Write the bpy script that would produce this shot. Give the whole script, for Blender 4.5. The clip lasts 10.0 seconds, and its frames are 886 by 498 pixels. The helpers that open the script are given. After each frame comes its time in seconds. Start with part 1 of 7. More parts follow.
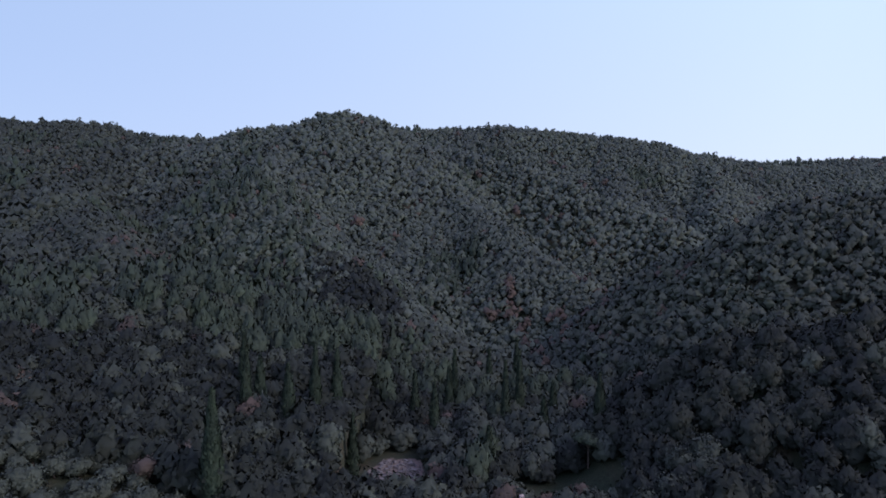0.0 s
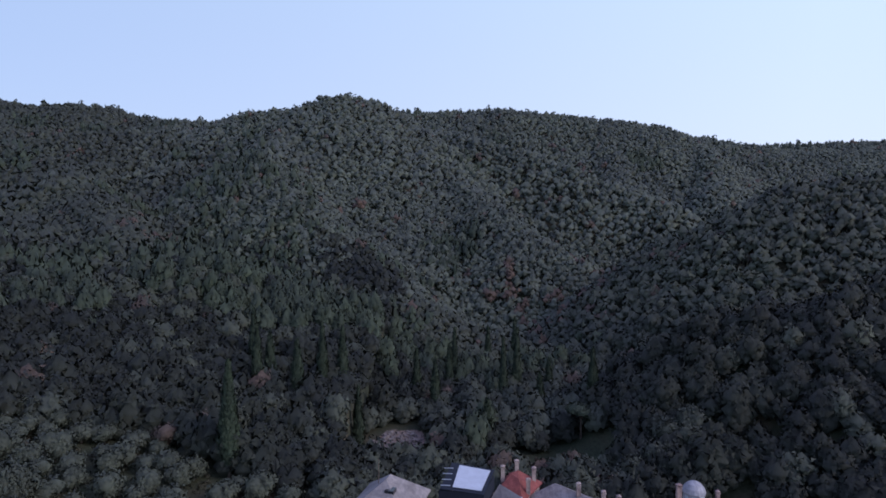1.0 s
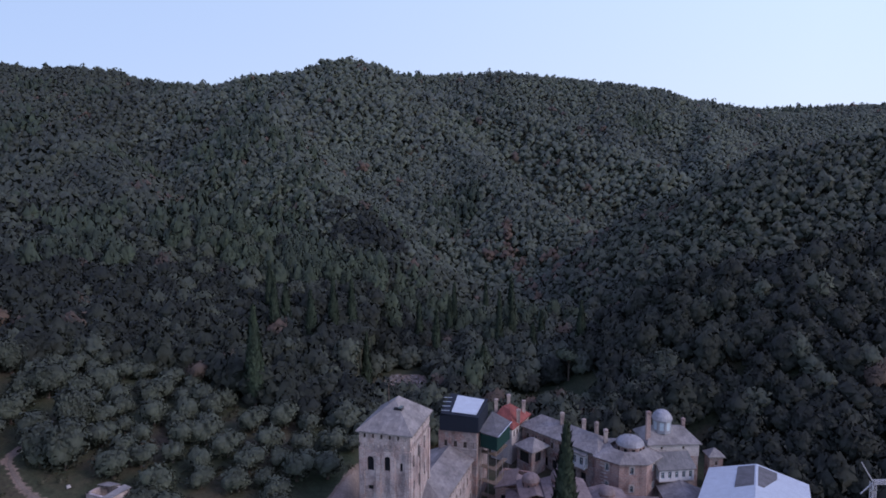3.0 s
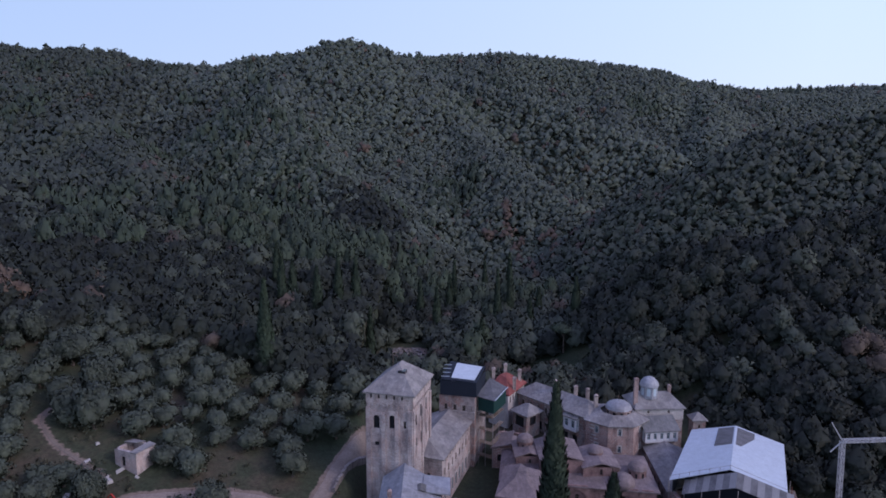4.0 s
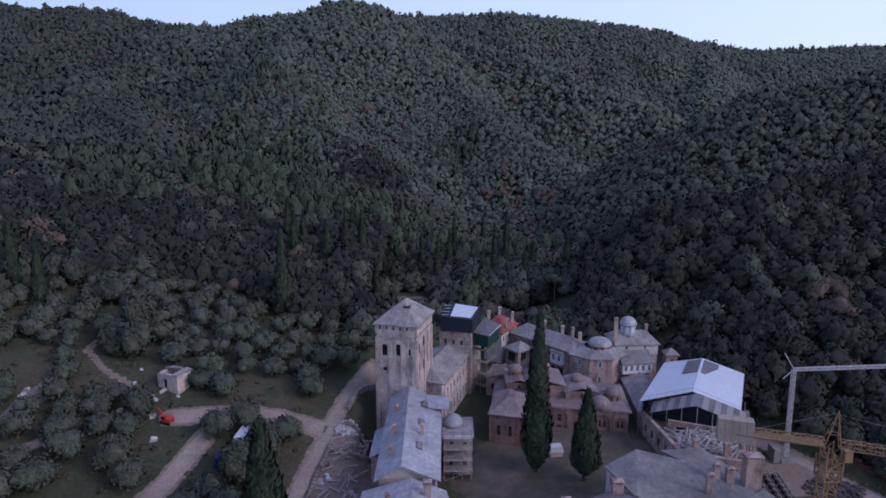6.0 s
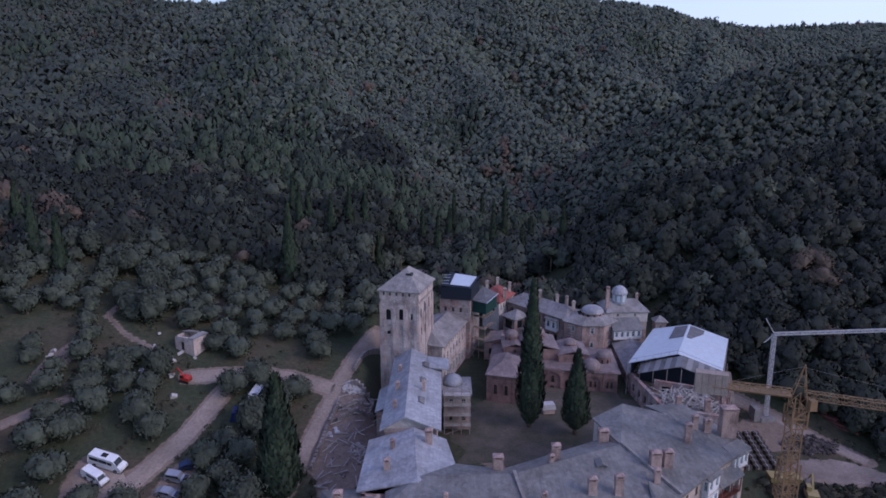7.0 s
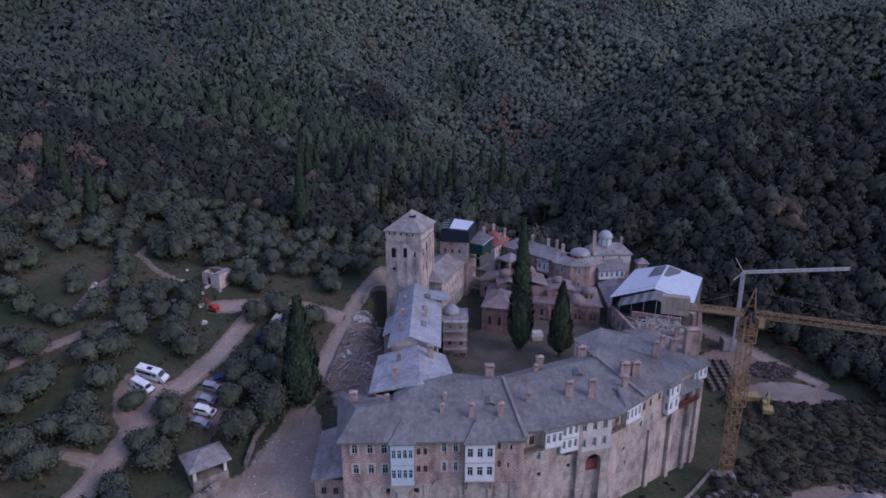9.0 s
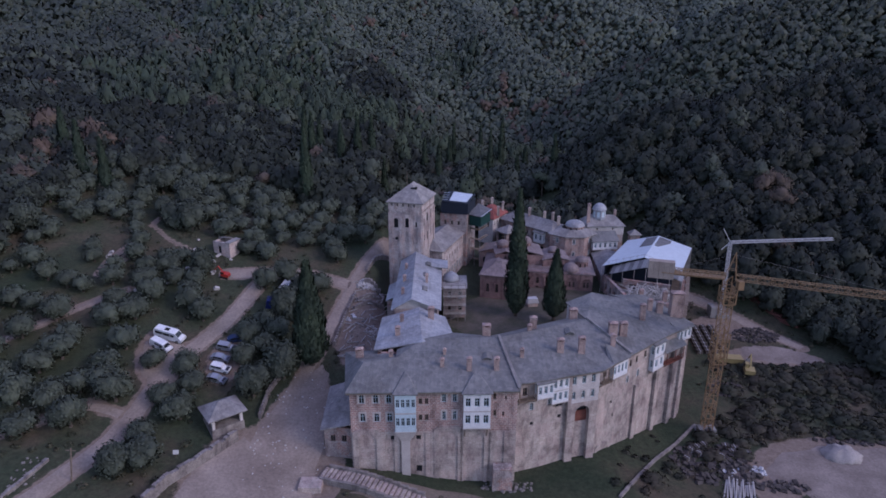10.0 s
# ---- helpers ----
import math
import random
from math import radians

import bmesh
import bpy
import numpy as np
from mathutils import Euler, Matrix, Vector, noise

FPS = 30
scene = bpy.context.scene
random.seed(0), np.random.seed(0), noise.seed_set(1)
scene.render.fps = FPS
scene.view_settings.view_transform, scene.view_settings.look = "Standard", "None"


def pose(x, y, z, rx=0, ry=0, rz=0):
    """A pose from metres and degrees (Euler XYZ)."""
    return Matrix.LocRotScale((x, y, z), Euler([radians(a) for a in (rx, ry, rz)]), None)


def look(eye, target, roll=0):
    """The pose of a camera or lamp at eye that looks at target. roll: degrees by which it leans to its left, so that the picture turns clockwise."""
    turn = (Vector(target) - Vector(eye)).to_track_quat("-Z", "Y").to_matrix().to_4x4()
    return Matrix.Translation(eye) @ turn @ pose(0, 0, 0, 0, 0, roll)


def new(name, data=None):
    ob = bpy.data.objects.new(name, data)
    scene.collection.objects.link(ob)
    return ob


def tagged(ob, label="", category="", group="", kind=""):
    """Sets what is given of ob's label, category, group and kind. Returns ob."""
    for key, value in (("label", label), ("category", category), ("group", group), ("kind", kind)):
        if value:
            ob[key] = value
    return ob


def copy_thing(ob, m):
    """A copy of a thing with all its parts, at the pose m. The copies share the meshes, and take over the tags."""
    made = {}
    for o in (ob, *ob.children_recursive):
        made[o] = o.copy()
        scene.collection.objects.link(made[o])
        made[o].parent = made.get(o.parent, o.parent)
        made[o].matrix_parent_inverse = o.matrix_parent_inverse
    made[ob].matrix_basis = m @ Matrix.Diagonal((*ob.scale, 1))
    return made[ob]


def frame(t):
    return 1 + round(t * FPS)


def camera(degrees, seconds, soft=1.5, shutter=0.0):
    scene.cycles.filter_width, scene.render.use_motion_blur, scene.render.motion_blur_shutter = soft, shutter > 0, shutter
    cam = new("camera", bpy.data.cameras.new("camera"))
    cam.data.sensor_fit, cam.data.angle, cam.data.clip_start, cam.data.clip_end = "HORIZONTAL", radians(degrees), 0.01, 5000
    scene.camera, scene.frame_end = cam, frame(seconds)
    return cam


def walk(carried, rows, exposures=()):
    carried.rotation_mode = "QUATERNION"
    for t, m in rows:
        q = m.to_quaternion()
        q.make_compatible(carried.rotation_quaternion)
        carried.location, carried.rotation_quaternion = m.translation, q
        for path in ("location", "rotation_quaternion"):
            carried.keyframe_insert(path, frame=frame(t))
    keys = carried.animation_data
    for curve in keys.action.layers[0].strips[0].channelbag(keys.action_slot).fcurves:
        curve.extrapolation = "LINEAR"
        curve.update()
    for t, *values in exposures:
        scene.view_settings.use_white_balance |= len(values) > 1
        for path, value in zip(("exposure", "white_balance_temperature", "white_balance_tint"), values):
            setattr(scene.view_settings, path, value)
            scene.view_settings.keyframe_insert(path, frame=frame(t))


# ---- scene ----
cam = camera(71.7, 10.0, soft=1.7)
METRES, EYE, TILT, LEAN, TURN = 75.0, 67.2, 5.3, 2.3, 0.0
ROWS = [
    (0.0, 0.0, 0.0, 0.0, 0.25, -6.08, -2.34),
    (0.5, -0.0008, -0.0508, 0.0031, 0.26, -6.75, -2.34),
    (1.0, 0.0004, -0.1017, 0.006, 0.3, -7.68, -2.35),
    (1.5, 0.0004, -0.1493, 0.0076, 0.32, -8.51, -2.35),
    (2.0, 0.0016, -0.2008, 0.0103, 0.35, -9.4, -2.36),
    (2.5, 0.0026, -0.2482, 0.0125, 0.37, -10.22, -2.35),
    (4.0, 0.0034, -0.4, 0.0171, 0.42, -12.75, -2.36),
    (4.5, 0.0043, -0.4475, 0.0194, 0.44, -13.57, -2.36),
    (5.0, 0.0049, -0.5003, 0.0232, 0.46, -14.44, -2.36),
    (5.5, 0.0066, -0.5487, 0.0255, 0.49, -15.31, -2.37),
    (7.0, 0.0084, -0.6999, 0.0303, 0.53, -18.17, -2.36),
    (7.5, 0.0097, -0.7483, 0.0328, 0.56, -19.07, -2.37),
    (8.0, 0.0108, -0.7963, 0.0351, 0.58, -19.96, -2.37),
    (8.5, 0.0118, -0.8445, 0.0366, 0.6, -20.83, -2.37),
    (9.0, 0.0128, -0.8974, 0.0391, 0.62, -21.8, -2.39),
    (9.5, 0.0137, -0.9457, 0.0417, 0.65, -22.69, -2.39),
    (10.0, 0.0141, -0.9988, 0.0433, 0.64, -23.64, -2.39),
]
walk(cam, [(t, pose(0, 0, EYE, TILT, LEAN, TURN) @ pose(METRES * x, METRES * y, METRES * z, 90 + pitch, roll, yaw)) for t, x, y, z, yaw, pitch, roll in ROWS], [(0.0, 0.7, 5700, 17), (4.5, 0.7, 5600, 18), (10.0, 0.7, 5480, 20)])

# ---------- world, sun ----------
world = bpy.data.worlds.new("dusk_sky")
scene.world = world
world.use_nodes = True
wn, wl = world.node_tree.nodes, world.node_tree.links
sky = wn.new("ShaderNodeTexSky")
sky.sky_type, sky.sun_disc = "NISHITA", False
sky.sun_elevation, sky.sun_rotation = radians(32), radians(115)
sky.air_density, sky.dust_density, sky.ozone_density = 1.0, 2.0, 3.0
wn["Background"].inputs["Strength"].default_value = 0.12
veil = wn.new("ShaderNodeMix")   # thin high overcast over the clear sky, deeper blue overhead
veil.data_type = "RGBA"
veil.inputs[0].default_value = 0.75
up = wn.new("ShaderNodeTexCoord")
height = wn.new("ShaderNodeSeparateXYZ")
wl.new(up.outputs["Generated"], height.inputs[0])
fade = wn.new("ShaderNodeValToRGB")
fade.color_ramp.elements[0].position, fade.color_ramp.elements[0].color = 0.0, (4.35, 4.45, 4.85, 1)
fade.color_ramp.elements[1].position, fade.color_ramp.elements[1].color = 0.8, (2.85, 2.75, 4.9, 1)
mid_sky = fade.color_ramp.elements.new(0.38)
mid_sky.color = (4.15, 4.85, 5.35, 1)
wl.new(height.outputs[2], fade.inputs[0])
glow = wn.new("ShaderNodeValToRGB")   # the dusk is brighter towards the sun's side
glow.color_ramp.elements[0].position, glow.color_ramp.elements[0].color = 0.15, (0.6, 0.63, 0.7, 1)
glow.color_ramp.elements[1].position, glow.color_ramp.elements[1].color = 0.75, (1.03, 1.03, 1.02, 1)
side = wn.new("ShaderNodeMath"); side.operation = "MULTIPLY_ADD"
side.inputs[1].default_value, side.inputs[2].default_value = 0.5, 0.5
wl.new(height.outputs[0], side.inputs[0])
wl.new(side.outputs[0], glow.inputs[0])
both = wn.new("ShaderNodeMix"); both.data_type, both.blend_type = "RGBA", "MULTIPLY"
both.inputs[0].default_value = 1.0
wl.new(fade.outputs[0], both.inputs[6]); wl.new(glow.outputs[0], both.inputs[7])
wl.new(both.outputs[2], veil.inputs[7])
wl.new(sky.outputs["Color"], veil.inputs[6])
wl.new(veil.outputs[2], wn["Background"].inputs["Color"])

sun = new("sun", bpy.data.lights.new("sun", "SUN"))
sun.data.energy, sun.data.angle, sun.data.color = 0.8, radians(20), (1.0, 0.8, 0.72)
sun.matrix_world = look((90, -42, 62), (0, 0, 0))
scene.view_settings.exposure = 0.0


# ---------- materials ----------
def node_mat(name, rough=0.9, metal=0.0):
    m = bpy.data.materials.new(name)
    m.use_nodes = True
    b = m.node_tree.nodes["Principled BSDF"]
    b.inputs["Roughness"].default_value, b.inputs["Metallic"].default_value = rough, metal
    b.inputs["Specular IOR Level"].default_value = 0.25
    return m, m.node_tree.nodes, m.node_tree.links, b


def coords(n, l):
    return n.new("ShaderNodeTexCoord").outputs["Object"]


def ramp(n, l, fac, stops):
    r = n.new("ShaderNodeValToRGB")
    r.color_ramp.elements[0].position, r.color_ramp.elements[0].color = stops[0][0], (*stops[0][1], 1)
    r.color_ramp.elements[1].position, r.color_ramp.elements[1].color = stops[-1][0], (*stops[-1][1], 1)
    for p, c in stops[1:-1]:
        r.color_ramp.elements.new(p).color = (*c, 1)
    l.new(fac, r.inputs[0])
    return r.outputs[0]


def noise_tex(n, l, vec, scale, detail=4.0, rough=0.6):
    t = n.new("ShaderNodeTexNoise")
    t.inputs["Scale"].default_value, t.inputs["Detail"].default_value, t.inputs["Roughness"].default_value = scale, detail, rough
    l.new(vec, t.inputs["Vector"])
    return t.outputs["Fac"]


def mix(n, l, fac, a, b, how="MIX"):
    x = n.new("ShaderNodeMix")
    x.data_type, x.blend_type = "RGBA", how
    for sock, v in ((x.inputs[0], fac), (x.inputs[6], a), (x.inputs[7], b)):
        if isinstance(v, (int, float)):
            sock.default_value = v
        elif isinstance(v, tuple):
            sock.default_value = (*v, 1)
        else:
            l.new(v, sock)
    return x.outputs[2]


def bump(n, l, b, height, strength=0.5, dist=0.1):
    k = n.new("ShaderNodeBump")
    k.inputs["Strength"].default_value, k.inputs["Distance"].default_value = strength, dist
    l.new(height, k.inputs["Height"])
    l.new(k.outputs[0], b.inputs["Normal"])


def patchy(name, dark, light, scale=0.4, fine=6.0, rough=0.9, depth=0.08, metal=0.0):
    """Two-scale mottled surface: broad stains and fine grain."""
    m, n, l, b = node_mat(name, rough, metal)
    v = coords(n, l)
    broad = ramp(n, l, noise_tex(n, l, v, scale), [(0.3, dark), (0.7, light)])
    grain = noise_tex(n, l, v, fine, 6)
    g = ramp(n, l, grain, [(0.3, (0.68, 0.68, 0.68)), (0.7, (1.18, 1.16, 1.14))])
    l.new(mix(n, l, 0.8, broad, g, "MULTIPLY"), b.inputs["Base Color"])
    bump(n, l, b, grain, 0.6, depth)
    return m


def masonry(name, stones, mortar, course=0.32, length=0.7, warp=0.35, red=None, stain=(0.58, 0.54, 0.54)):
    """Rough coursed rubble with mortar joints, stains running down and odd brick patches."""
    m, n, l, b = node_mat(name, 0.95)
    v = coords(n, l)
    geo = n.new("ShaderNodeNewGeometry")
    sep, nsep = n.new("ShaderNodeSeparateXYZ"), n.new("ShaderNodeSeparateXYZ")
    l.new(v, sep.inputs[0]), l.new(geo.outputs["True Normal"], nsep.inputs[0])
    # along-the-wall coordinate
    add = n.new("ShaderNodeMath"); add.operation = "ADD"
    l.new(sep.outputs[0], add.inputs[0]), l.new(sep.outputs[1], add.inputs[1])
    com = n.new("ShaderNodeCombineXYZ")
    l.new(add.outputs[0], com.inputs[0]), l.new(sep.outputs[2], com.inputs[1])
    wob = n.new("ShaderNodeTexNoise"); wob.inputs["Scale"].default_value = 1.3
    l.new(v, wob.inputs["Vector"])
    sc = n.new("ShaderNodeVectorMath"); sc.operation = "MULTIPLY_ADD"
    sc.inputs[1].default_value = (warp, warp, warp)
    l.new(wob.outputs["Color"], sc.inputs[0]), l.new(com.outputs[0], sc.inputs[2])
    br = n.new("ShaderNodeTexBrick")
    br.inputs["Scale"].default_value = 1.0
    br.inputs["Brick Width"].default_value, br.inputs["Row Height"].default_value = length, course
    br.inputs["Mortar Size"].default_value, br.inputs["Mortar Smooth"].default_value = 0.035, 0.6
    br.inputs["Color1"].default_value, br.inputs["Color2"].default_value = (*stones[0], 1), (*stones[1], 1)
    br.inputs["Mortar"].default_value = (*mortar, 1)
    l.new(sc.outputs[0], br.inputs["Vector"])
    col = br.outputs["Color"]
    if red:
        patch = ramp(n, l, noise_tex(n, l, v, 0.35, 5, 0.7), [(0.47, (0, 0, 0)), (0.58, (1, 1, 1))])
        col = mix(n, l, patch, col, mix(n, l, br.outputs["Fac"], red, mortar))
    streak = n.new("ShaderNodeMapping"); streak.inputs["Scale"].default_value = (0.8, 0.8, 0.3)
    l.new(v, streak.inputs["Vector"])
    st = ramp(n, l, noise_tex(n, l, streak.outputs[0], 0.8, 6, 0.7), [(0.36, tuple(0.88 * c for c in stain)), (0.5, (0.98, 0.97, 0.96)), (0.64, (1.22, 1.19, 1.16))])
    col = mix(n, l, 0.8, col, st, "MULTIPLY")
    blot = ramp(n, l, noise_tex(n, l, v, 0.22, 8, 0.72), [(0.36, (0.62, 0.58, 0.6)), (0.5, (1.0, 0.99, 0.98)), (0.64, (1.2, 1.17, 1.13))])
    col = mix(n, l, 0.9, col, blot, "MULTIPLY")
    grain = noise_tex(n, l, v, 5.0, 6, 0.7)
    col = mix(n, l, 0.6, col, ramp(n, l, grain, [(0.3, (0.6, 0.6, 0.6)), (0.7, (1.3, 1.3, 1.3))]), "MULTIPLY")
    l.new(col, b.inputs["Base Color"])
    bump(n, l, b, br.outputs["Fac"], -0.5, 0.06)
    return m


def slates(name, dark, light, course=0.45, rough=0.75):
    """Weathered stone-slab roofing with lichen and uneven courses."""
    m, n, l, b = node_mat(name, rough)
    v = coords(n, l)
    vor = n.new("ShaderNodeTexVoronoi"); vor.inputs["Scale"].default_value = 1.6
    l.new(v, vor.inputs["Vector"])
    broad = ramp(n, l, noise_tex(n, l, v, 0.28, 6, 0.7), [(0.32, dark), (0.68, light)])
    slab = ramp(n, l, vor.outputs["Color"], [(0.1, (0.72, 0.73, 0.76)), (0.9, (1.15, 1.14, 1.12))])
    col = mix(n, l, 0.75, broad, slab, "MULTIPLY")
    wear = ramp(n, l, noise_tex(n, l, v, 0.11, 9, 0.75), [(0.36, (0.74, 0.71, 0.69)), (0.5, (1.0, 1.0, 1.0)), (0.66, (1.1, 1.1, 1.11))])
    col = mix(n, l, 0.9, col, wear, "MULTIPLY")
    run = n.new("ShaderNodeMapping"); run.inputs["Scale"].default_value = (2.2, 0.18, 0.18)
    l.new(v, run.inputs["Vector"])
    col = mix(n, l, 0.5, col, ramp(n, l, noise_tex(n, l, run.outputs[0], 1.0, 5, 0.7), [(0.35, (0.75, 0.74, 0.74)), (0.65, (1.16, 1.16, 1.16))]), "MULTIPLY")
    grain = noise_tex(n, l, v, 7.0, 5, 0.7)
    col = mix(n, l, 0.5, col, ramp(n, l, grain, [(0.3, (0.65, 0.65, 0.65)), (0.7, (1.2, 1.2, 1.2))]), "MULTIPLY")
    l.new(col, b.inputs["Base Color"])
    bump(n, l, b, vor.outputs["Distance"], 0.5, 0.05)
    return m


def foliage(name, tones, broad=0.05, small=0.25):
    """Leaf colour that changes from stand to stand, tree to tree and leaf to leaf."""
    m, n, l, b = node_mat(name, 0.75)
    v = coords(n, l)
    a = ramp(n, l, noise_tex(n, l, v, broad, 3), [(0.38, tones[0]), (0.5, tones[1]), (0.64, tones[2])])
    s = ramp(n, l, noise_tex(n, l, v, small, 2), [(0.35, (0.82, 0.83, 0.84)), (0.65, (1.13, 1.13, 1.11))])
    col = mix(n, l, 1.0, a, s, "MULTIPLY")
    geo = n.new("ShaderNodeNewGeometry")
    r = ramp(n, l, geo.outputs["Random Per Island"], [(0.0, (0.88, 0.88, 0.88)), (1.0, (1.11, 1.11, 1.09))])
    l.new(mix(n, l, 1.0, col, r, "MULTIPLY"), b.inputs["Base Color"])
    return m


def plain(name, colour, rough=0.6, metal=0.0):
    return patchy(name, tuple(c * 0.85 for c in colour), colour, 0.8, 9.0, rough, 0.01, metal)


STONE = masonry("rubble_stone", ((0.33, 0.285, 0.275), (0.24, 0.205, 0.2)), (0.38, 0.345, 0.335), red=(0.28, 0.165, 0.14))
PALE_STONE = masonry("pale_rubble", ((0.45, 0.395, 0.38), (0.33, 0.285, 0.275)), (0.48, 0.435, 0.42), course=0.28, red=(0.4, 0.31, 0.285))
PLASTER_STONE = masonry("rendered_rubble", ((0.4, 0.348, 0.318), (0.305, 0.262, 0.24)), (0.42, 0.372, 0.34), course=0.42, length=0.9, warp=0.7, red=(0.36, 0.29, 0.27))
BRICKY = masonry("brick_and_stone", ((0.32, 0.2, 0.178), (0.3, 0.225, 0.21)), (0.5, 0.46, 0.44), course=0.36, length=0.75, warp=0.2)
RED_CHURCH = masonry("church_red_render", ((0.25, 0.165, 0.155), (0.21, 0.14, 0.132)), (0.25, 0.175, 0.165), course=0.3, length=0.6, warp=0.3)
SLATE = slates("slate_roof", (0.138, 0.137, 0.135), (0.204, 0.2, 0.194))
OLD_SLATE = slates("lichen_slate_roof", (0.18, 0.17, 0.165), (0.32, 0.3, 0.29))
DRYSTONE = masonry("grey_field_stone", ((0.27, 0.245, 0.23), (0.19, 0.172, 0.165)), (0.2, 0.18, 0.165), course=0.25, length=0.5, warp=0.5)
ROCK = patchy("grey_rock", (0.13, 0.118, 0.11), (0.25, 0.23, 0.215), 0.8, 5.0)
LEAD = slates("lead_roof", (0.26, 0.265, 0.285), (0.36, 0.365, 0.39), rough=0.5)
GRASS, _n, _l, _b = node_mat("rough_grass", 0.95)
_v = coords(_n, _l)
_g = ramp(_n, _l, noise_tex(_n, _l, _v, 0.05, 6, 0.65), [(0.34, (0.028, 0.04, 0.022)), (0.5, (0.047, 0.053, 0.031)), (0.64, (0.08, 0.064, 0.045))])
_t = noise_tex(_n, _l, _v, 1.2, 8, 0.75)
_g = mix(_n, _l, 0.9, _g, ramp(_n, _l, _t, [(0.3, (0.5, 0.5, 0.5)), (0.7, (1.45, 1.45, 1.4))]), "MULTIPLY")
_a = _n.new("ShaderNodeAttribute"); _a.attribute_name = "bare"
_w = _n.new("ShaderNodeMath"); _w.operation = "MULTIPLY_ADD"; _w.inputs[1].default_value = 0.9
_l.new(noise_tex(_n, _l, _v, 0.6, 6, 0.7), _w.inputs[0]); _w.inputs[2].default_value = -0.45
_s = _n.new("ShaderNodeMath"); _s.operation = "ADD"; _s.use_clamp = True
_l.new(_a.outputs["Fac"], _s.inputs[0]), _l.new(_w.outputs[0], _s.inputs[1])
_m = ramp(_n, _l, _s.outputs[0], [(0.4, (0, 0, 0)), (0.6, (1, 1, 1))])
_e = ramp(_n, _l, _t, [(0.3, (0.13, 0.098, 0.076)), (0.7, (0.26, 0.205, 0.165))])
_l.new(mix(_n, _l, _m, _g, _e), _b.inputs["Base Color"])
bump(_n, _l, _b, _t, 0.8, 0.25)
DIRT = patchy("dry_earth", (0.13, 0.105, 0.085), (0.24, 0.2, 0.165), 0.15, 2.5, depth=0.08)
WOODS = foliage("oak_woods", ((0.05, 0.06, 0.046), (0.059, 0.07, 0.051), (0.068, 0.08, 0.054)), 0.012, 0.15)
# oak leaves with the haze of distance put into a paler, greyer base colour
HAZED_WOODS = foliage("hazed_oak_leaves", ((0.076, 0.091, 0.071), (0.087, 0.104, 0.078), (0.098, 0.117, 0.084)), 0.009, 0.1)
# leaf colour darkened to hold the shade of the near slopes
SHADED_WOODS = foliage("shaded_oak_leaves", ((0.02, 0.025, 0.02), (0.024, 0.029, 0.022), (0.028, 0.034, 0.024)), 0.02, 0.15)
PINES = foliage("pine_needles", ((0.044, 0.059, 0.04), (0.05, 0.067, 0.042), (0.056, 0.075, 0.045)), 0.02, 0.2)
AUTUMN = foliage("autumn_leaves", ((0.08, 0.064, 0.05), (0.095, 0.071, 0.053), (0.11, 0.077, 0.055)), 0.03, 0.3)
GROVE = foliage("pale_olive_leaves", ((0.062, 0.074, 0.054), (0.072, 0.085, 0.06), (0.083, 0.096, 0.066)), 0.05, 0.4)
OLIVE = foliage("olive_leaves", ((0.064, 0.076, 0.055), (0.076, 0.088, 0.062), (0.088, 0.1, 0.068)), 0.05, 0.4)
GREEN_CYPRESS = foliage("green_cypress_leaves", ((0.026, 0.041, 0.026), (0.033, 0.05, 0.029), (0.04, 0.058, 0.032)), 0.1, 0.6)
CYPRESS = foliage("cypress_leaves", ((0.02, 0.032, 0.02), (0.028, 0.042, 0.025), (0.035, 0.05, 0.028)), 0.1, 0.6)
BARK = patchy("bark", (0.07, 0.055, 0.045), (0.15, 0.125, 0.105), 2.0, 9.0)


# ---------- helpers ----------
def mesh_from(name, verts, tris, mat, normals=None):
    """A mesh from arrays; normals: soft normals of leaf clumps, one a corner point."""
    me = bpy.data.meshes.new(name)
    verts, tris = np.asarray(verts, np.float32), np.asarray(tris, np.int32)
    me.vertices.add(len(verts)); me.vertices.foreach_set("co", verts.ravel())
    me.loops.add(tris.size); me.loops.foreach_set("vertex_index", tris.ravel())
    me.polygons.add(len(tris))
    k = tris.shape[1]
    me.polygons.foreach_set("loop_start", np.arange(0, tris.size, k, dtype=np.int32))
    me.polygons.foreach_set("loop_total", np.full(len(tris), k, np.int32))
    me.update(calc_edges=True)
    if normals is not None:
        me.normals_split_custom_set_from_vertices(np.ascontiguousarray(normals, np.float32))
    me.materials.append(mat)
    return me


def part(name, bm, mat, parent=None, label="", smooth=False):
    me = bpy.data.meshes.new(name)
    bm.normal_update()
    if smooth:
        for f in bm.faces:
            f.smooth = True
    bm.to_mesh(me), bm.free()
    me.materials.append(mat)
    ob = new(name, me)
    ob.parent = parent
    if label:
        tagged(ob, label)
    return ob


def empty(name, label, category, m=None, group="", kind=""):
    ob = new(name)
    ob.empty_display_size = 0.5
    if m is not None:
        ob.matrix_world = m
    return tagged(ob, label, category, group, kind)


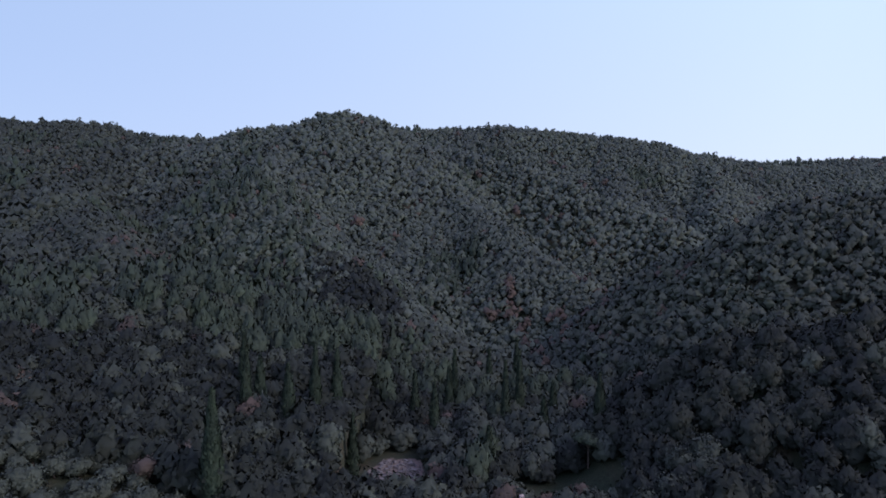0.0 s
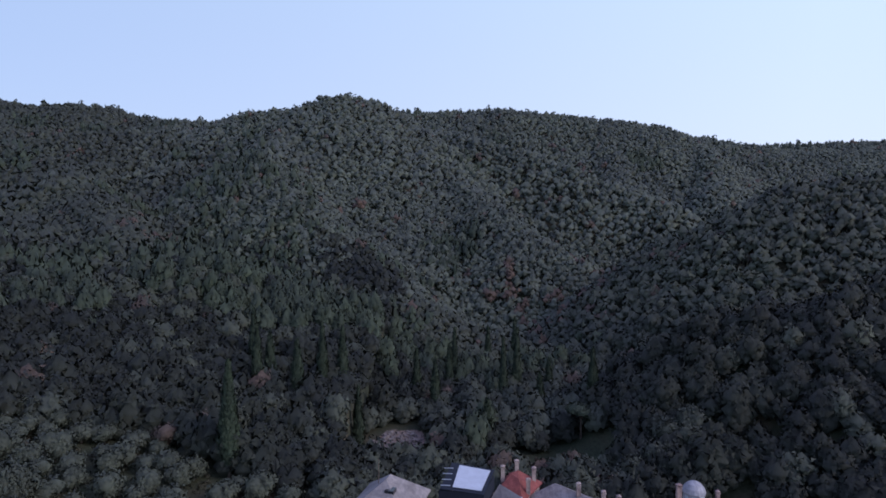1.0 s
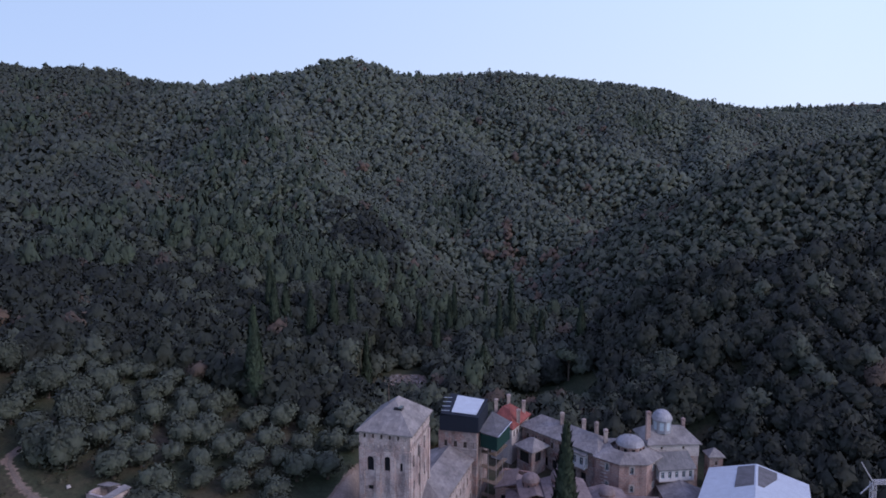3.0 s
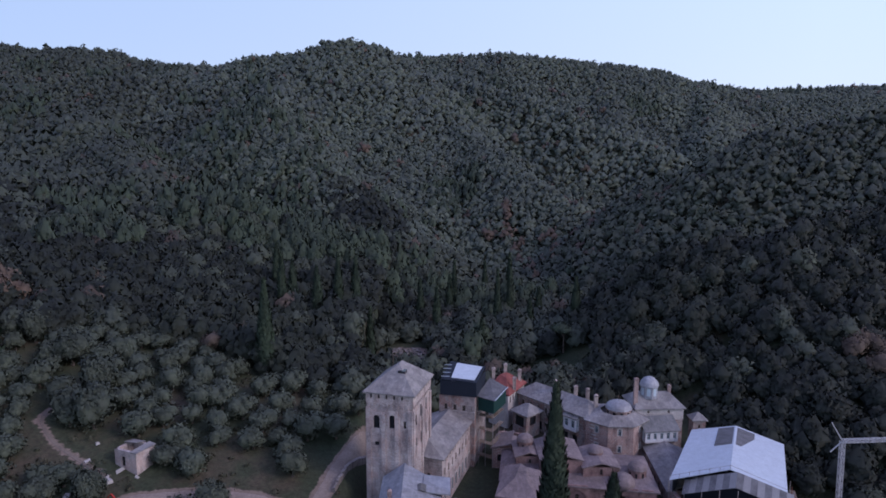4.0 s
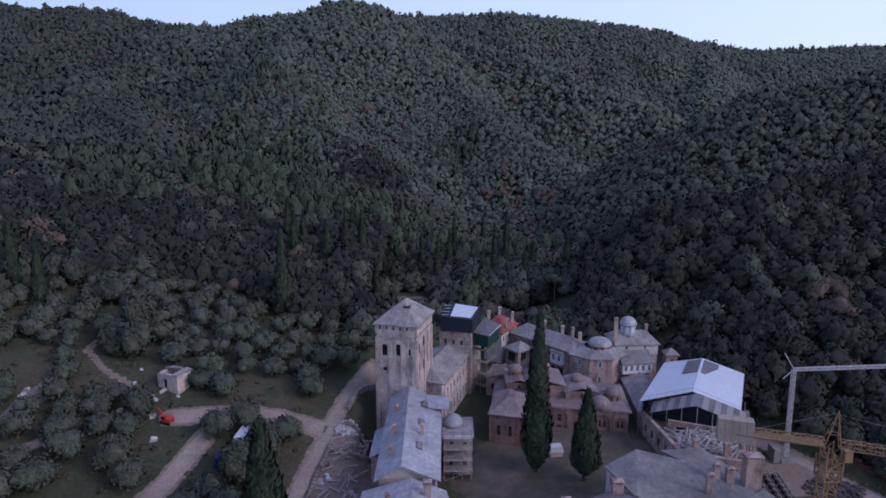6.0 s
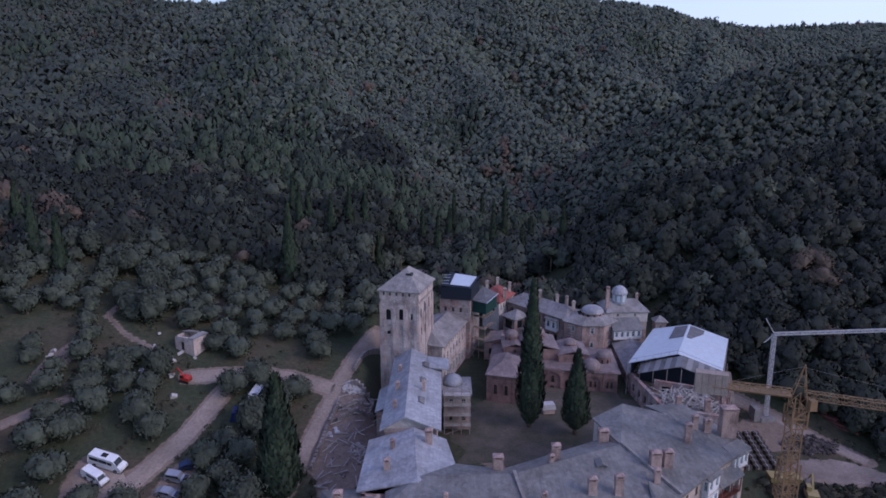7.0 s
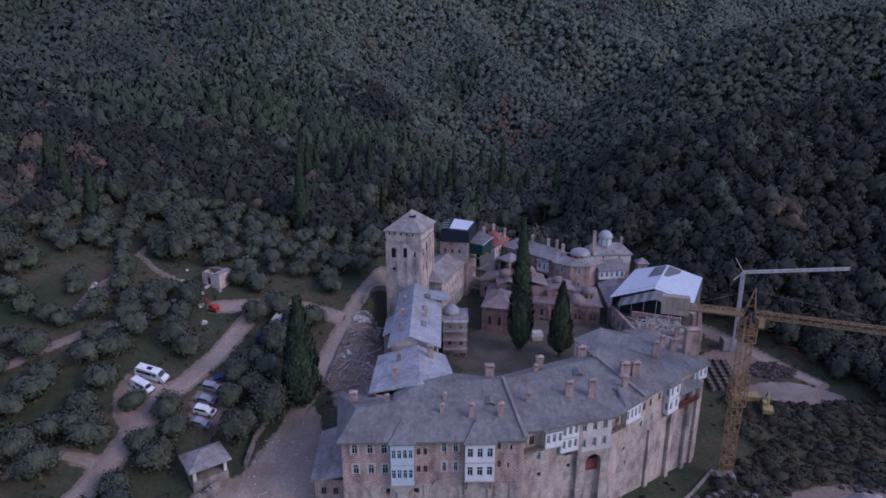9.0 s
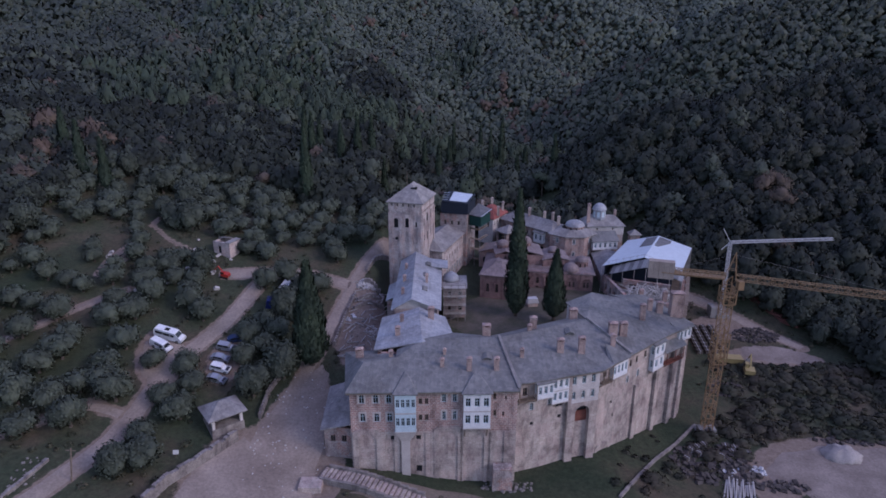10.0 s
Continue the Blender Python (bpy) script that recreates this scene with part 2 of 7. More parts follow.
# ---------- terrain ----------
RIDGES = [  # crest lines (x, y, z) and the steepness of their flanks
    (((-1100, 900, 236), (-703, 900, 248), (-578, 860, 226), (-518, 840, 223), (-445, 820, 217), (-391, 800, 201), (-330, 750, 184), (-298, 700, 178)), 0.5),
    (((-900, 640, 158), (-470, 640, 161), (-398, 640, 162), (-322, 630, 158), (-250, 655, 166), (-201, 640, 175)), 0.6),
    (((-298, 700, 178), (-245, 680, 176), (-201, 640, 176), (-146, 610, 174), (-115, 598, 183), (-92, 594, 187), (-74, 600, 184), (-52, 640, 176), (-58, 720, 186), (-66, 820, 212)), 0.65),
    (((-66, 820, 212), (32, 810, 211), (84, 805, 210), (135, 800, 204), (202, 800, 199), (239, 800, 194), (287, 810, 190), (312, 815, 183), (352, 820, 178), (390, 820, 169), (421, 820, 165), (480, 790, 130)), 0.62),
    (((202, 800, 199), (186, 700, 150), (176, 620, 108), (172, 560, 78)), 0.8),
    (((330, 815, 180), (300, 680, 132), (262, 580, 92), (232, 500, 62)), 0.8),
    (((440, 1000, 184), (511, 1000, 189), (640, 1000, 194), (721, 1000, 197), (1200, 1100, 250)), 0.4),
    (((-74, 600, 184), (-50, 620, 172), (-2, 600, 152), (45, 575, 137), (69, 555, 128), (107, 520, 112), (133, 500, 96), (167, 470, 82), (187, 450, 66), (205, 415, 40)), 0.85),
    (((-92, 594, 187), (-45, 550, 145), (-1, 500, 105), (16, 460, 91), (34, 420, 73), (50, 390, 59), (77, 360, 42), (90, 345, 28)), 0.85),
    (((-146, 610, 172), (-136, 480, 126), (-121, 400, 100), (-92, 360, 79), (-72, 330, 62), (-42, 290, 42), (-23, 268, 26), (-8, 250, 10)), 0.72),
    (((-420, 560, 140), (-303, 480, 108), (-240, 400, 92), (-165, 300, 62), (-128, 245, 47), (-90, 233, 45), (-58, 226, 32), (-18, 215, 11)), 0.7),
    (((330, 235, 112), (200, 262, 86), (183, 263, 81), (156, 270, 78), (140, 280, 69), (119, 295, 57), (108, 305, 48), (92, 320, 30), (80, 335, 15)), 0.78),
    (((300, 150, 78), (150, 168, 50), (108, 159, 40), (86, 166, 35), (59, 178, 15), (36, 190, 3)), 0.7),
    (((-330, 90, 86), (-200, 112, 56), (-140, 122, 39), (-109, 124, 29), (-88, 116, 20)), 0.42),
]


def smooth_step(v, a, b):
    t = np.clip((v - a) / (b - a), 0, 1)
    return t * t * (3 - 2 * t)


def waves(x, y, s):
    return (np.sin(x / s + 1.3 * np.sin(y / s * 0.7)) + np.sin(y / s * 1.1 + 1.7 * np.sin(x / s * 0.6 + 2.0))) * 0.5


def ground_z(x, y):
    """Height of the ground: the near terraces, the valley floor and the wooded ridges."""
    x, y = np.asarray(x, float), np.asarray(y, float)
    left = -7 + 0.25 * (np.clip(y, 15, 80) - 15) + 0.1 * np.maximum(y - 80, 0) * (y < 400) + 0.15 * np.clip(-x - 22, 0, 200) + 0.08 * np.minimum(y - 15, 0)
    court = np.where(y > 60, 0.5 + 0.04 * (y - 60), 0.5)
    front = -7 - 3.2 * smooth_step(x, -16, 8) - 3.8 * smooth_step(x, 25, 55) + 0.1 * np.minimum(y - 12, 0)
    right = -13.5 + 0.1 * np.clip(y - 40, 0, 90) + 0.03 * np.maximum(y - 130, 0)
    wall_y = 16 + 0.68 * np.maximum(x - 13, 0)
    mid = front + (court - front) * smooth_step(y - wall_y, 4, 12)
    z = left + (mid - left) * smooth_step(x, -19, -13)
    z = z + (right - z) * smooth_step(x - 44 - 0.6 * np.clip(y - 55, 0, 28), 0, 6)
    floor_far = 4 + 0.012 * (y - 130)
    z = z + (np.maximum(floor_far, np.where(x < -25, z, floor_far)) - z) * smooth_step(y, 105, 150)
    best = np.full(np.broadcast(x, y).shape, -50.0)
    for pts, steep in RIDGES:
        for (ax, ay, az), (bx, by, bz) in zip(pts, pts[1:]):
            dx, dy = bx - ax, by - ay
            s = np.clip(((x - ax) * dx + (y - ay) * dy) / (dx * dx + dy * dy), 0, 1)
            d = np.hypot(x - ax - s * dx, y - ay - s * dy)
            h = az + (bz - az) * s - steep * (np.sqrt(d * d + 100) - 10)
            best = np.maximum(best, h)
    k = 5.0
    e = np.clip((best - z) / (2 * k) + 0.5, 0, 1)
    out = z + (best - z) * e + k * e * (1 - e)
    far = smooth_step(np.hypot(x, y - 40), 120, 260)
    return out + far * (1.8 * waves(x, y, 31) + 0.9 * waves(y, x, 13)) - 2.2 * smooth_step(np.hypot(x, y), 330, 520)


# ---------- roads and bare ground ----------
ROADS = {  # centre lines and widths
    "keep_road": (((-12.5, 112), (-15.6, 98), (-19.7, 82.6), (-22.3, 71.5), (-23.6, 63), (-25.0, 55), (-26.2, 46.5), (-28.2, 36), (-30, 24), (-31, 8), (-32, -12)), 2.8),
    "terrace_road": (((-23.2, 68.0), (-32, 69.6), (-40.4, 69.4), (-47, 67.6), (-52.5, 65.6)), 4.2),
    "parking_road": (((-43.6, 67.5), (-44.6, 63.2), (-46.1, 56), (-47.4, 50.3), (-50.2, 43), (-53.8, 34.5), (-55.4, 27.5), (-55.7, 21.3), (-58.2, 12.3), (-62, 2), (-68, -12)), 3.6),
    "olive_path": (((-84, 11), (-74.7, 13.4), (-68.6, 19.1), (-64.3, 22.4), (-58.0, 20.8)), 2.0),
    "upper_path": (((-87.7, 34.2), (-83.4, 40.2), (-78.8, 46.9), (-71.7, 55.2)), 1.6),
    "hut_path": (((-58.9, 70.4), (-71, 76.2), (-77.7, 81.9), (-79, 96)), 0.8),
    "site_road": (((66, 96), (73.8, 90.3), (81.9, 82.2), (89.5, 73.2), (93, 68.5)), 3.0),
}
PATCHES = [  # bare or gravelled places: centre, half lengths, turn
    (-31, 10, 12.5, 13, 0), (-20.5, 13, 4, 8, 0),
    (-28.5, 17, 6.5, 22, -8), (-57, 36, 5, 9, 20), (-44.5, 37.5, 3.5, 7, 5), (-18.5, 54, 6, 15, 0), (84, 64.5, 12, 3.8, -8), (78, 25, 18, 9.5, 4), (100, 26, 14, 10, 0), (-13, 163, 8, 13, -10), (61, 21, 7, 6, 0),
    (75, 78, 8, 6, 0), (20, 55, 14, 6, 25), (25, 68, 16, 3, -6), (-79, 66, 2.4, 9, -10)]


def near_line(x, y, pts):
    best = np.full(np.shape(x), 1e9)
    for (ax, ay), (bx, by) in zip(pts, pts[1:]):
        dx, dy = bx - ax, by - ay
        s = np.clip(((x - ax) * dx + (y - ay) * dy) / (dx * dx + dy * dy), 0, 1)
        best = np.minimum(best, np.hypot(x - ax - s * dx, y - ay - s * dy))
    return best


def bare(x, y):
    """How bare the earth is: 1 on tracks and yards, 0 in the grass."""
    out = np.zeros(np.shape(x))
    for pts, width in ROADS.values():
        out = np.maximum(out, min(1.15, 0.55 + 0.25 * width) - smooth_step(near_line(x, y, pts), width * 0.4, width * 0.4 + 1.2))
    for cx, cy, a, b, turn in PATCHES:
        c, s = math.cos(math.radians(turn)), math.sin(math.radians(turn))
        u, v = ((x - cx) * c + (y - cy) * s) / a, (-(x - cx) * s + (y - cy) * c) / b
        out = np.maximum(out, 1.1 - smooth_step(np.hypot(u, v), 0.75, 1.15))
    return out


def terrain():
    def axis(lo, hi, near_lo, near_hi, fine, coarse):
        a = list(np.arange(near_lo, near_hi, fine))
        v, s = near_lo, fine
        while v > lo:
            s = min(s * 1.12, coarse); v -= s; a.insert(0, v)
        v, s = near_hi, fine
        while v < hi:
            s = min(s * 1.12, coarse); a.append(v); v += s
        return np.array(a)
    xs, ys = axis(-2400, 2400, -100, 112, 0.9, 40), axis(-700, 2400, -20, 128, 0.9, 40)
    gx, gy = np.meshgrid(xs, ys)
    v = np.stack([gx, gy, ground_z(gx, gy)], -1).reshape(-1, 3)
    w, h = len(xs), len(ys)
    i = (np.arange(h - 1)[:, None] * w + np.arange(w - 1)).ravel()
    q = np.stack([i, i + 1, i + w + 1, i + w], -1)
    me = mesh_from("ground", v, q, GRASS)
    me.polygons.foreach_set("use_smooth", np.ones(len(q), bool))
    at = me.attributes.new("bare", "FLOAT", "POINT")
    at.data.foreach_set("value", bare(v[:, 0], v[:, 1]).astype(np.float32))
    return tagged(new("ground", me), "rough grassy ground rising into wooded hills", "ground", kind="structure")


terrain()


# ---------- woods ----------
def crown_cloud(rng, centre, radius, n, size, full=False, loose=0.7):
    """Leaf clumps lying over an uneven crown: three-sided clumps tangent to a lumpy ball."""
    d = rng.normal(size=(n, 3))
    if not full:
        d[:, 2] = np.abs(d[:, 2]) * 0.9 - 0.35 * rng.random(n)
    d /= np.linalg.norm(d, axis=1)[:, None]
    lump = 1 + 0.28 * np.sin(d[:, 0] * 5 + rng.random() * 6) * np.cos(d[:, 1] * 5 + rng.random() * 6) + 0.15 * rng.normal(size=n)
    p = centre + d * lump[:, None] * radius
    up = rng.normal(size=(n, 3))
    a = np.cross(d + loose * rng.normal(size=(n, 3)), up); a /= np.linalg.norm(a, axis=1)[:, None] + 1e-6
    b = np.cross(d + loose * 0.6 * rng.normal(size=(n, 3)), a)
    s = size * (0.7 + 0.6 * rng.random((n, 1)))
    tri = np.stack([p + a * s, p - 0.5 * a * s + 0.87 * b * s, p - 0.5 * a * s - 0.87 * b * s], 1)
    inward = (np.cross(tri[:, 1] - tri[:, 0], tri[:, 2] - tri[:, 0]) * d).sum(1) < 0
    tri[inward] = tri[inward][:, ::-1]
    soft = d + 0.22 * rng.normal(size=(n, 3))
    soft /= np.linalg.norm(soft, axis=1)[:, None]
    return tri.reshape(-1, 3), np.repeat(soft, 3, axis=0)


ICO = {}


def ico(fine=1):
    if fine == 0 and fine not in ICO:   # eight faces, for crowns far off
        ICO[0] = np.array([(1, 0, 0), (0, 1, 0), (-1, 0, 0), (0, -1, 0), (0, 0, 1), (0, 0, -1)], float), np.array([(0, 1, 4), (1, 2, 4), (2, 3, 4), (3, 0, 4), (1, 0, 5), (2, 1, 5), (3, 2, 5), (0, 3, 5)])
    if fine not in ICO:
        bm = bmesh.new(); bmesh.ops.create_icosphere(bm, subdivisions=fine, radius=1)
        ICO[fine] = np.array([v.co[:] for v in bm.verts]), np.array([[v.index for v in f.verts] for f in bm.faces])
        bm.free()
    return ICO[fine]


class Pile:
    """Crowns gathered into one mesh: points, triangles and soft normals."""
    def __init__(self):
        self.v, self.t, self.n, self.base = [], [], [], 0

    def put(self, v, t, n):
        self.v.append(v), self.t.append(t + self.base), self.n.append(n)
        self.base += len(v)

    def leaves(self, tri, soft):
        self.put(tri, np.arange(len(tri)).reshape(-1, 3), soft)

    def core(self, centre, radius, rng=None, fine=1):
        iv, it = ico(fine)
        k = 1 if rng is None else (1 + 0.13 * np.sin(iv @ rng.normal(size=3) * 4 + 6 * rng.random()))[:, None]
        self.put(iv * radius * k + centre, it, (iv + np.array([0, 0, 0.55])) / np.linalg.norm(iv + np.array([0, 0, 0.55]), axis=1)[:, None])

    def joined(self):
        return np.concatenate(self.v), np.concatenate(self.t), np.concatenate(self.n)

    def repeat(self, shape, rows):
        """The shape at each row: centre, radii and turn."""
        v, t, n = shape
        c, s = np.cos(rows[:, 6])[:, None], np.sin(rows[:, 6])[:, None]

        def turned(p):
            return np.stack([p[:, 0] * c - p[:, 1] * s, p[:, 0] * s + p[:, 1] * c, np.broadcast_to(p[:, 2], (len(rows), len(p)))], -1)
        many = turned(v) * rows[:, None, 3:6] + rows[:, None, 0:3]
        self.put(many.reshape(-1, 3), (t + np.arange(len(rows))[:, None, None] * len(v)).reshape(-1, 3), turned(n).reshape(-1, 3))

    def mesh(self, name, mat):
        v, t, n = self.joined()
        return mesh_from(name, v, t, mat, n)


def bushy_crown(pile, rng, centre, radius, lumps, n, size, low=-0.1, fine=1, lift=0.8):
    """A crown of several rounded boughs, each a small core with leaf clumps over it, brightest on top and ragged at the edge."""
    radius = np.asarray(radius, float)
    for k in range(lumps):
        a = 2.4 * k + rng.random()
        up = 1 - (1 - low) * (k + 0.5 * rng.random()) / lumps
        flat = math.sqrt(max(0.0, 1 - up * up))
        way = np.array([math.cos(a) * flat, math.sin(a) * flat, up])
        c = centre + way * radius * (0.46 + 0.14 * rng.random())
        rr = radius * (0.4 + 0.2 * rng.random()) * np.array([1, 1, 0.9])
        iv, it = ico(fine)
        soft = iv + 0.6 * way + np.array([0, 0, lift]); soft /= np.linalg.norm(soft, axis=1)[:, None]
        pile.put(iv * rr * (0.82 if fine else 0.94) + c, it, soft)
        tri, soft = crown_cloud(rng, c, rr, n, size, False, 0.9)
        soft = soft + 0.6 * way + np.array([0, 0, lift]); soft /= np.linalg.norm(soft, axis=1)[:, None]
        pile.leaves(tri, soft)


def clear_of_woods(x, y):
    """Where the open ground of the monastery lies: terraces, roads, yards."""
    edge = 118 + 8 * np.sin(x / 17.0) - 0.25 * np.clip(x - 20, 0, 60)
    left = (x < -8) & (y < edge - 0.3 * np.clip(-x - 60, 0, 80)) & (x > -105 - 0.0 * y)
    mid = (x >= -8) & (x < 62) & (y < 122)
    right = (x >= 62) & (x < 104 + 0.1 * (60 - y)) & (y < 100 - 0.9 * np.clip(x - 70, 0, 60))
    pit = (np.hypot((x + 13) / 12, (y - 162) / 19) < 1) | (np.hypot((x - 32) / 15, (y - 148) / 11) < 1)
    return left | mid | right | pit | (y < -25)


def woods():
    """Oak woods with stands of lighter pines along the spurs and a few trees turning brown."""
    rng = np.random.default_rng(7)
    piles = {kind: Pile() for kind in ("grey", "oak", "pine", "brown", "shaded")}
    spur = np.array([(-160, 430), (-121, 400), (-105, 320), (-90, 242), (-58, 228), (-28, 236)], float)
    for lo, hi, step, boughs in ((0, 250, 4.5, (10, 28, 0.115)), (250, 450, 4.1, (5, 6, 0.22)), (450, 1250, 5.4, (3, 2, 0.3))):
        shapes = []   # crowns of unit size, grown once and repeated turned and stretched
        for k in range(14):
            shape = Pile()
            bushy_crown(shape, rng, np.zeros(3), np.ones(3), boughs[0] + k % 3 - 1, boughs[1], boughs[2], -0.75, 0, 0.9 if lo == 0 else 1.3)
            shapes.append(shape.joined())
        rows = {kind: [] for kind in piles}
        xs = np.arange(-900, 1100, step); ys = np.arange(-25, 1250, step)
        gx, gy = np.meshgrid(xs, ys)
        gx = (gx + rng.uniform(-0.48, 0.48, gx.shape) * step).ravel(); gy = (gy + rng.uniform(-0.48, 0.48, gy.shape) * step).ravel()
        dist = np.hypot(gx, gy)
        ok = (dist >= lo) & (dist < hi) & (np.abs(gx) < 0.8 * (gy + 75) + 30) & ~clear_of_woods(gx, gy)
        gx, gy = gx[ok], gy[ok]
        gz = ground_z(gx, gy)
        back = ground_z(gx * 0.97, gy * 0.97 - 2) - gz > 6   # far sides of the crests are never seen
        gx, gy, gz = gx[~back], gy[~back], gz[~back]
        stand = waves(gx + 40, gy, 29) + 0.6 * waves(gy, gx + 11, 12)
        crest = np.min([np.hypot(gx - a[0] - (b[0] - a[0]) * t, gy - a[1] - (b[1] - a[1]) * t) for a, b in zip(spur, spur[1:]) for t in np.linspace(0, 1, 9)], axis=0)
        mood = 0.5 + 0.32 * waves(gx, gy, 37) + 0.18 * waves(gy, gx, 15) + 0.13 * rng.normal(size=len(gx))
        for x, y, z, s, c_, u in zip(gx, gy, gz, stand, crest, mood):
            far = math.hypot(x, y)
            kind = "pine" if (c_ < 34 and u + 0.25 * rng.normal() > 0.5) or (s > 0.8 and u + 0.2 * rng.normal() > 0.6) else "brown" if rng.random() < (0.2 if s < -0.6 and far < 420 else 0.012) else "oak"
            # the near right hill lies in shade: its trees take the darkened colour
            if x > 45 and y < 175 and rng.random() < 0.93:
                kind = "shaded"
            elif x > 38 and y < 340 and kind == "pine" and rng.random() < 0.7:
                kind = "oak"
            # part of the nearer oaks get the shade colour too, more on the left
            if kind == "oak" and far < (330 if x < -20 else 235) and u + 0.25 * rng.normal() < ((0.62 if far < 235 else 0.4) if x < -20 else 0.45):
                kind = "shaded"
            # far oaks take the paler colour that holds the haze
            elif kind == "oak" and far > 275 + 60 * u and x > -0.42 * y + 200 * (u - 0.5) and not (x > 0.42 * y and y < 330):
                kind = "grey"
            r = step * ((0.74 if lo == 0 else 0.84) + 0.4 * rng.random() ** 1.5)
            tall = 1.45 if kind == "pine" else 1.0
            h = r * (1.0 + 0.5 * rng.random()) * tall * (0.95 if lo == 0 else 0.85)
            rad = np.array([r * (0.85 if kind == "pine" else 1), r * (0.85 if kind == "pine" else 1), h])
            c = np.array([x, y, z + h * 0.6 + (1.6 if lo == 0 else 0.6) * rng.random() ** 2])
            rows[kind].append((*c, *rad, rng.random() * 6.283, rng.integers(len(shapes))))
        for kind, made in rows.items():
            for k, shape in enumerate(shapes):
                grown = np.array([r[:7] for r in made if r[7] == k])
                if len(grown):
                    piles[kind].repeat(shape, grown)
    for name, kind, mat, label in (("woods", "oak", WOODS, "dense evergreen oak woods covering the hills"), ("hill_woods", "grey", HAZED_WOODS, "oak woods on the far slopes, coloured paler for haze"), ("pine_woods", "pine", PINES, "stands of lighter green pines along the spurs"), ("shaded_woods", "shaded", SHADED_WOODS, "close oak thickets on the near slopes, coloured darker for shade"), ("autumn_woods", "brown", AUTUMN, "scattered oaks with dull brown autumn leaves")):
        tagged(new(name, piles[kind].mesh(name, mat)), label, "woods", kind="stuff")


woods()

# ---------- building kit ----------
PLACE = {}   # world matrix of every house, for parts given in world coordinates


def house(name, label, x, y, z, turn=0.0, category="building"):
    m = pose(x, y, z, 0, 0, turn)
    ob = empty(name, label, category, m)
    PLACE[ob] = m
    return ob


def add(name, bm, mat, parent, label="", local=False, smooth=False):
    """A part given in world metres (or in the house's own frame when local)."""
    top = parent
    while top.parent:
        top = top.parent
    if not local and top in PLACE:
        bm.transform(PLACE[top].inverted())
    return part(name, bm, mat, parent, label, smooth)


def box_into(bm, x0, x1, y0, y1, z0, z1, m=None, taper=0.0):
    vs = []
    for z, t in ((z0, 0), (z1, taper)):
        for x, y in ((x0 + t, y0 + t), (x1 - t, y0 + t), (x1 - t, y1 - t), (x0 + t, y1 - t)):
            v = Vector((x, y, z))
            vs.append(bm.verts.new(m @ v if m is not None else v))
    for f in ((3, 2, 1, 0), (4, 5, 6, 7), (0, 1, 5, 4), (1, 2, 6, 5), (2, 3, 7, 6), (3, 0, 4, 7)):
        bm.faces.new([vs[i] for i in f])
    return bm


def box(x0, x1, y0, y1, z0, z1, m=None, taper=0.0):
    return box_into(bmesh.new(), x0, x1, y0, y1, z0, z1, m, taper)


def bar_into(bm, a, b, w, sides=4):
    """A straight bar from a to b, w thick."""
    a, b = Vector(a), Vector(b)
    q = (b - a).to_track_quat("Z", "Y").to_matrix().to_4x4()
    lo, hi = [], []
    for i in range(sides):
        t = 2 * math.pi * (i + 0.5) / sides
        o = q @ Vector((math.cos(t) * w * 0.7, math.sin(t) * w * 0.7, 0))
        lo.append(bm.verts.new(a + o)), hi.append(bm.verts.new(b + o))
    for i in range(sides):
        j = (i + 1) % sides
        bm.faces.new((lo[i], lo[j], hi[j], hi[i]))
    bm.faces.new(lo[::-1]), bm.faces.new(hi)


def turned_into(bm, profile, cx, cy, sides=16):
    """A body turned round a vertical axis, from (radius, z) pairs."""
    rings = []
    for r, z in profile:
        rings.append([bm.verts.new((cx + r * math.cos(2 * math.pi * i / sides), cy + r * math.sin(2 * math.pi * i / sides), z)) for i in range(sides)])
    for a, b in zip(rings, rings[1:]):
        for i in range(sides):
            j = (i + 1) % sides
            bm.faces.new((a[i], a[j], b[j], b[i]))
    bm.faces.new(rings[0][::-1]), bm.faces.new(rings[-1])
    return bm


def slab_into(bm, pts, thick):
    hi = [bm.verts.new(p) for p in pts]
    lo = [bm.verts.new((p[0], p[1], p[2] - thick)) for p in pts]
    bm.faces.new(hi), bm.faces.new(lo[::-1])
    for i in range(len(pts)):
        j = (i + 1) % len(pts)
        bm.faces.new((lo[i], lo[j], hi[j], hi[i]))


def roof(parent, polys, mat, thick=0.24, label="", local=False, name="roof"):
    bm = bmesh.new()
    for p in polys:
        slab_into(bm, p, thick)
    return add(name, bm, mat, parent, label, local)


# dark window glass, also the plates that stand in for unlit openings
GLASS, _n, _l, _b = node_mat("dark_glass_and_shade", 0.08)
_b.inputs["Base Color"].default_value = (0.02, 0.022, 0.026, 1)
_b.inputs["Specular IOR Level"].default_value = 0.5
WHITE = plain("white_painted_timber", (0.68, 0.68, 0.7), 0.6)
BLUE_WHITE = plain("pale_blue_window_paint", (0.5, 0.6, 0.66), 0.5)
TRIM = plain("lime_plaster_trim", (0.46, 0.42, 0.4), 0.9)
WOOD = patchy("weathered_timber", (0.12, 0.09, 0.07), (0.24, 0.19, 0.15), 0.8, 8.0)
RED_WOOD = patchy("red_brown_timber", (0.14, 0.05, 0.04), (0.2, 0.08, 0.06), 0.8, 8.0)
RED_TILE = slates("red_roof_tiles", (0.22, 0.065, 0.055), (0.31, 0.1, 0.082))
CHIMNEY = masonry("chimney_brick", ((0.33, 0.215, 0.19), (0.25, 0.18, 0.165)), (0.36, 0.3, 0.28), course=0.12, length=0.26, warp=0.05)
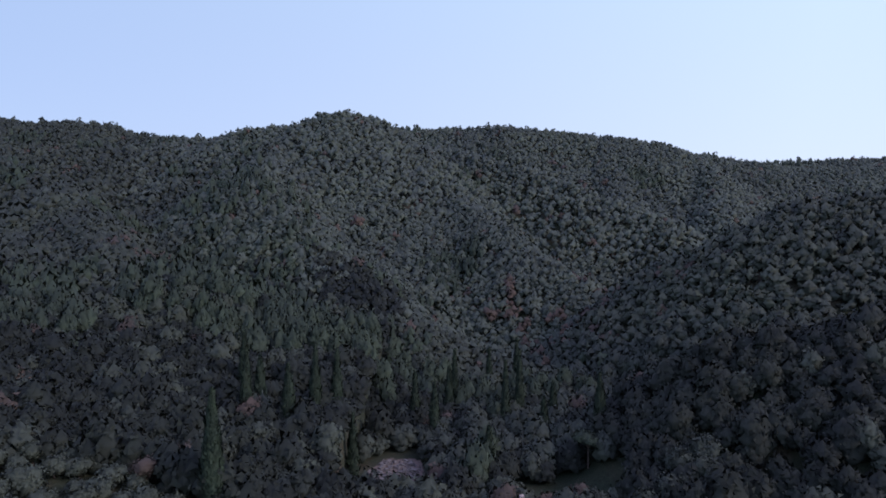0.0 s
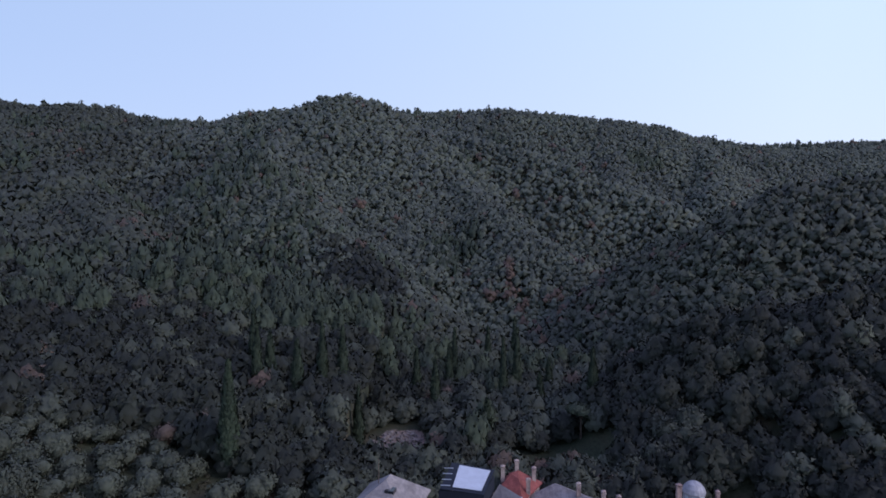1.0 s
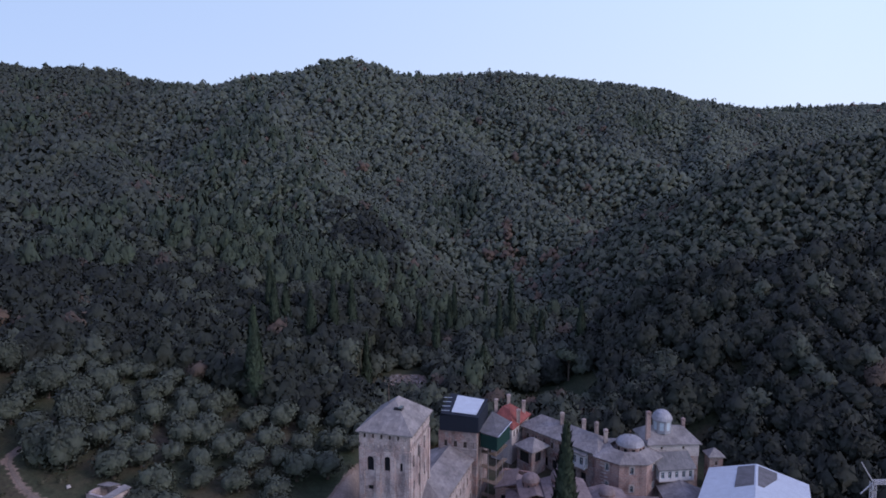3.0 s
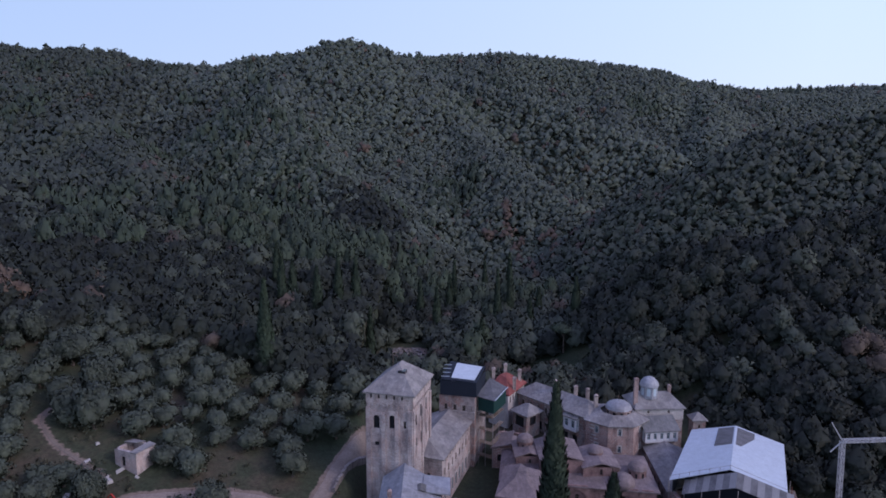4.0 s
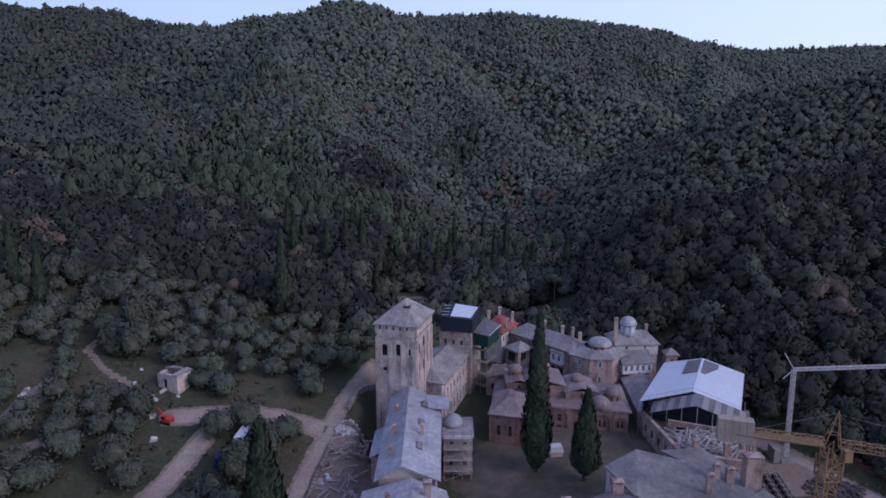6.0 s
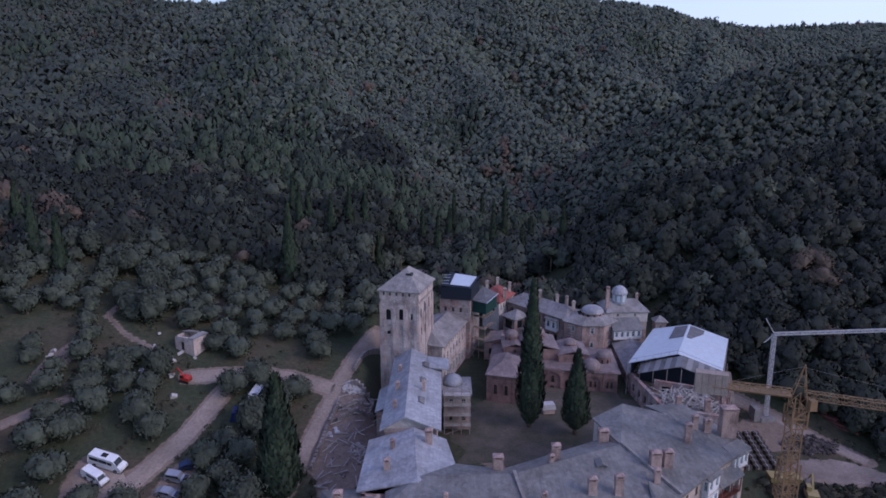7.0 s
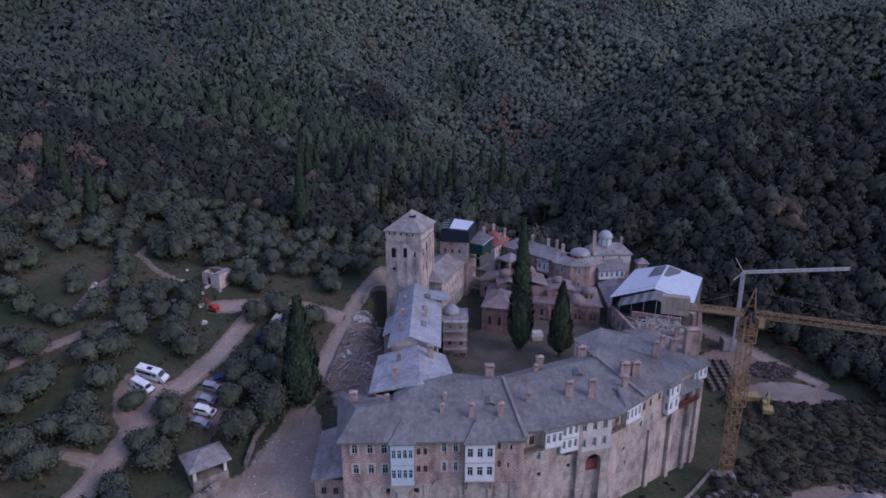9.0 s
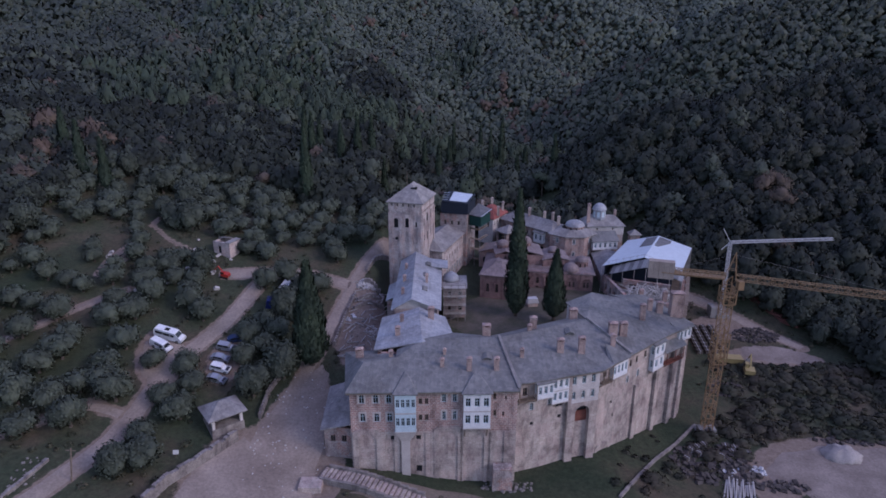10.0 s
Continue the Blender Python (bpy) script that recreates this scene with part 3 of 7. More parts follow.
WHITEWASH = patchy("whitewashed_wall", (0.4, 0.36, 0.345), (0.58, 0.545, 0.53), 0.5, 5.0)
WINDOWS = {}


def arch_plate(bm, w, h, ow, oh, t, y0, sides=10):
    """A plate w x h and t thick with an arched opening ow x oh, standing on z = 0 and facing -y."""
    r = ow / 2
    inner = [(-r, 0.0), (-r, oh - r)] + [(-r * math.cos(math.pi * k / sides), oh - r + r * math.sin(math.pi * k / sides)) for k in range(1, sides)] + [(r, oh - r), (r, 0.0)]
    n = len(inner)
    outer = []
    for x, z in inner:
        if z <= 0:
            outer.append((math.copysign(w / 2, x), 0.0))
        elif z <= oh - r + 1e-6:
            outer.append((math.copysign(w / 2, x), z))
        else:
            a = math.atan2(z - (oh - r), x)
            k = min(w / 2 / max(abs(math.cos(a)), 1e-4), (h - oh + r) / max(math.sin(a), 1e-4))
            outer.append((k * math.cos(a), oh - r + k * math.sin(a)))
    rows = []
    for y in (y0, y0 + t):
        rows.append(([bm.verts.new((x, y, z)) for x, z in inner], [bm.verts.new((x, y, z)) for x, z in outer]))
    (fi, fo), (bi, bo) = rows
    for i in range(n - 1):
        bm.faces.new((fo[i], fi[i], fi[i + 1], fo[i + 1]))
        bm.faces.new((bi[i], bo[i], bo[i + 1], bi[i + 1]))
        bm.faces.new((fi[i], bi[i], bi[i + 1], fi[i + 1]))
        bm.faces.new((bo[i], fo[i], fo[i + 1], bo[i + 1]))


def window_meshes(kind, w, h):
    key = (kind, round(w, 2), round(h, 2))
    if key in WINDOWS:
        return WINDOWS[key]
    out = []

    def done(name, bm, mat):
        me = bpy.data.meshes.new(name); bm.normal_update(); bm.to_mesh(me); bm.free(); me.materials.append(mat)
        out.append((name, me))
    f = 0.09
    bm = bmesh.new()
    if kind != "void":
        for x0, x1, z0, z1 in ((-w / 2, -w / 2 + f, 0, h), (w / 2 - f, w / 2, 0, h), (-w / 2 + f, w / 2 - f, 0, f), (-w / 2 + f, w / 2 - f, h - f, h)):
            box_into(bm, x0, x1, 0.14, 0.24, z0, z1)
        box_into(bm, -0.035, 0.035, 0.15, 0.23, f, h - f)
        if h > 1.3:
            box_into(bm, -w / 2 + f, w / 2 - f, 0.155, 0.225, h * 0.62, h * 0.62 + 0.06)
        done("window_frame", bm, {"white": BLUE_WHITE, "arch": BLUE_WHITE}.get(kind, WOOD))
    else:
        bm.free()
    # in a void opening this dark plate stands in for the unlit inside
    done("pane_and_shade", box(-w / 2, w / 2, 0.3 if kind == "void" else 0.2, 0.34 if kind == "void" else 0.215, 0, h), GLASS)
    if kind in ("arch", "niche"):
        bm = bmesh.new(); arch_plate(bm, w + 0.5, h + 0.32, w * 0.92, h, 0.16, -0.05)
        done("surround", bm, RED_CHURCH if kind == "niche" else TRIM)
    if kind == "plain":
        done("window_sill", box(-w / 2 - 0.12, w / 2 + 0.12, -0.1, 0.12, -0.1, 0.0), TRIM)
    WINDOWS[key] = out
    return out


def wall(parent, p0, p1, z0, z1, mat, openings=(), thick=0.6, name="wall", local=False, label=""):
    """A straight wall whose outer face runs from p0 to p1 (outside on the right), with openings (kind, u, v, w, h)."""
    p0, p1 = Vector(p0), Vector(p1)
    length = (p1 - p0).length
    d = (p1 - p0) / length
    m = Matrix(((d.x, -d.y, 0, p0.x), (d.y, d.x, 0, p0.y), (0, 0, 1, 0), (0, 0, 0, 1)))
    top = parent
    while top.parent:
        top = top.parent
    if not local:
        m = PLACE[top].inverted() @ m
    us, vs = {0.003, length - 0.003}, {z0, z1}
    for _, u, v, w, h in openings:
        us |= {u - w / 2, u + w / 2}; vs |= {v, v + h}
    us, vs = sorted(us), sorted(vs)
    bm = bmesh.new()

    def quad(*pts):
        bm.faces.new([bm.verts.new(m @ Vector(p)) for p in pts])
    for a, b in zip(us, us[1:]):
        for c, e in zip(vs, vs[1:]):
            if b - a < 1e-5 or e - c < 1e-5:
                continue
            if any(u - w / 2 < (a + b) / 2 < u + w / 2 and v < (c + e) / 2 < v + h for _, u, v, w, h in openings):
                continue
            quad((a, 0, c), (b, 0, c), (b, 0, e), (a, 0, e))
            quad((b, thick, c), (a, thick, c), (a, thick, e), (b, thick, e))
    for _, u, v, w, h in openings:
        a, b, c, e = u - w / 2, u + w / 2, v, v + h
        quad((a, 0, c), (a, thick, c), (b, thick, c), (b, 0, c)); quad((a, 0, e), (b, 0, e), (b, thick, e), (a, thick, e))
        quad((a, 0, c), (a, 0, e), (a, thick, e), (a, thick, c)); quad((b, 0, c), (b, thick, c), (b, thick, e), (b, 0, e))
    a, b = 0.003, length - 0.003
    quad((a, 0, z0), (a, 0, z1), (a, thick, z1), (a, thick, z0)); quad((b, 0, z0), (b, thick, z0), (b, thick, z1), (b, 0, z1))
    quad((a, 0, z1), (b, 0, z1), (b, thick, z1), (a, thick, z1)); quad((a, 0, z0), (a, thick, z0), (b, thick, z0), (b, 0, z0))
    bmesh.ops.remove_doubles(bm, verts=bm.verts, dist=1e-4)
    ob = part(name, bm, mat, parent, label)
    for kind, u, v, w, h in openings:
        win = None
        for nm, me in window_meshes(kind, w, h):
            o = new("window" if win is None else nm, me)
            o.parent = top if win is None else win
            if win is None:
                win = o
                o.matrix_basis = m @ Matrix.Translation((u, 0, v))
    return ob


def ring_walls(parent, pts, z0, z1, mat, openings=None, thick=0.6, local=False):
    """Walls round a footprint (counter-clockwise); openings: {side: [...]}"""
    for i in range(len(pts)):
        wall(parent, pts[i], pts[(i + 1) % len(pts)], z0, z1, mat, (openings or {}).get(i, ()), thick, "wall", local)


def chimney(parent, x, y, z0, h, w=0.9, d=None, mat=None, local=False):
    d = d or w * 0.8
    bm = box(x - w / 2, x + w / 2, y - d / 2, y + d / 2, z0 - 0.8, z0 + h)
    box_into(bm, x - w / 2 - 0.08, x + w / 2 + 0.08, y - d / 2 - 0.08, y + d / 2 + 0.08, z0 + h, z0 + h + 0.12)
    for sx in (-1, 1):
        for sy in (-1, 1):
            box_into(bm, x + sx * (w / 2 - 0.12) - 0.1, x + sx * (w / 2 - 0.12) + 0.1, y + sy * (d / 2 - 0.12) - 0.1, y + sy * (d / 2 - 0.12) + 0.1, z0 + h + 0.12, z0 + h + 0.45)
    slab = [(x - w / 2 - 0.1, y - d / 2 - 0.1, z0 + h + 0.45), (x + w / 2 + 0.1, y - d / 2 - 0.1, z0 + h + 0.45), (x + w / 2 + 0.1, y + d / 2 + 0.1, z0 + h + 0.45), (x - w / 2 - 0.1, y + d / 2 + 0.1, z0 + h + 0.45)]
    tip = bm.verts.new((x, y, z0 + h + 0.8))
    base = [bm.verts.new(p) for p in slab]
    bm.faces.new(base[::-1])
    for i in range(4):
        bm.faces.new((base[i], base[(i + 1) % 4], tip))
    return add("chimney", bm, mat or CHIMNEY, parent, "", local)


def dormer(parent, x, y, z, turn=0.0):
    """A small lead-covered roof hatch."""
    bm = bmesh.new()
    m = pose(x, y, z, 0, 0, turn)
    pts = [(-0.9, -0.8, 0.35), (0, -0.8, 0.75), (0.9, -0.8, 0.35), (0.9, 1.2, 0.5), (0, 1.2, 0.85), (-0.9, 1.2, 0.5)]
    slab_into(bm, [m @ Vector(pts[i]) for i in (0, 1, 4, 5)], 0.1)
    slab_into(bm, [m @ Vector(pts[i]) for i in (1, 2, 3, 4)], 0.1)
    box_into(bm, -0.7, 0.7, -0.5, 1.1, -0.6, 0.36, m)
    return add("dormer", bm, SLATE, parent)


def oriel(parent, p0, p1, depth, z0, z1, rows, cols, eave=0.35, roof_rise=0.9, win=(0.8, 1.45), mat=None, hip=False):
    """A timber bay hung on a wall between p0 and p1: boarded walls, window rows, brackets and its own little roof."""
    p0, p1 = Vector(p0), Vector(p1)
    d = (p1 - p0).normalized(); n = Vector((d.y, -d.x)); length = (p1 - p0).length
    a, b = p0 + n * depth, p1 + n * depth
    mat = mat or WHITE
    step = (z1 - z0) / rows
    ops = [("white", length * (c + 0.5) / cols, z0 + r * step + (step - win[1]) * 0.55, win[0], win[1]) for r in range(rows) for c in range(cols)]
    wall(parent, a, b, z0, z1, mat, ops, 0.25, "bay_front")
    sides = [("white", depth / 2, z0 + r * step + (step - win[1]) * 0.55, min(0.55, depth * 0.6), win[1]) for r in range(rows)] if depth > 0.8 else []
    wall(parent, p0 + n * 0.01, a, z0, z1, mat, sides, 0.2, "bay_side"); wall(parent, b, p1 + n * 0.01, z0, z1, mat, sides, 0.2, "bay_side")
    q = [p0, p1, b + n * 0.06 + d * 0.06, a + n * 0.06 - d * 0.06]
    for z in [z0] + [z0 + step * r for r in range(1, rows)]:
        bm = bmesh.new()
        if z == z0:
            slab_into(bm, [(v.x, v.y, z0) for v in (q[3], q[2], q[1], q[0])], 0.16)
        else:
            band = [a - d * 0.04, b + d * 0.04, b + d * 0.04 + n * 0.07, a - d * 0.04 + n * 0.07]
            slab_into(bm, [(v.x, v.y, z + 0.09) for v in (band[3], band[2], band[1], band[0])], 0.18)
        add("floor_band", bm, TRIM, parent)
    k = max(2, int(length / 1.2))
    for i in range(k):
        c = p0 + d * (length * (i + 0.5) / k)
        bm = bmesh.new(); e = c + n * depth * 0.95
        bar_into(bm, (c.x, c.y, z0 - 1.0), (e.x, e.y, z0 - 0.2), 0.12); bar_into(bm, (c.x, c.y, z0 - 0.22), (e.x, e.y, z0 - 0.22), 0.12)
        add("bracket", bm, WOOD, parent)
    if hip:   # a hipped roof that runs back into the slope of the main roof
        e = [a - d * eave + n * eave, b + d * eave + n * eave, p1 + d * eave - n * 0.2, p0 - d * eave - n * 0.2]
        top = (p0 + p1) / 2 - n * 3.2
        e = [(v.x, v.y, z1 + 0.3) for v in e]; tip = (top.x, top.y, z1 + 0.3 + 0.42 * (3.2 + depth + eave))
        roof(parent, [[e[0], e[1], tip], [e[1], e[2], tip], [e[3], e[0], tip]], SLATE, 0.16, name="bay_roof")
        return
    o = [a - d * eave + n * eave, b + d * eave + n * eave, p1 + d * eave - n * 1.8, p0 - d * eave - n * 1.8]
    roof(parent, [[(o[0].x, o[0].y, z1 + 0.12), (o[1].x, o[1].y, z1 + 0.12), (o[2].x, o[2].y, z1 + 0.12 + roof_rise), (o[3].x, o[3].y, z1 + 0.12 + roof_rise)]], SLATE, 0.16, name="bay_roof")


def balcony(parent, p0, p1, depth, z, top, mat=None):
    """A roofed timber gallery: floor, posts, rails and brackets in front of a wall."""
    p0, p1 = Vector(p0), Vector(p1)
    d = (p1 - p0).normalized(); n = Vector((d.y, -d.x)); length = (p1 - p0).length
    a, b = p0 + n * depth, p1 + n * depth
    mat = mat or WOOD
    bm = bmesh.new(); slab_into(bm, [(v.x, v.y, z) for v in (a, b, p1, p0)], 0.18); add("floor", bm, mat, parent)
    bm = bmesh.new()
    bar_into(bm, (a.x, a.y, z + 1), (b.x, b.y, z + 1), 0.08); bar_into(bm, (a.x, a.y, z + 0.12), (b.x, b.y, z + 0.12), 0.06)
    for i in range(int(length / 0.28) + 1):
        c = a + d * min(length, i * 0.28)
        bar_into(bm, (c.x, c.y, z), (c.x, c.y, z + 1), 0.045)
    add("railing", bm, mat, parent)
    for i in range(3):
        c = a + d * length * i / 2
        bm = bmesh.new(); bar_into(bm, (c.x, c.y, z), (c.x, c.y, top), 0.14); add("post", bm, mat, parent)
        e = p0 + d * length * i / 2
        bm = bmesh.new(); bar_into(bm, (e.x, e.y, z - 1.1), (c.x, c.y, z - 0.15), 0.13); add("bracket", bm, mat, parent)

# ---------- the front range ----------
front = house("monastery_front_range", "long stone monastery range with slate roof and white bays", 0, 18, -10)
A0, A1 = (-15.4, 15.2), (13.1, 16.2)


def fx(px):
    return (px - 619) / 10.45


def fz(py):
    return 8.5 - (py - 690) / 8.9


ops = []
for px in (640, 665, 688):
    ops += [("arch", fx(px), fz(713), 0.95, 1.75), ("arch", fx(px + 1), fz(745), 0.95, 1.75)]
for px in (744, 755):
    ops += [("plain", fx(px), fz(715), 0.6, 1.15), ("plain", fx(px), fz(743), 0.6, 1.15)]
for px in (786, 805):
    ops += [("arch", fx(px), fz(712), 0.75, 1.75), ("arch", fx(px), fz(743), 0.65, 1.75)]
ops += [("plain", fx(876), fz(708), 0.5, 1.2), ("plain", fx(877), fz(737), 0.5, 1.2), ("void", fx(896), fz(709), 0.3, 0.8), ("void", fx(892), fz(738), 0.3, 0.9),
        ("void", fx(694), fz(778), 0.8, 0.95), ("void", fx(740), fz(778), 0.8, 0.95)]
upper = [o for o in ops if o[2] > 0.6]
wall(front, A0, A1, 0.4, 8.35, BRICKY, upper, 0.7)
door = [("void", fx(741), -8.0, 1.0, 1.4)] + [o for o in ops if o[2] <= 0.6]
wall(front, A0, A1, -13, 0.4, PLASTER_STONE, door, 0.75)
# blind arches and pilasters against the lower wall
dA = (Vector(A1) - Vector(A0)).normalized()
mA = Matrix(((dA.x, -dA.y, 0, A0[0]), (dA.y, dA.x, 0, A0[1]), (0, 0, 1, 0), (0, 0, 0, 1)))
for px, w, top, aw in ((648, 5.0, 0.9, 3.1), (794, 5.0, 1.3, 3.3), (841, 4.8, 1.4, 3.5)):
    bm = bmesh.new()
    arch_plate(bm, w, top + 13, aw, top + 12.2, 0.22, -0.22)
    bm.transform(mA @ Matrix.Translation((fx(px), 0, -13)))
    add("blind_arch", bm, PLASTER_STONE, front)
for px in (676, 701, 757, 767, 875, 900):
    u = fx(px)
    add("pilaster", box(u - 0.45, u + 0.45, -0.16, -0.002, -13, 0.2, mA), PLASTER_STONE, front)
u = fx(717)
bm = box(u - 0.75, u + 0.75, -0.55, -0.002, -13, -1.2, mA)
vs = [bm.verts.new(mA @ Vector(p)) for p in ((u - 0.75, -0.55, -1.2), (u + 0.75, -0.55, -1.2), (u + 0.75, 0, -1.2), (u - 0.75, 0, -1.2), (u - 2.0, -1.0, 0.9), (u + 2.0, -1.0, 0.9), (u + 2.0, 0, 0.9), (u - 2.0, 0, 0.9))]
for f in ((0, 1, 5, 4), (1, 2, 6, 5), (3, 0, 4, 7), (4, 5, 6, 7)):
    bm.faces.new([vs[i] for i in f])
add("corbel", bm, TRIM, front, "pale plaster corbel under the white bay")


def along(u, out=0.0):
    v = mA @ Vector((u, -out, 0))
    return (v.x, v.y)


oriel(front, along(fx(699)), along(fx(736)), 1.05, 1.0, 8.15, 2, 4, win=(0.68, 1.6), mat=BLUE_WHITE, hip=True)
oriel(front, along(fx(820)), along(fx(868)), 1.1, 1.55, 8.15, 2, 3, win=(0.9, 1.65), hip=True)
for px in (823, 863):
    bm = bmesh.new(); p, q = along(fx(px)), along(fx(px), 1.0)
    bar_into(bm, (p[0], p[1], -0.9), (q[0], q[1], 1.4), 0.2); add("strut", bm, WOOD, front)

# gate-tower stretch and the bends of the wall
B = [(13.2, 18.4), (18.0, 20.1), (23.2, 22.4), (28.9, 24.2), (35.0, 28.9), (41.0, 33.9), (46.0, 38.2), (52.0, 42.4)]
wall(front, (13.1, 16.2), (13.25, 18.4), -14, 8.3, PLASTER_STONE)
wall(front, B[0], B[1], -14, 8.3, PLASTER_STONE, [("arch", 3.0, 2.2, 0.75, 1.5), ("void", 3.2, -1.0, 0.7, 0.8), ("plain", 1.6, 5.4, 0.9, 1.6)])
wall(front, B[1], B[2], -14, 8.3, PLASTER_STONE, [("arch", 1.6, 2.6, 0.8, 1.5), ("void", 3.6, 1.6, 1.5, 2.7), ("void", 3.8, -0.8, 0.7, 0.8)])
wall(front, B[3], B[4], -15, 8.3, PLASTER_STONE, [("void", 4.2, -1.0, 0.6, 0.7), ("plain", 1.5, 5.6, 0.9, 1.6), ("void", 5.0, -4.2, 0.4, 0.8)])
wall(front, B[4], B[5], -16, 8.3, PLASTER_STONE, [("arch", 1.0, 1.9, 0.7, 1.5), ("plain", 1.6, 5.2, 0.7, 1.4), ("plain", 3.6, 5.4, 0.7, 1.4), ("arch", 4.4, 2.1, 0.7, 1.5), ("plain", 6.4, 5.6, 0.7, 1.4)])
wall(front, B[5], B[6], -16, 8.3, PLASTER_STONE, [("plain", 5.4, 1.2, 0.7, 1.4)])
wall(front, B[6], B[7], -17, 8.3, PLASTER_STONE, [("plain", 2.0, 1.0, 0.8, 1.6), ("plain", 4.5, 0.6, 0.7, 1.4), ("void", 5.8, -2.4, 0.7, 1.6)])
wall(front, B[7], (45.5, 58.5), -17, 8.3, PLASTER_STONE, [("white", 1.2, 6.0, 0.8, 1.6), ("plain", 4, 4.5, 0.8, 1.5), ("plain", 8, 4.5, 0.8, 1.5)])
# projecting gate block with a tall arched recess
T = [(22.9, 21.4), (28.7, 23.1)]
ops = [("white", 1.0 + 1.9 * i, 6.0, 0.75, 1.8) for i in range(3)] + [("arch", 1.0 + 1.9 * i, 3.0, 0.7, 1.6) for i in range(3)]
wall(front, T[0], T[1], 2.2, 8.3, WHITEWASH, ops, 0.6)
dT = (Vector(T[1]) - Vector(T[0])).normalized()
mT = Matrix(((dT.x, -dT.y, 0, T[0][0]), (dT.y, dT.x, 0, T[0][1]), (0, 0, 1, 0), (0, 0, 0, 1)))
bm = bmesh.new(); arch_plate(bm, 6.04, 16.2, 2.9, 15.4, 1.3, 0.0); bm.transform(mT @ Matrix.Translation((3.02, 0, -14)))
add("gate_arch", bm, PLASTER_STONE, front)
dB = (Vector(B[4]) - Vector(B[3])).normalized()
mB = Matrix(((dB.x, -dB.y, 0, B[3][0]), (dB.y, dB.x, 0, B[3][1]), (0, 0, 1, 0), (0, 0, 0, 1)))
bm = bmesh.new(); arch_plate(bm, 4.4, 4.6, 3.6, 4.1, 0.16, -0.16); bm.transform(mB @ Matrix.Translation((2.7, 0, -13.6)))
add("blind_arch", bm, PLASTER_STONE, front)
shrine = tagged(part("stone_shrine", box(2.4, 3.7, -0.9, -0.1, -14.5, -11.0, mT, 0.06), WHITEWASH), "small whitewashed stone shrine at the foot of the gate block", "shrine")
part("niche", box(2.65, 3.45, -0.92, -0.85, -12.6, -11.6, mT), GLASS, shrine)
add("recess_wall", box(1.5, 4.6, 0.9, 1.2, -14, -2.4, mT), PLASTER_STONE, front)
add("recess_shutter", box(1.56, 4.5, 1.0, 1.15, -2.4, -0.2, mT), RED_WOOD, front, "red-brown timber infill under the arch")
# dark plate put in for the shade deep inside the arch
add("recess_shade", box(1.5, 4.6, 1.2, 1.3, -0.2, 2.0, mT), GLASS, front)
wall(front, (22.6, 23.4), T[0], -14, 8.3, PLASTER_STONE); wall(front, T[1], (28.3, 25.2), -14, 8.3, PLASTER_STONE)
wall(front, (-18.2, 31.5), A0, -13, 7.2, STONE, [("plain", 5, 1.5, 0.8, 1.4), ("plain", 11, 1.5, 0.8, 1.4)])
# bays and galleries
balcony(front, B[0], (16.3, 19.5), 1.2, 5.0, 8.2)
oriel(front, (16.4, 19.6), (19.4, 20.7), 1.3, 5.0, 8.0, 1, 3, win=(0.6, 1.5))
oriel(front, (19.5, 20.8), (22.6, 22.0), 0.7, 3.0, 8.0, 2, 3, win=(0.6, 1.5))
balcony(front, (29.0, 24.4), (31.0, 25.8), 1.0, 5.0, 8.2)
oriel(front, (31.2, 26.0), (34.6, 28.6), 0.8, 5.0, 8.1, 1, 4, win=(0.6, 1.7), hip=True)
oriel(front, (41.2, 34.1), (44.0, 36.5), 1.1, 2.2, 7.9, 2, 2, win=(0.8, 1.6))
balcony(front, (44.6, 37.0), (49.2, 40.4), 1.4, 2.2, 5.6, RED_WOOD)
roof(front, [[(44.9, 34.9, 5.4), (50.4, 38.9, 5.4), (49.4, 40.9, 6.6), (44.2, 36.9, 6.6)]], SLATE, 0.15, name="porch_roof")
oriel(front, (48.6, 40.0), (51.9, 42.3), 0.5, 5.6, 8.1, 1, 3, win=(0.7, 1.6))
for i, (u, h) in enumerate(((50.6, 22), (48.2, 21.5), (43.6, 19), (38.2, 17.5))):
    t = (u - 35) / 17
    px, py = 35 + 17 * t, 28.9 + 13.5 * t
    m = pose(px, py, -17, 0, 0, 39)
    add("buttress", box(-0.55, 0.55, -0.4, 0.3, 0, h, m, 0.0), PLASTER_STONE, front)

Z = 8.5
EAVE = [(-15.85, 14.65), (13.25, 15.65), (13.75, 18.05), (18.3, 19.15), (22.6, 20.75), (28.9, 22.65), (35.3, 28.25), (41.2, 33.35), (46.3, 37.65), (52.5, 42.2)]
# dark bars added along the eaves to draw the overhang's shadow line
for p, q in zip(EAVE, EAVE[1:]):
    bm = bmesh.new(); bar_into(bm, (*p, Z - 0.38), (*q, Z - 0.38), 0.2)
    add("eaves_shadow_bar", bm, WOOD, front, "dark bar added for the shadow line under the eaves")
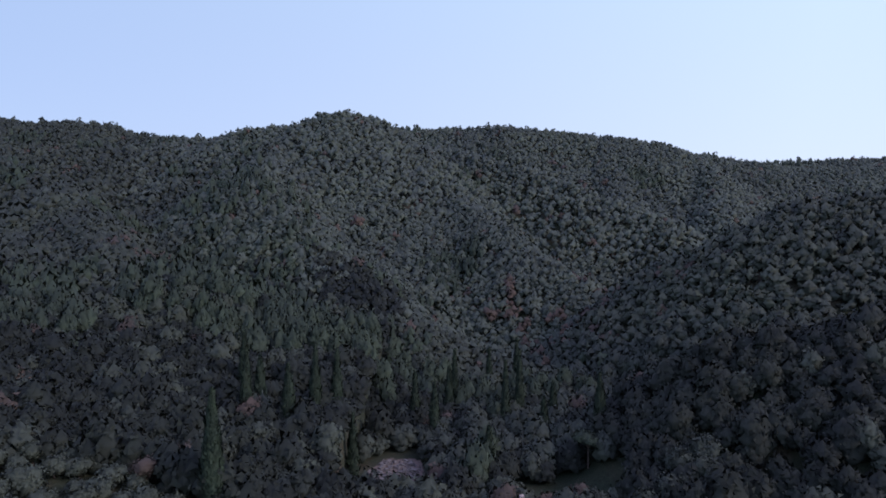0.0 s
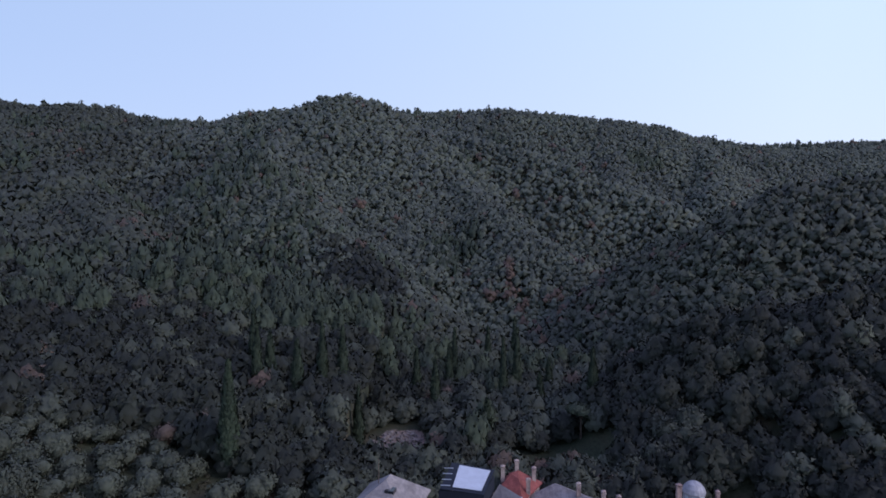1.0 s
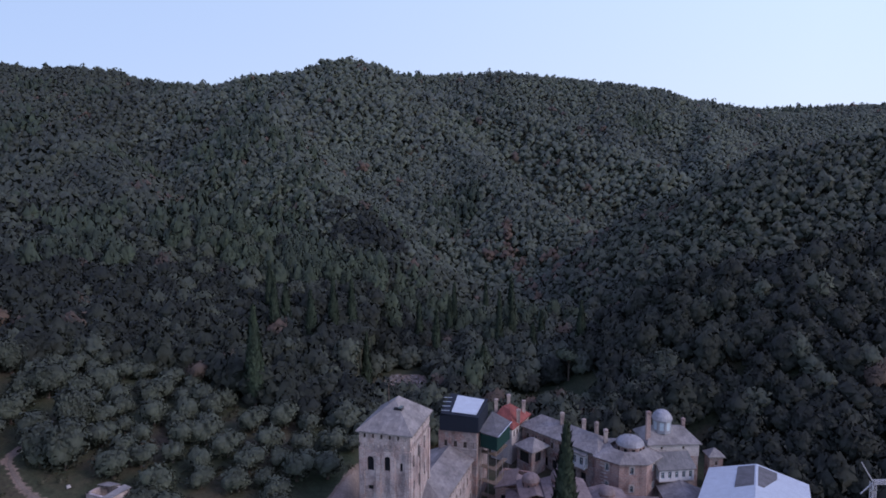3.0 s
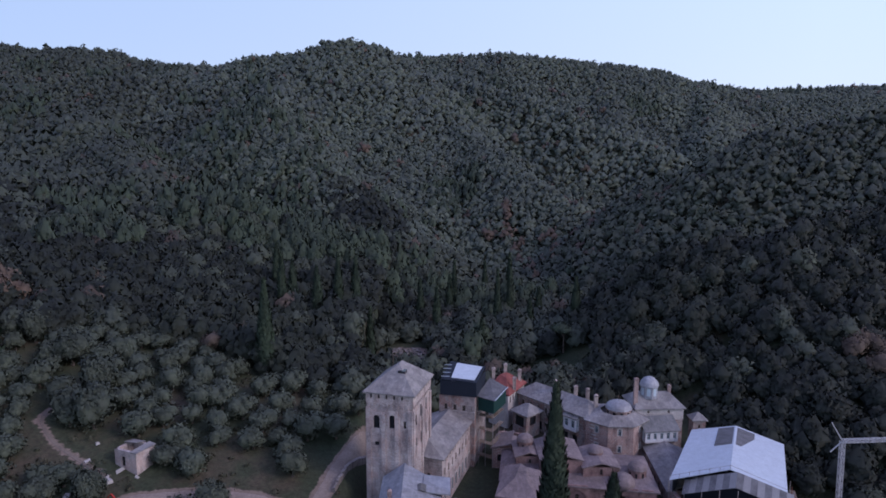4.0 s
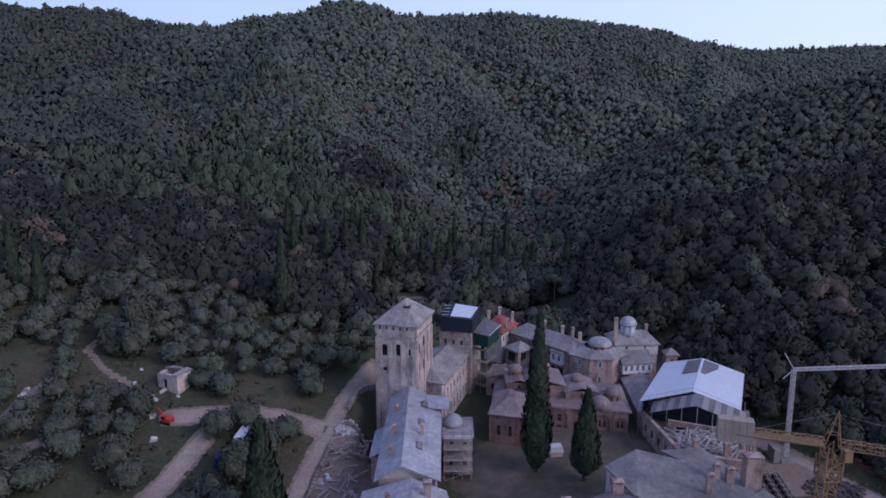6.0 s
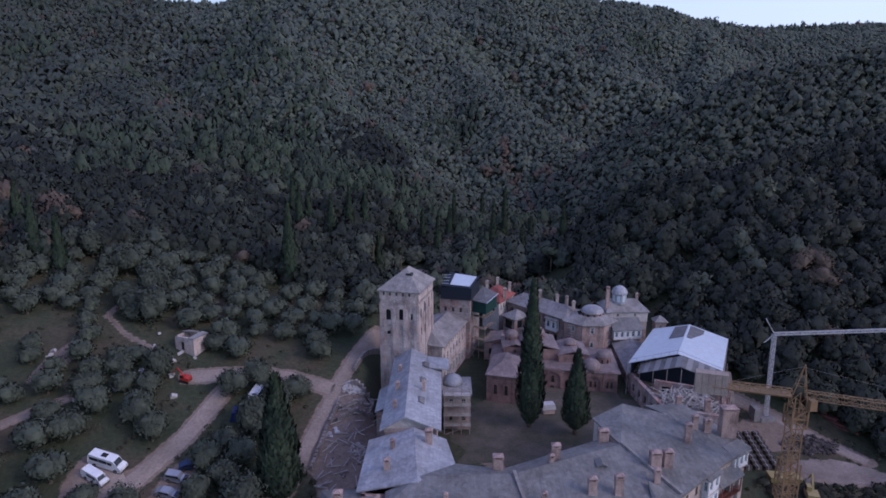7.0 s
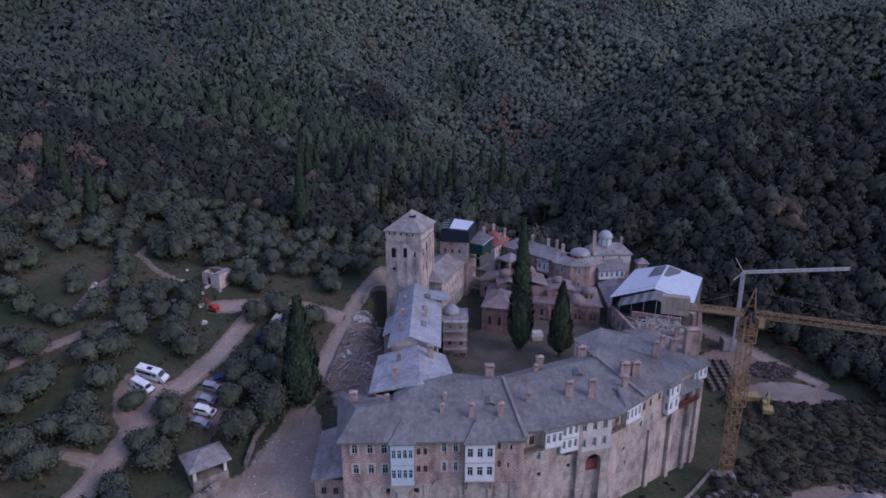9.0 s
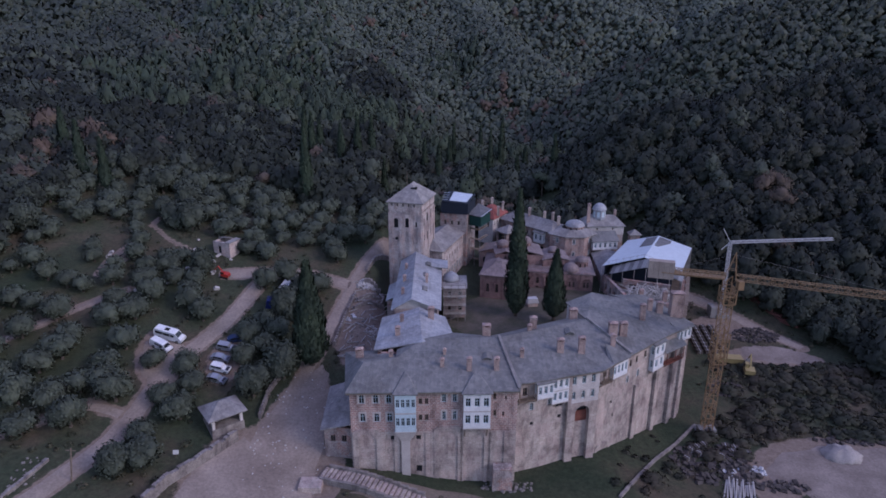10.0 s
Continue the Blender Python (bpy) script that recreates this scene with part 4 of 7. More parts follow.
main_roof = roof(front, [
    [(-16.0, 14.5, Z), (13.4, 15.5, Z), (10.8, 29.6, 11.4), (0, 24.5, 11.1), (-13.6, 20.6, 10.9)],
    [(-16.0, 14.5, Z), (-13.6, 20.6, 10.9), (-18.6, 31.2, 7.3)],
    [(-13.6, 20.6, 10.9), (-8.0, 22.2, 11.0), (-8.2, 26.8, 9.3), (-12.5, 30.0, 8.4), (-18.6, 31.2, 7.3)],
    [(-8.0, 22.2, 11.0), (0, 24.5, 11.1), (-3.4, 28.5, 11.6), (-8.2, 26.8, 10.2)],
    [(0, 24.5, 11.1), (10.8, 29.6, 11.4), (9.5, 33.2, 9.9), (2.2, 34.6, 9.9), (-3.4, 28.5, 11.6)],
], SLATE, 0.26)
roof(front, [
    [(13.4, 15.5, Z), (13.9, 17.9, Z), (18.4, 19.0, Z), (22.6, 20.6, Z), (29.0, 22.5, Z), (35.4, 28.1, Z), (29.2, 38.2, 11.3), (10.8, 29.6, 11.4)],
    [(10.8, 29.6, 11.4), (29.2, 38.2, 11.3), (26.6, 42.5, 9.6), (9.5, 33.2, 9.9)],
], SLATE, 0.26)
roof(front, [
    [(35.4, 28.1, Z), (41.3, 33.2, Z), (46.4, 37.5, Z), (52.7, 42.2, Z), (50.0, 44.5, 9.0), (43.4, 45.4, 10.2), (39.8, 49.0, 11.2), (33.4, 52.4, 11.3), (26.7, 47.6, 10.9), (29.2, 38.2, 11.2)],
    [(52.7, 42.2, Z), (47.0, 58, Z), (38.5, 55.5, 9.4), (39.8, 49.0, 11.2), (43.4, 45.4, 10.2), (50.0, 44.5, 9.0)],
], SLATE, 0.26)
wall(front, (33.2, 52.0), (27.1, 47.7), 4, 10.7, WHITEWASH, thick=0.4)
wall(front, (27.1, 47.7), (29.5, 38.6), 0, 10.7, WHITEWASH, [("white", 1.6 + 1.9 * i, 8.0, 0.8, 1.7) for i in range(4)], 0.4)
wall(front, (28.0, 41.6), (9.5, 32.6), 0, 9.5, STONE, [("plain", 3 + 3.2 * i, 6.5, 0.9, 1.5) for i in range(5)], 0.5)
# raised gable parapets between the roofs
for a, b in (((13.3, 16.0, 8.6), (10.8, 29.9, 11.6)), ((35.8, 28.7, 8.7), (29.2, 38.4, 11.5))):
    bm = bmesh.new(); bar_into(bm, a, b, 0.5); add("parapet", bm, OLD_SLATE, front)
for x, y, z, h, w in ((-14.9, 25.2, 9.2, 1.6, 1.3), (-9.0, 23.4, 10.4, 0.9, 0.7), (0.2, 20.6, 10.0, 1.3, 0.7), (0.6, 23.8, 10.7, 0.8, 0.5), (4.9, 20.0, 9.9, 1.9, 0.9), (9.7, 20.5, 9.9, 1.7, 0.9),
                      (8.6, 31.8, 10.4, 2.2, 1.5), (14.6, 24.6, 10.3, 0.9, 0.7), (22.0, 27.2, 10.0, 1.9, 1.2), (26.0, 27.6, 9.9, 2.2, 1.2), (17.0, 33.0, 11.0, 1.0, 0.8), (17.9, 34.6, 10.9, 2.0, 1.3),
                      (32.6, 30.6, 9.6, 1.6, 0.9), (33.4, 34.0, 10.3, 1.8, 1.6), (35.6, 34.6, 10.2, 1.7, 1.4), (27.0, 41.0, 9.9, 2.0, 1.6), (41.6, 42.0, 10.2, 2.3, 1.1), (44.2, 45.6, 9.9, 2.2, 1.0), (46.2, 45.2, 9.7, 2.0, 1.2)):
    chimney(main_roof, x, y, z, h, w)
chimney(main_roof, 49.6, 45.0, 8.6, 5.4, 2.6, 1.8)
for x, y, z in ((8.2, 23.6, 10.1), (24.8, 33.0, 10.6)):
    dormer(main_roof, x, y, z, 0)

# ---------- ranges leading to the keep ----------
link = house("link_range", "low stone range with broad slate roof and chimneys", -5, 36, 0)
ring_walls(link, [(-11.8, 26.5), (1.2, 26.5), (0.6, 41.6), (-12.0, 41.6)], -3, 9.6, STONE, {1: [("plain", 3 + 3 * i, 6, 0.9, 1.5) for i in range(4)], 3: [("plain", 3 + 3 * i, 5.5, 0.9, 1.5) for i in range(4)]})
lr = roof(link, [[(-12.6, 27.2, 9.9), (-3.5, 27.0, 11.7), (-4.8, 41.9, 12.1), (-12.5, 41.9, 9.7)], [(-3.5, 27.0, 11.7), (2.2, 34.0, 9.95), (0.7, 41.9, 9.9), (-4.8, 41.9, 12.1)]], LEAD)
for x, y, z, h, w in ((-8.4, 31.4, 10.7, 1.5, 0.9), (-8.0, 37.0, 10.9, 1.2, 0.7), (-2.2, 38.8, 11.4, 1.6, 1.2)):
    chimney(lr, x, y, z, h, w)

wing = house("west_wing", "long pale-roofed stone wing running to the keep", -5.4, 60, 0)
ring_walls(wing, [(-10.0, 43.4), (-1.0, 43.4), (-1.0, 73), (-10.0, 73)], -2, 11.1, PALE_STONE, {1: [("plain", 2.5 + 3 * i, 7.7, 0.9, 1.6) for i in range(9)], 3: [("plain", 3 + 4 * i, 6.4, 0.8, 1.4) for i in range(7)]})
bm = bmesh.new()
g = [bm.verts.new(p) for p in ((-10.0, 43.4, 11.1), (-1.0, 43.4, 11.1), (-6.4, 43.4, 13.3), (-10.0, 44.0, 11.1), (-1.0, 44.0, 11.1), (-6.4, 44.0, 13.3))]
for f in ((0, 1, 2), (5, 4, 3), (0, 2, 5, 3), (1, 4, 5, 2)):
    bm.faces.new([g[i] for i in f])
add("gable", bm, WHITEWASH, wing, "pale limewashed gable")
wr = roof(wing, [[(-10.8, 42.7, 11.0), (-6.4, 42.7, 13.6), (-6.9, 73.5, 13.7), (-10.8, 73.5, 11.1)], [(-6.4, 42.7, 13.6), (-0.2, 42.7, 11.1), (-0.3, 71.0, 11.2), (-6.9, 73.5, 13.7)], [(-3.4, 66.0, 12.5), (1.2, 66.0, 11.9), (1.2, 71.5, 12.0), (-3.4, 71.5, 12.6)]], LEAD)
roof(wing, [[(-13.2, 56, 7.4), (-10.1, 56, 9.0), (-10.1, 66, 9.0), (-13.2, 66, 7.4)]], LEAD, name="lean_to_roof")
ring_walls(wing, [(-12.9, 56.2), (-10.1, 56.2), (-10.1, 65.8), (-12.9, 65.8)], 0, 7.4, STONE, thick=0.4)
for x, y, z, h, w in ((-8.6, 48.5, 12.1, 1.1, 0.6), (-8.7, 56, 12.1, 1.2, 0.7), (-3.6, 55, 12.4, 1.6, 0.6), (-8.8, 64, 12.1, 1.1, 0.6)):
    chimney(wr, x, y, z, h, w)
for x, y, z in ((-4.2, 50.5, 12.2), (-4.2, 59, 12.2), (-3.8, 66.5, 12.2)):
    dormer(wr, x, y, z, 0)

# ---------- the keep ----------
keep = house("keep_tower", "tall square pale stone defence tower with slate hip roof", -8.2, 79.6, 0, -14.5, "tower")
hx, hy, top = 4.35, 5.6, 26.4
cs = [(-hx, -hy), (hx, -hy), (hx, hy), (-hx, hy)]
ops = {0: [("void", 1.9, 19.6, 1.25, 2.5), ("void", 4.9, 19.8, 1.25, 2.5), ("void", 7.2, 20.0, 0.45, 1.4), ("void", 1.9, 16.3, 0.9, 0.8), ("void", 4.3, 8.6, 1.1, 2.2)],
       1: [("void", 2.0, 20.0, 0.9, 2.0), ("void", 4.8, 20.6, 1.0, 2.4), ("void", 8.2, 20.6, 1.0, 2.4), ("void", 2.2, 16.0, 0.7, 1.6), ("void", 5.0, 15.5, 0.7, 2.2), ("void", 8.2, 16.0, 0.7, 2.2)],
       3: [("void", 3.0, 20, 1.0, 2.2), ("void", 7.0, 20, 1.0, 2.2)]}
ring_walls(keep, cs, 0, 24.3, PALE_STONE, ops, 0.9, True)
ring_walls(keep, [(c[0] * 1.02, c[1] * 1.02) for c in cs], 24.3, top, PALE_STONE, {i: [("void", 1.0 + 1.45 * k, 25.2, 0.35, 0.8) for k in range(6 if i % 2 == 0 else 7)] for i in range(4)}, 0.7, True)
for i in range(4):
    a, b = Vector(cs[i]), Vector(cs[(i + 1) % 4])
    d = (b - a).normalized(); n = Vector((d.y, -d.x)); length = (b - a).length
    for k in range(int(length / 0.9)):
        c = a + d * (0.5 + k * 0.9)
        m = Matrix(((d.x, -n.x, 0, c.x), (d.y, -n.y, 0, c.y), (0, 0, 1, 0), (0, 0, 0, 1)))
        part("corbel", box(-0.18, 0.18, -0.2, -0.002, 23.7, 24.3, m), PALE_STONE, keep)
    for f in (0.0, 0.36, 0.68, 1.0) if i == 0 else (0.0, 0.5, 1.0):
        c = a + d * (0.45 + f * (length - 0.9))
        m = Matrix(((d.x, -n.x, 0, c.x), (d.y, -n.y, 0, c.y), (0, 0, 1, 0), (0, 0, 0, 1)))
        part("pilaster", box(-0.4, 0.4, -0.22, -0.002, 0, 22.4 if 0 < f < 1 else 23.4, m), PALE_STONE, keep)
for u, z, w, h in ((1.9, 19.6, 1.25, 2.5), (4.9, 19.8, 1.25, 2.5)):
    bm = bmesh.new(); arch_plate(bm, w + 0.9, h + 0.75, w * 0.96, h + 0.02, 0.14, -0.14)
    bm.transform(Matrix.Translation((-hx + u, -hy, z)))
    part("window_arch", bm, PALE_STONE, keep)
e = 0.55
kr = roof(keep, [[(-hx - e, -hy - e, top), (hx + e, -hy - e, top), (0.25, -0.9, 30.4)], [(hx + e, -hy - e, top), (hx + e, hy + e, top), (0.25, 0.9, 30.4), (0.25, -0.9, 30.4)],
                 [(hx + e, hy + e, top), (-hx - e, hy + e, top), (0.25, 0.9, 30.4)], [(-hx - e, hy + e, top), (-hx - e, -hy - e, top), (0.25, -0.9, 30.4), (0.25, 0.9, 30.4)]], OLD_SLATE, 0.25, local=True)
bm = bmesh.new(); bar_into(bm, (-0.9, -0.9, 29.6), (-0.9, -0.9, 33.2), 0.08); part("lightning_rod", bm, WOOD, keep)
bm = box(0.6, 1.9, -2.6, -1.2, 28.6, 29.5); part("roof_hatch", bm, GLASS, keep)

# ---------- hall beside the keep ----------
hall = house("refectory_hall", "stone hall with slate roof and tall arched windows", -1.6, 88.6, -1.4, -19)
hx, hy = 4.6, 9.2
cs = [(-hx, -hy), (hx, -hy), (hx, hy), (-hx, hy)]
ops = {1: [("arch", 1.6 + 2.25 * k, 4.2, 1.0, 2.6) for k in range(8)] + [("plain", 1.6 + 2.25 * k, 9.4, 0.6, 1.5) for k in range(8)] + [("plain", 1.6 + 1.6 * k, 12.1, 0.4, 0.9) for k in range(10)],
       0: [("plain", 2.5, 9, 0.7, 1.2), ("plain", 6.5, 9, 0.7, 1.2)]}
ring_walls(hall, cs, -1, 13.6, PALE_STONE, ops, 0.7, True)
e = 0.5
roof(hall, [[(-hx - e, -hy - e, 13.5), (hx + e, -hy - e, 13.5), (0, -hy + 3.5, 15.8)], [(hx + e, -hy - e, 13.5), (hx + e, hy + e, 13.5), (0, hy + e, 15.8), (0, -hy + 3.5, 15.8)], [(-hx - e, hy + e, 13.5), (-hx - e, -hy - e, 13.5), (0, -hy + 3.5, 15.8), (0, hy + e, 15.8)],
            [(hx + e, hy + e, 13.5), (-hx - e, hy + e, 13.5), (0, hy + e, 15.8)]], OLD_SLATE, 0.24, local=True)

# ---------- the church ----------
def dome_on(parent, x, y, z0, r, drum, rise, mat_wall, mat_dome, sides=12, windows=8, cross=True):
    """A drum with window niches, a cornice and a dome."""
    add("drum", turned_into(bmesh.new(), [(r, z0), (r, z0 + drum), (r * 1.1, z0 + drum), (r * 1.1, z0 + drum + 0.18)], x, y, sides), mat_wall, parent)
    prof = [(r * 1.1, z0 + drum + 0.18)] + [(r * 1.08 * math.cos(a), z0 + drum + 0.2 + rise * math.sin(a)) for a in (0.02, 0.3, 0.6, 0.9, 1.2, 1.45)]
    add("dome", turned_into(bmesh.new(), prof, x, y, sides * 2), mat_dome, parent, smooth=True)
    for k in range(windows):
        a = 2 * math.pi * (k + 0.5) / windows
        m = Matrix.Translation((x, y, z0 + drum * 0.2)) @ Matrix.Rotation(a + math.pi / 2, 4, "Z") @ Matrix.Translation((0, -r * 0.99, 0))
        bm = box(-r * 0.11, r * 0.11, -0.04, 0.1, 0, drum * 0.62); bm.transform(m)
        add("window", bm, GLASS, parent)
    if cross:
        bm = bmesh.new(); t = z0 + drum + rise
        bar_into(bm, (x, y, t), (x, y, t + 1.5), 0.07); bar_into(bm, (x - 0.35, y, t + 1.05), (x + 0.35, y, t + 1.05), 0.07)
        add("cross", bm, WOOD, parent)


church = house("katholikon_church", "red-rendered church with low roofs, blind arches and small domes", 25, 85, 0, category="church")
CH_ROOF = slates("church_lead_roof", (0.17, 0.135, 0.13), (0.25, 0.2, 0.195))
front_ops = [("niche", 2.0, 2.8, 0.8, 2.4), ("niche", 4.4, 2.8, 0.8, 2.4)]
ring_walls(church, [(9.6, 73.6), (16.6, 71.8), (19.4, 82.0), (12.4, 84.0)], 0, 7.6, RED_CHURCH, {0: front_ops, 3: front_ops})
roof(church, [[(9.2, 73.2, 7.6), (16.9, 71.2, 7.6), (15.3, 76.5, 8.9), (13.2, 77.2, 8.9)], [(16.9, 71.2, 7.6), (20.0, 82.2, 7.6), (16.0, 81.5, 8.9), (15.3, 76.5, 8.9)], [(9.2, 73.2, 7.6), (13.2, 77.2, 8.9), (15.0, 83, 8.9), (12.0, 84.4, 7.6)], [(13.2, 77.2, 8.9), (15.3, 76.5, 8.9), (16.0, 81.5, 8.9), (15.0, 83, 8.9)]], CH_ROOF)
# nave and exonarthex
ring_walls(church, [(11.0, 82.0), (39.8, 77.6), (41.5, 91.5), (13.0, 95.0)], 0, 6.0, RED_CHURCH, {0: [("niche", 14.6, 2.6, 0.8, 1.8), ("niche", 14.6, 0.4, 1.0, 1.5), ("niche", 23.2, 2.0, 0.6, 1.6), ("niche", 24.2, 2.0, 0.6, 1.6), ("niche", 27.0, 2.0, 0.6, 1.6), ("niche", 27.9, 2.0, 0.6, 1.6)]})
mC = Matrix.Translation((11.0, 82.0, 0)) @ Matrix.Rotation(math.atan2(-4.4, 28.8), 4, "Z")
for u, w, aw, ah in ((14.6, 5.0, 3.4, 5.4), (23.6, 4.4, 3.4, 5.0), (27.5, 3.2, 2.7, 4.6)):
    bm = bmesh.new(); arch_plate(bm, w, 6.3, aw, ah, 0.35, -0.35); bm.transform(mC @ Matrix.Translation((u, 0, 0)))
    add("blind_arch", bm, RED_CHURCH, church)
roof(church, [[(10.6, 81.6, 6.1), (40.3, 77.0, 6.1), (37.5, 84.6, 7.6), (15.5, 88.4, 7.8)], [(40.3, 77.0, 6.1), (42.0, 92, 6.1), (37.5, 84.6, 7.6)], [(42.0, 92, 6.1), (12.6, 95.6, 6.1), (15.5, 88.4, 7.8), (37.5, 84.6, 7.6)], [(12.6, 95.6, 6.1), (10.6, 81.6, 6.1), (15.5, 88.4, 7.8)]], CH_ROOF)
for x0, x1, y0, y1, z, r in ((19, 27, 83, 92, 9.6, 1.2), (14.5, 20, 86, 93, 8.8, 1.0), (27, 34, 82, 90, 8.6, 1.0)):
    ring_walls(church, [(x0, y0), (x1, y0), (x1, y1), (x0, y1)], 6.0, z, RED_CHURCH, {0: [("niche", (x1 - x0) / 2, 7.0, 0.6, 1.3)]}, 0.4)
    xm = (x0 + x1) / 2
    roof(church, [[(x0 - 0.3, y0 - 0.3, z), (xm, y0 - 0.3, z + r), (xm, y1 + 0.3, z + r), (x0 - 0.3, y1 + 0.3, z)], [(xm, y0 - 0.3, z + r), (x1 + 0.3, y0 - 0.3, z), (x1 + 0.3, y1 + 0.3, z), (xm, y1 + 0.3, z + r)]], CH_ROOF, 0.2)
dome_on(church, 16.8, 90.5, 8.2, 1.6, 2.0, 1.2, RED_CHURCH, CH_ROOF)
dome_on(church, 22.6, 89.5, 9.0, 2.0, 2.2, 1.6, RED_CHURCH, CH_ROOF)
dome_on(church, 37.6, 82.6, 6.2, 1.7, 1.9, 1.2, RED_CHURCH, CH_ROOF, cross=False)
dome_on(church, 30.4, 86.6, 8.2, 1.4, 1.5, 1.1, RED_CHURCH, CH_ROOF, cross=False)
bm = turned_into(bmesh.new(), [(2.3, 5.9), (2.2, 6.9), (1.7, 7.8), (0.9, 8.3), (0.1, 8.5)], 34.2, 80.2, 16)
add("half_dome", bm, CH_ROOF, church, smooth=True)

# ---------- chapels and ranges behind the church ----------
chapel = house("polygonal_chapel", "brick and stone chapel with grey lead dome", 38.6, 103, 0, category="chapel")
oct_pts = [(38.6 + 7.3 * math.cos(math.radians(a)), 103.4 + 6.6 * math.sin(math.radians(a))) for a in range(-158, 202, 45)]
cops = [("arch", 2.6, 8.0, 0.7, 1.5), ("arch", 2.6, 4.2, 0.7, 1.4)]
ring_walls(chapel, oct_pts, 0, 10.4, BRICKY, {i: cops for i in range(8)})
ring = [((38.6 + 7.9 * math.cos(math.radians(a))), 103.4 + 7.2 * math.sin(math.radians(a)), 10.4) for a in range(-158, 202, 45)]
ins = [((38.9 + 3.6 * math.cos(math.radians(a))), 102.6 + 3.4 * math.sin(math.radians(a)), 11.9) for a in range(-158, 202, 45)]
for i in range(8):
    j = (i + 1) % 8; bm = bmesh.new(); slab_into(bm, [ring[i], ring[j], ins[j], ins[i]], 0.2)
    add("roof_slope", bm, OLD_SLATE, chapel)
dome_on(chapel, 39.4, 102.6, 11.0, 2.7, 1.3, 1.6, BRICKY, LEAD, 16, 10)

pyrgos = house("chapel_tower", "whitewashed tower house with slate roof and dome lantern", 48.9, 107, -2.0, 3, "tower")
cs = [(-5.6, -3.8), (5.2, -3.8), (5.2, 4), (-5.6, 4)]
ring_walls(pyrgos, cs, 0, 7.6, STONE, {0: [("plain", 2 + 2.2 * k, 4.4, 0.8, 1.4) for k in range(4)]}, 0.7, True)
ring_walls(pyrgos, cs, 7.6, 11.3, STONE, None, 0.7, True)
ring_walls(pyrgos, [(c[0] * 1.02, c[1] * 1.02) for c in cs], 11.3, 14.2, WHITEWASH, {0: [("plain", 2.9, 12.9, 0.5, 0.6), ("plain", 7.6, 12.9, 0.5, 0.6)]}, 0.6, True)
roof(pyrgos, [[(-6.1, -4.3, 14.1), (5.8, -4.3, 14.1), (3.4, -0.6, 16.4), (-4.2, -0.6, 16.6)], [(5.8, -4.3, 14.1), (5.8, 4.5, 14.1), (3.4, 0.6, 16.4), (3.4, -0.6, 16.4)], [(5.8, 4.5, 14.1), (-6.1, 4.5, 14.1), (-4.2, 0.6, 16.6), (3.4, 0.6, 16.4)], [(-6.1, 4.5, 14.1), (-6.1, -4.3, 14.1), (-4.2, -0.6, 16.6), (-4.2, 0.6, 16.6)], [(-4.2, -0.6, 16.6), (3.4, -0.6, 16.4), (3.4, 0.6, 16.4), (-4.2, 0.6, 16.6)]], OLD_SLATE, 0.24, local=True)
part("lantern_drum", turned_into(bmesh.new(), [(2.0, 15.6), (2.0, 18.2), (2.2, 18.3), (2.2, 18.5)], -1.6, -0.6, 8), LEAD, pyrgos)
for k in range(8):
    a = 2 * math.pi * (k + 0.5) / 8
    m = Matrix.Translation((-1.6, -0.6, 16.3)) @ Matrix.Rotation(a + math.pi / 2, 4, "Z") @ Matrix.Translation((0, -1.84, 0))
    bm = box(-0.4, 0.4, -0.05, 0.06, 0, 1.7); bm.transform(m); part("window", bm, BLUE_WHITE, pyrgos)
part("lantern_dome", turned_into(bmesh.new(), [(2.2, 18.5), (1.9, 19.3), (1.3, 20.0), (0.5, 20.4), (0.05, 20.5)], -1.6, -0.6, 16), LEAD, pyrgos)
chimney(pyrgos, -5.4, -2.6, 15.0, 5.2, 0.9, local=True); chimney(pyrgos, 3.6, 0.5, 16.2, 1.2, 0.7, local=True)
gallery = house("gallery_house", "low slate-roofed gallery house with white windows", 47, 99.5, 0)
oriel(gallery, (44.0, 99.6), (51.5, 100.6), 1.6, 6.2, 8.6, 1, 5, win=(0.7, 1.4), roof_rise=2.2)

ring_walls(gallery, [(44.0, 99.7), (51.5, 100.7), (51.2, 103.0), (43.8, 102.5)], -3, 8.4, STONE, thick=0.5)
east = house("east_link", "dark stone link range with slab roof", 45, 90, 0)
ring_walls(east, [(42.8, 80.2), (46.4, 79.6), (52.6, 97.0), (44.4, 98.6)], -3, 5.0, STONE, {0: [("plain", 1.8, 2.2, 0.8, 1.3)], 3: [("void", 3 + 3 * k, 1.4, 1.0, 1.8) for k in range(5)]}, 0.5)
roof(east, [[(42.4, 79.6, 4.9), (45.0, 79.3, 6.2), (48.6, 98.6, 6.4), (44.0, 99.2, 4.9)], [(45.0, 79.3, 6.2), (46.9, 79.0, 4.9), (53.2, 97.2, 4.9), (48.6, 98.6, 6.4)]], OLD_SLATE)
ruin = house("ruined_court_block", "half-ruined brick block with broken slab roof", 14, 99, 0)
ring_walls(ruin, [(10.4, 95.0), (17.2, 93.6), (19.0, 101.5), (12.6, 103.4)], 0, 6.6, BRICKY, {0: [("void", 1.6, 3.4, 0.9, 1.6), ("arch", 4.6, 3.2, 0.9, 1.8)], 1: [("arch", 2, 3.4, 0.8, 1.7), ("arch", 5, 3.4, 0.8, 1.7)]}, 0.5)
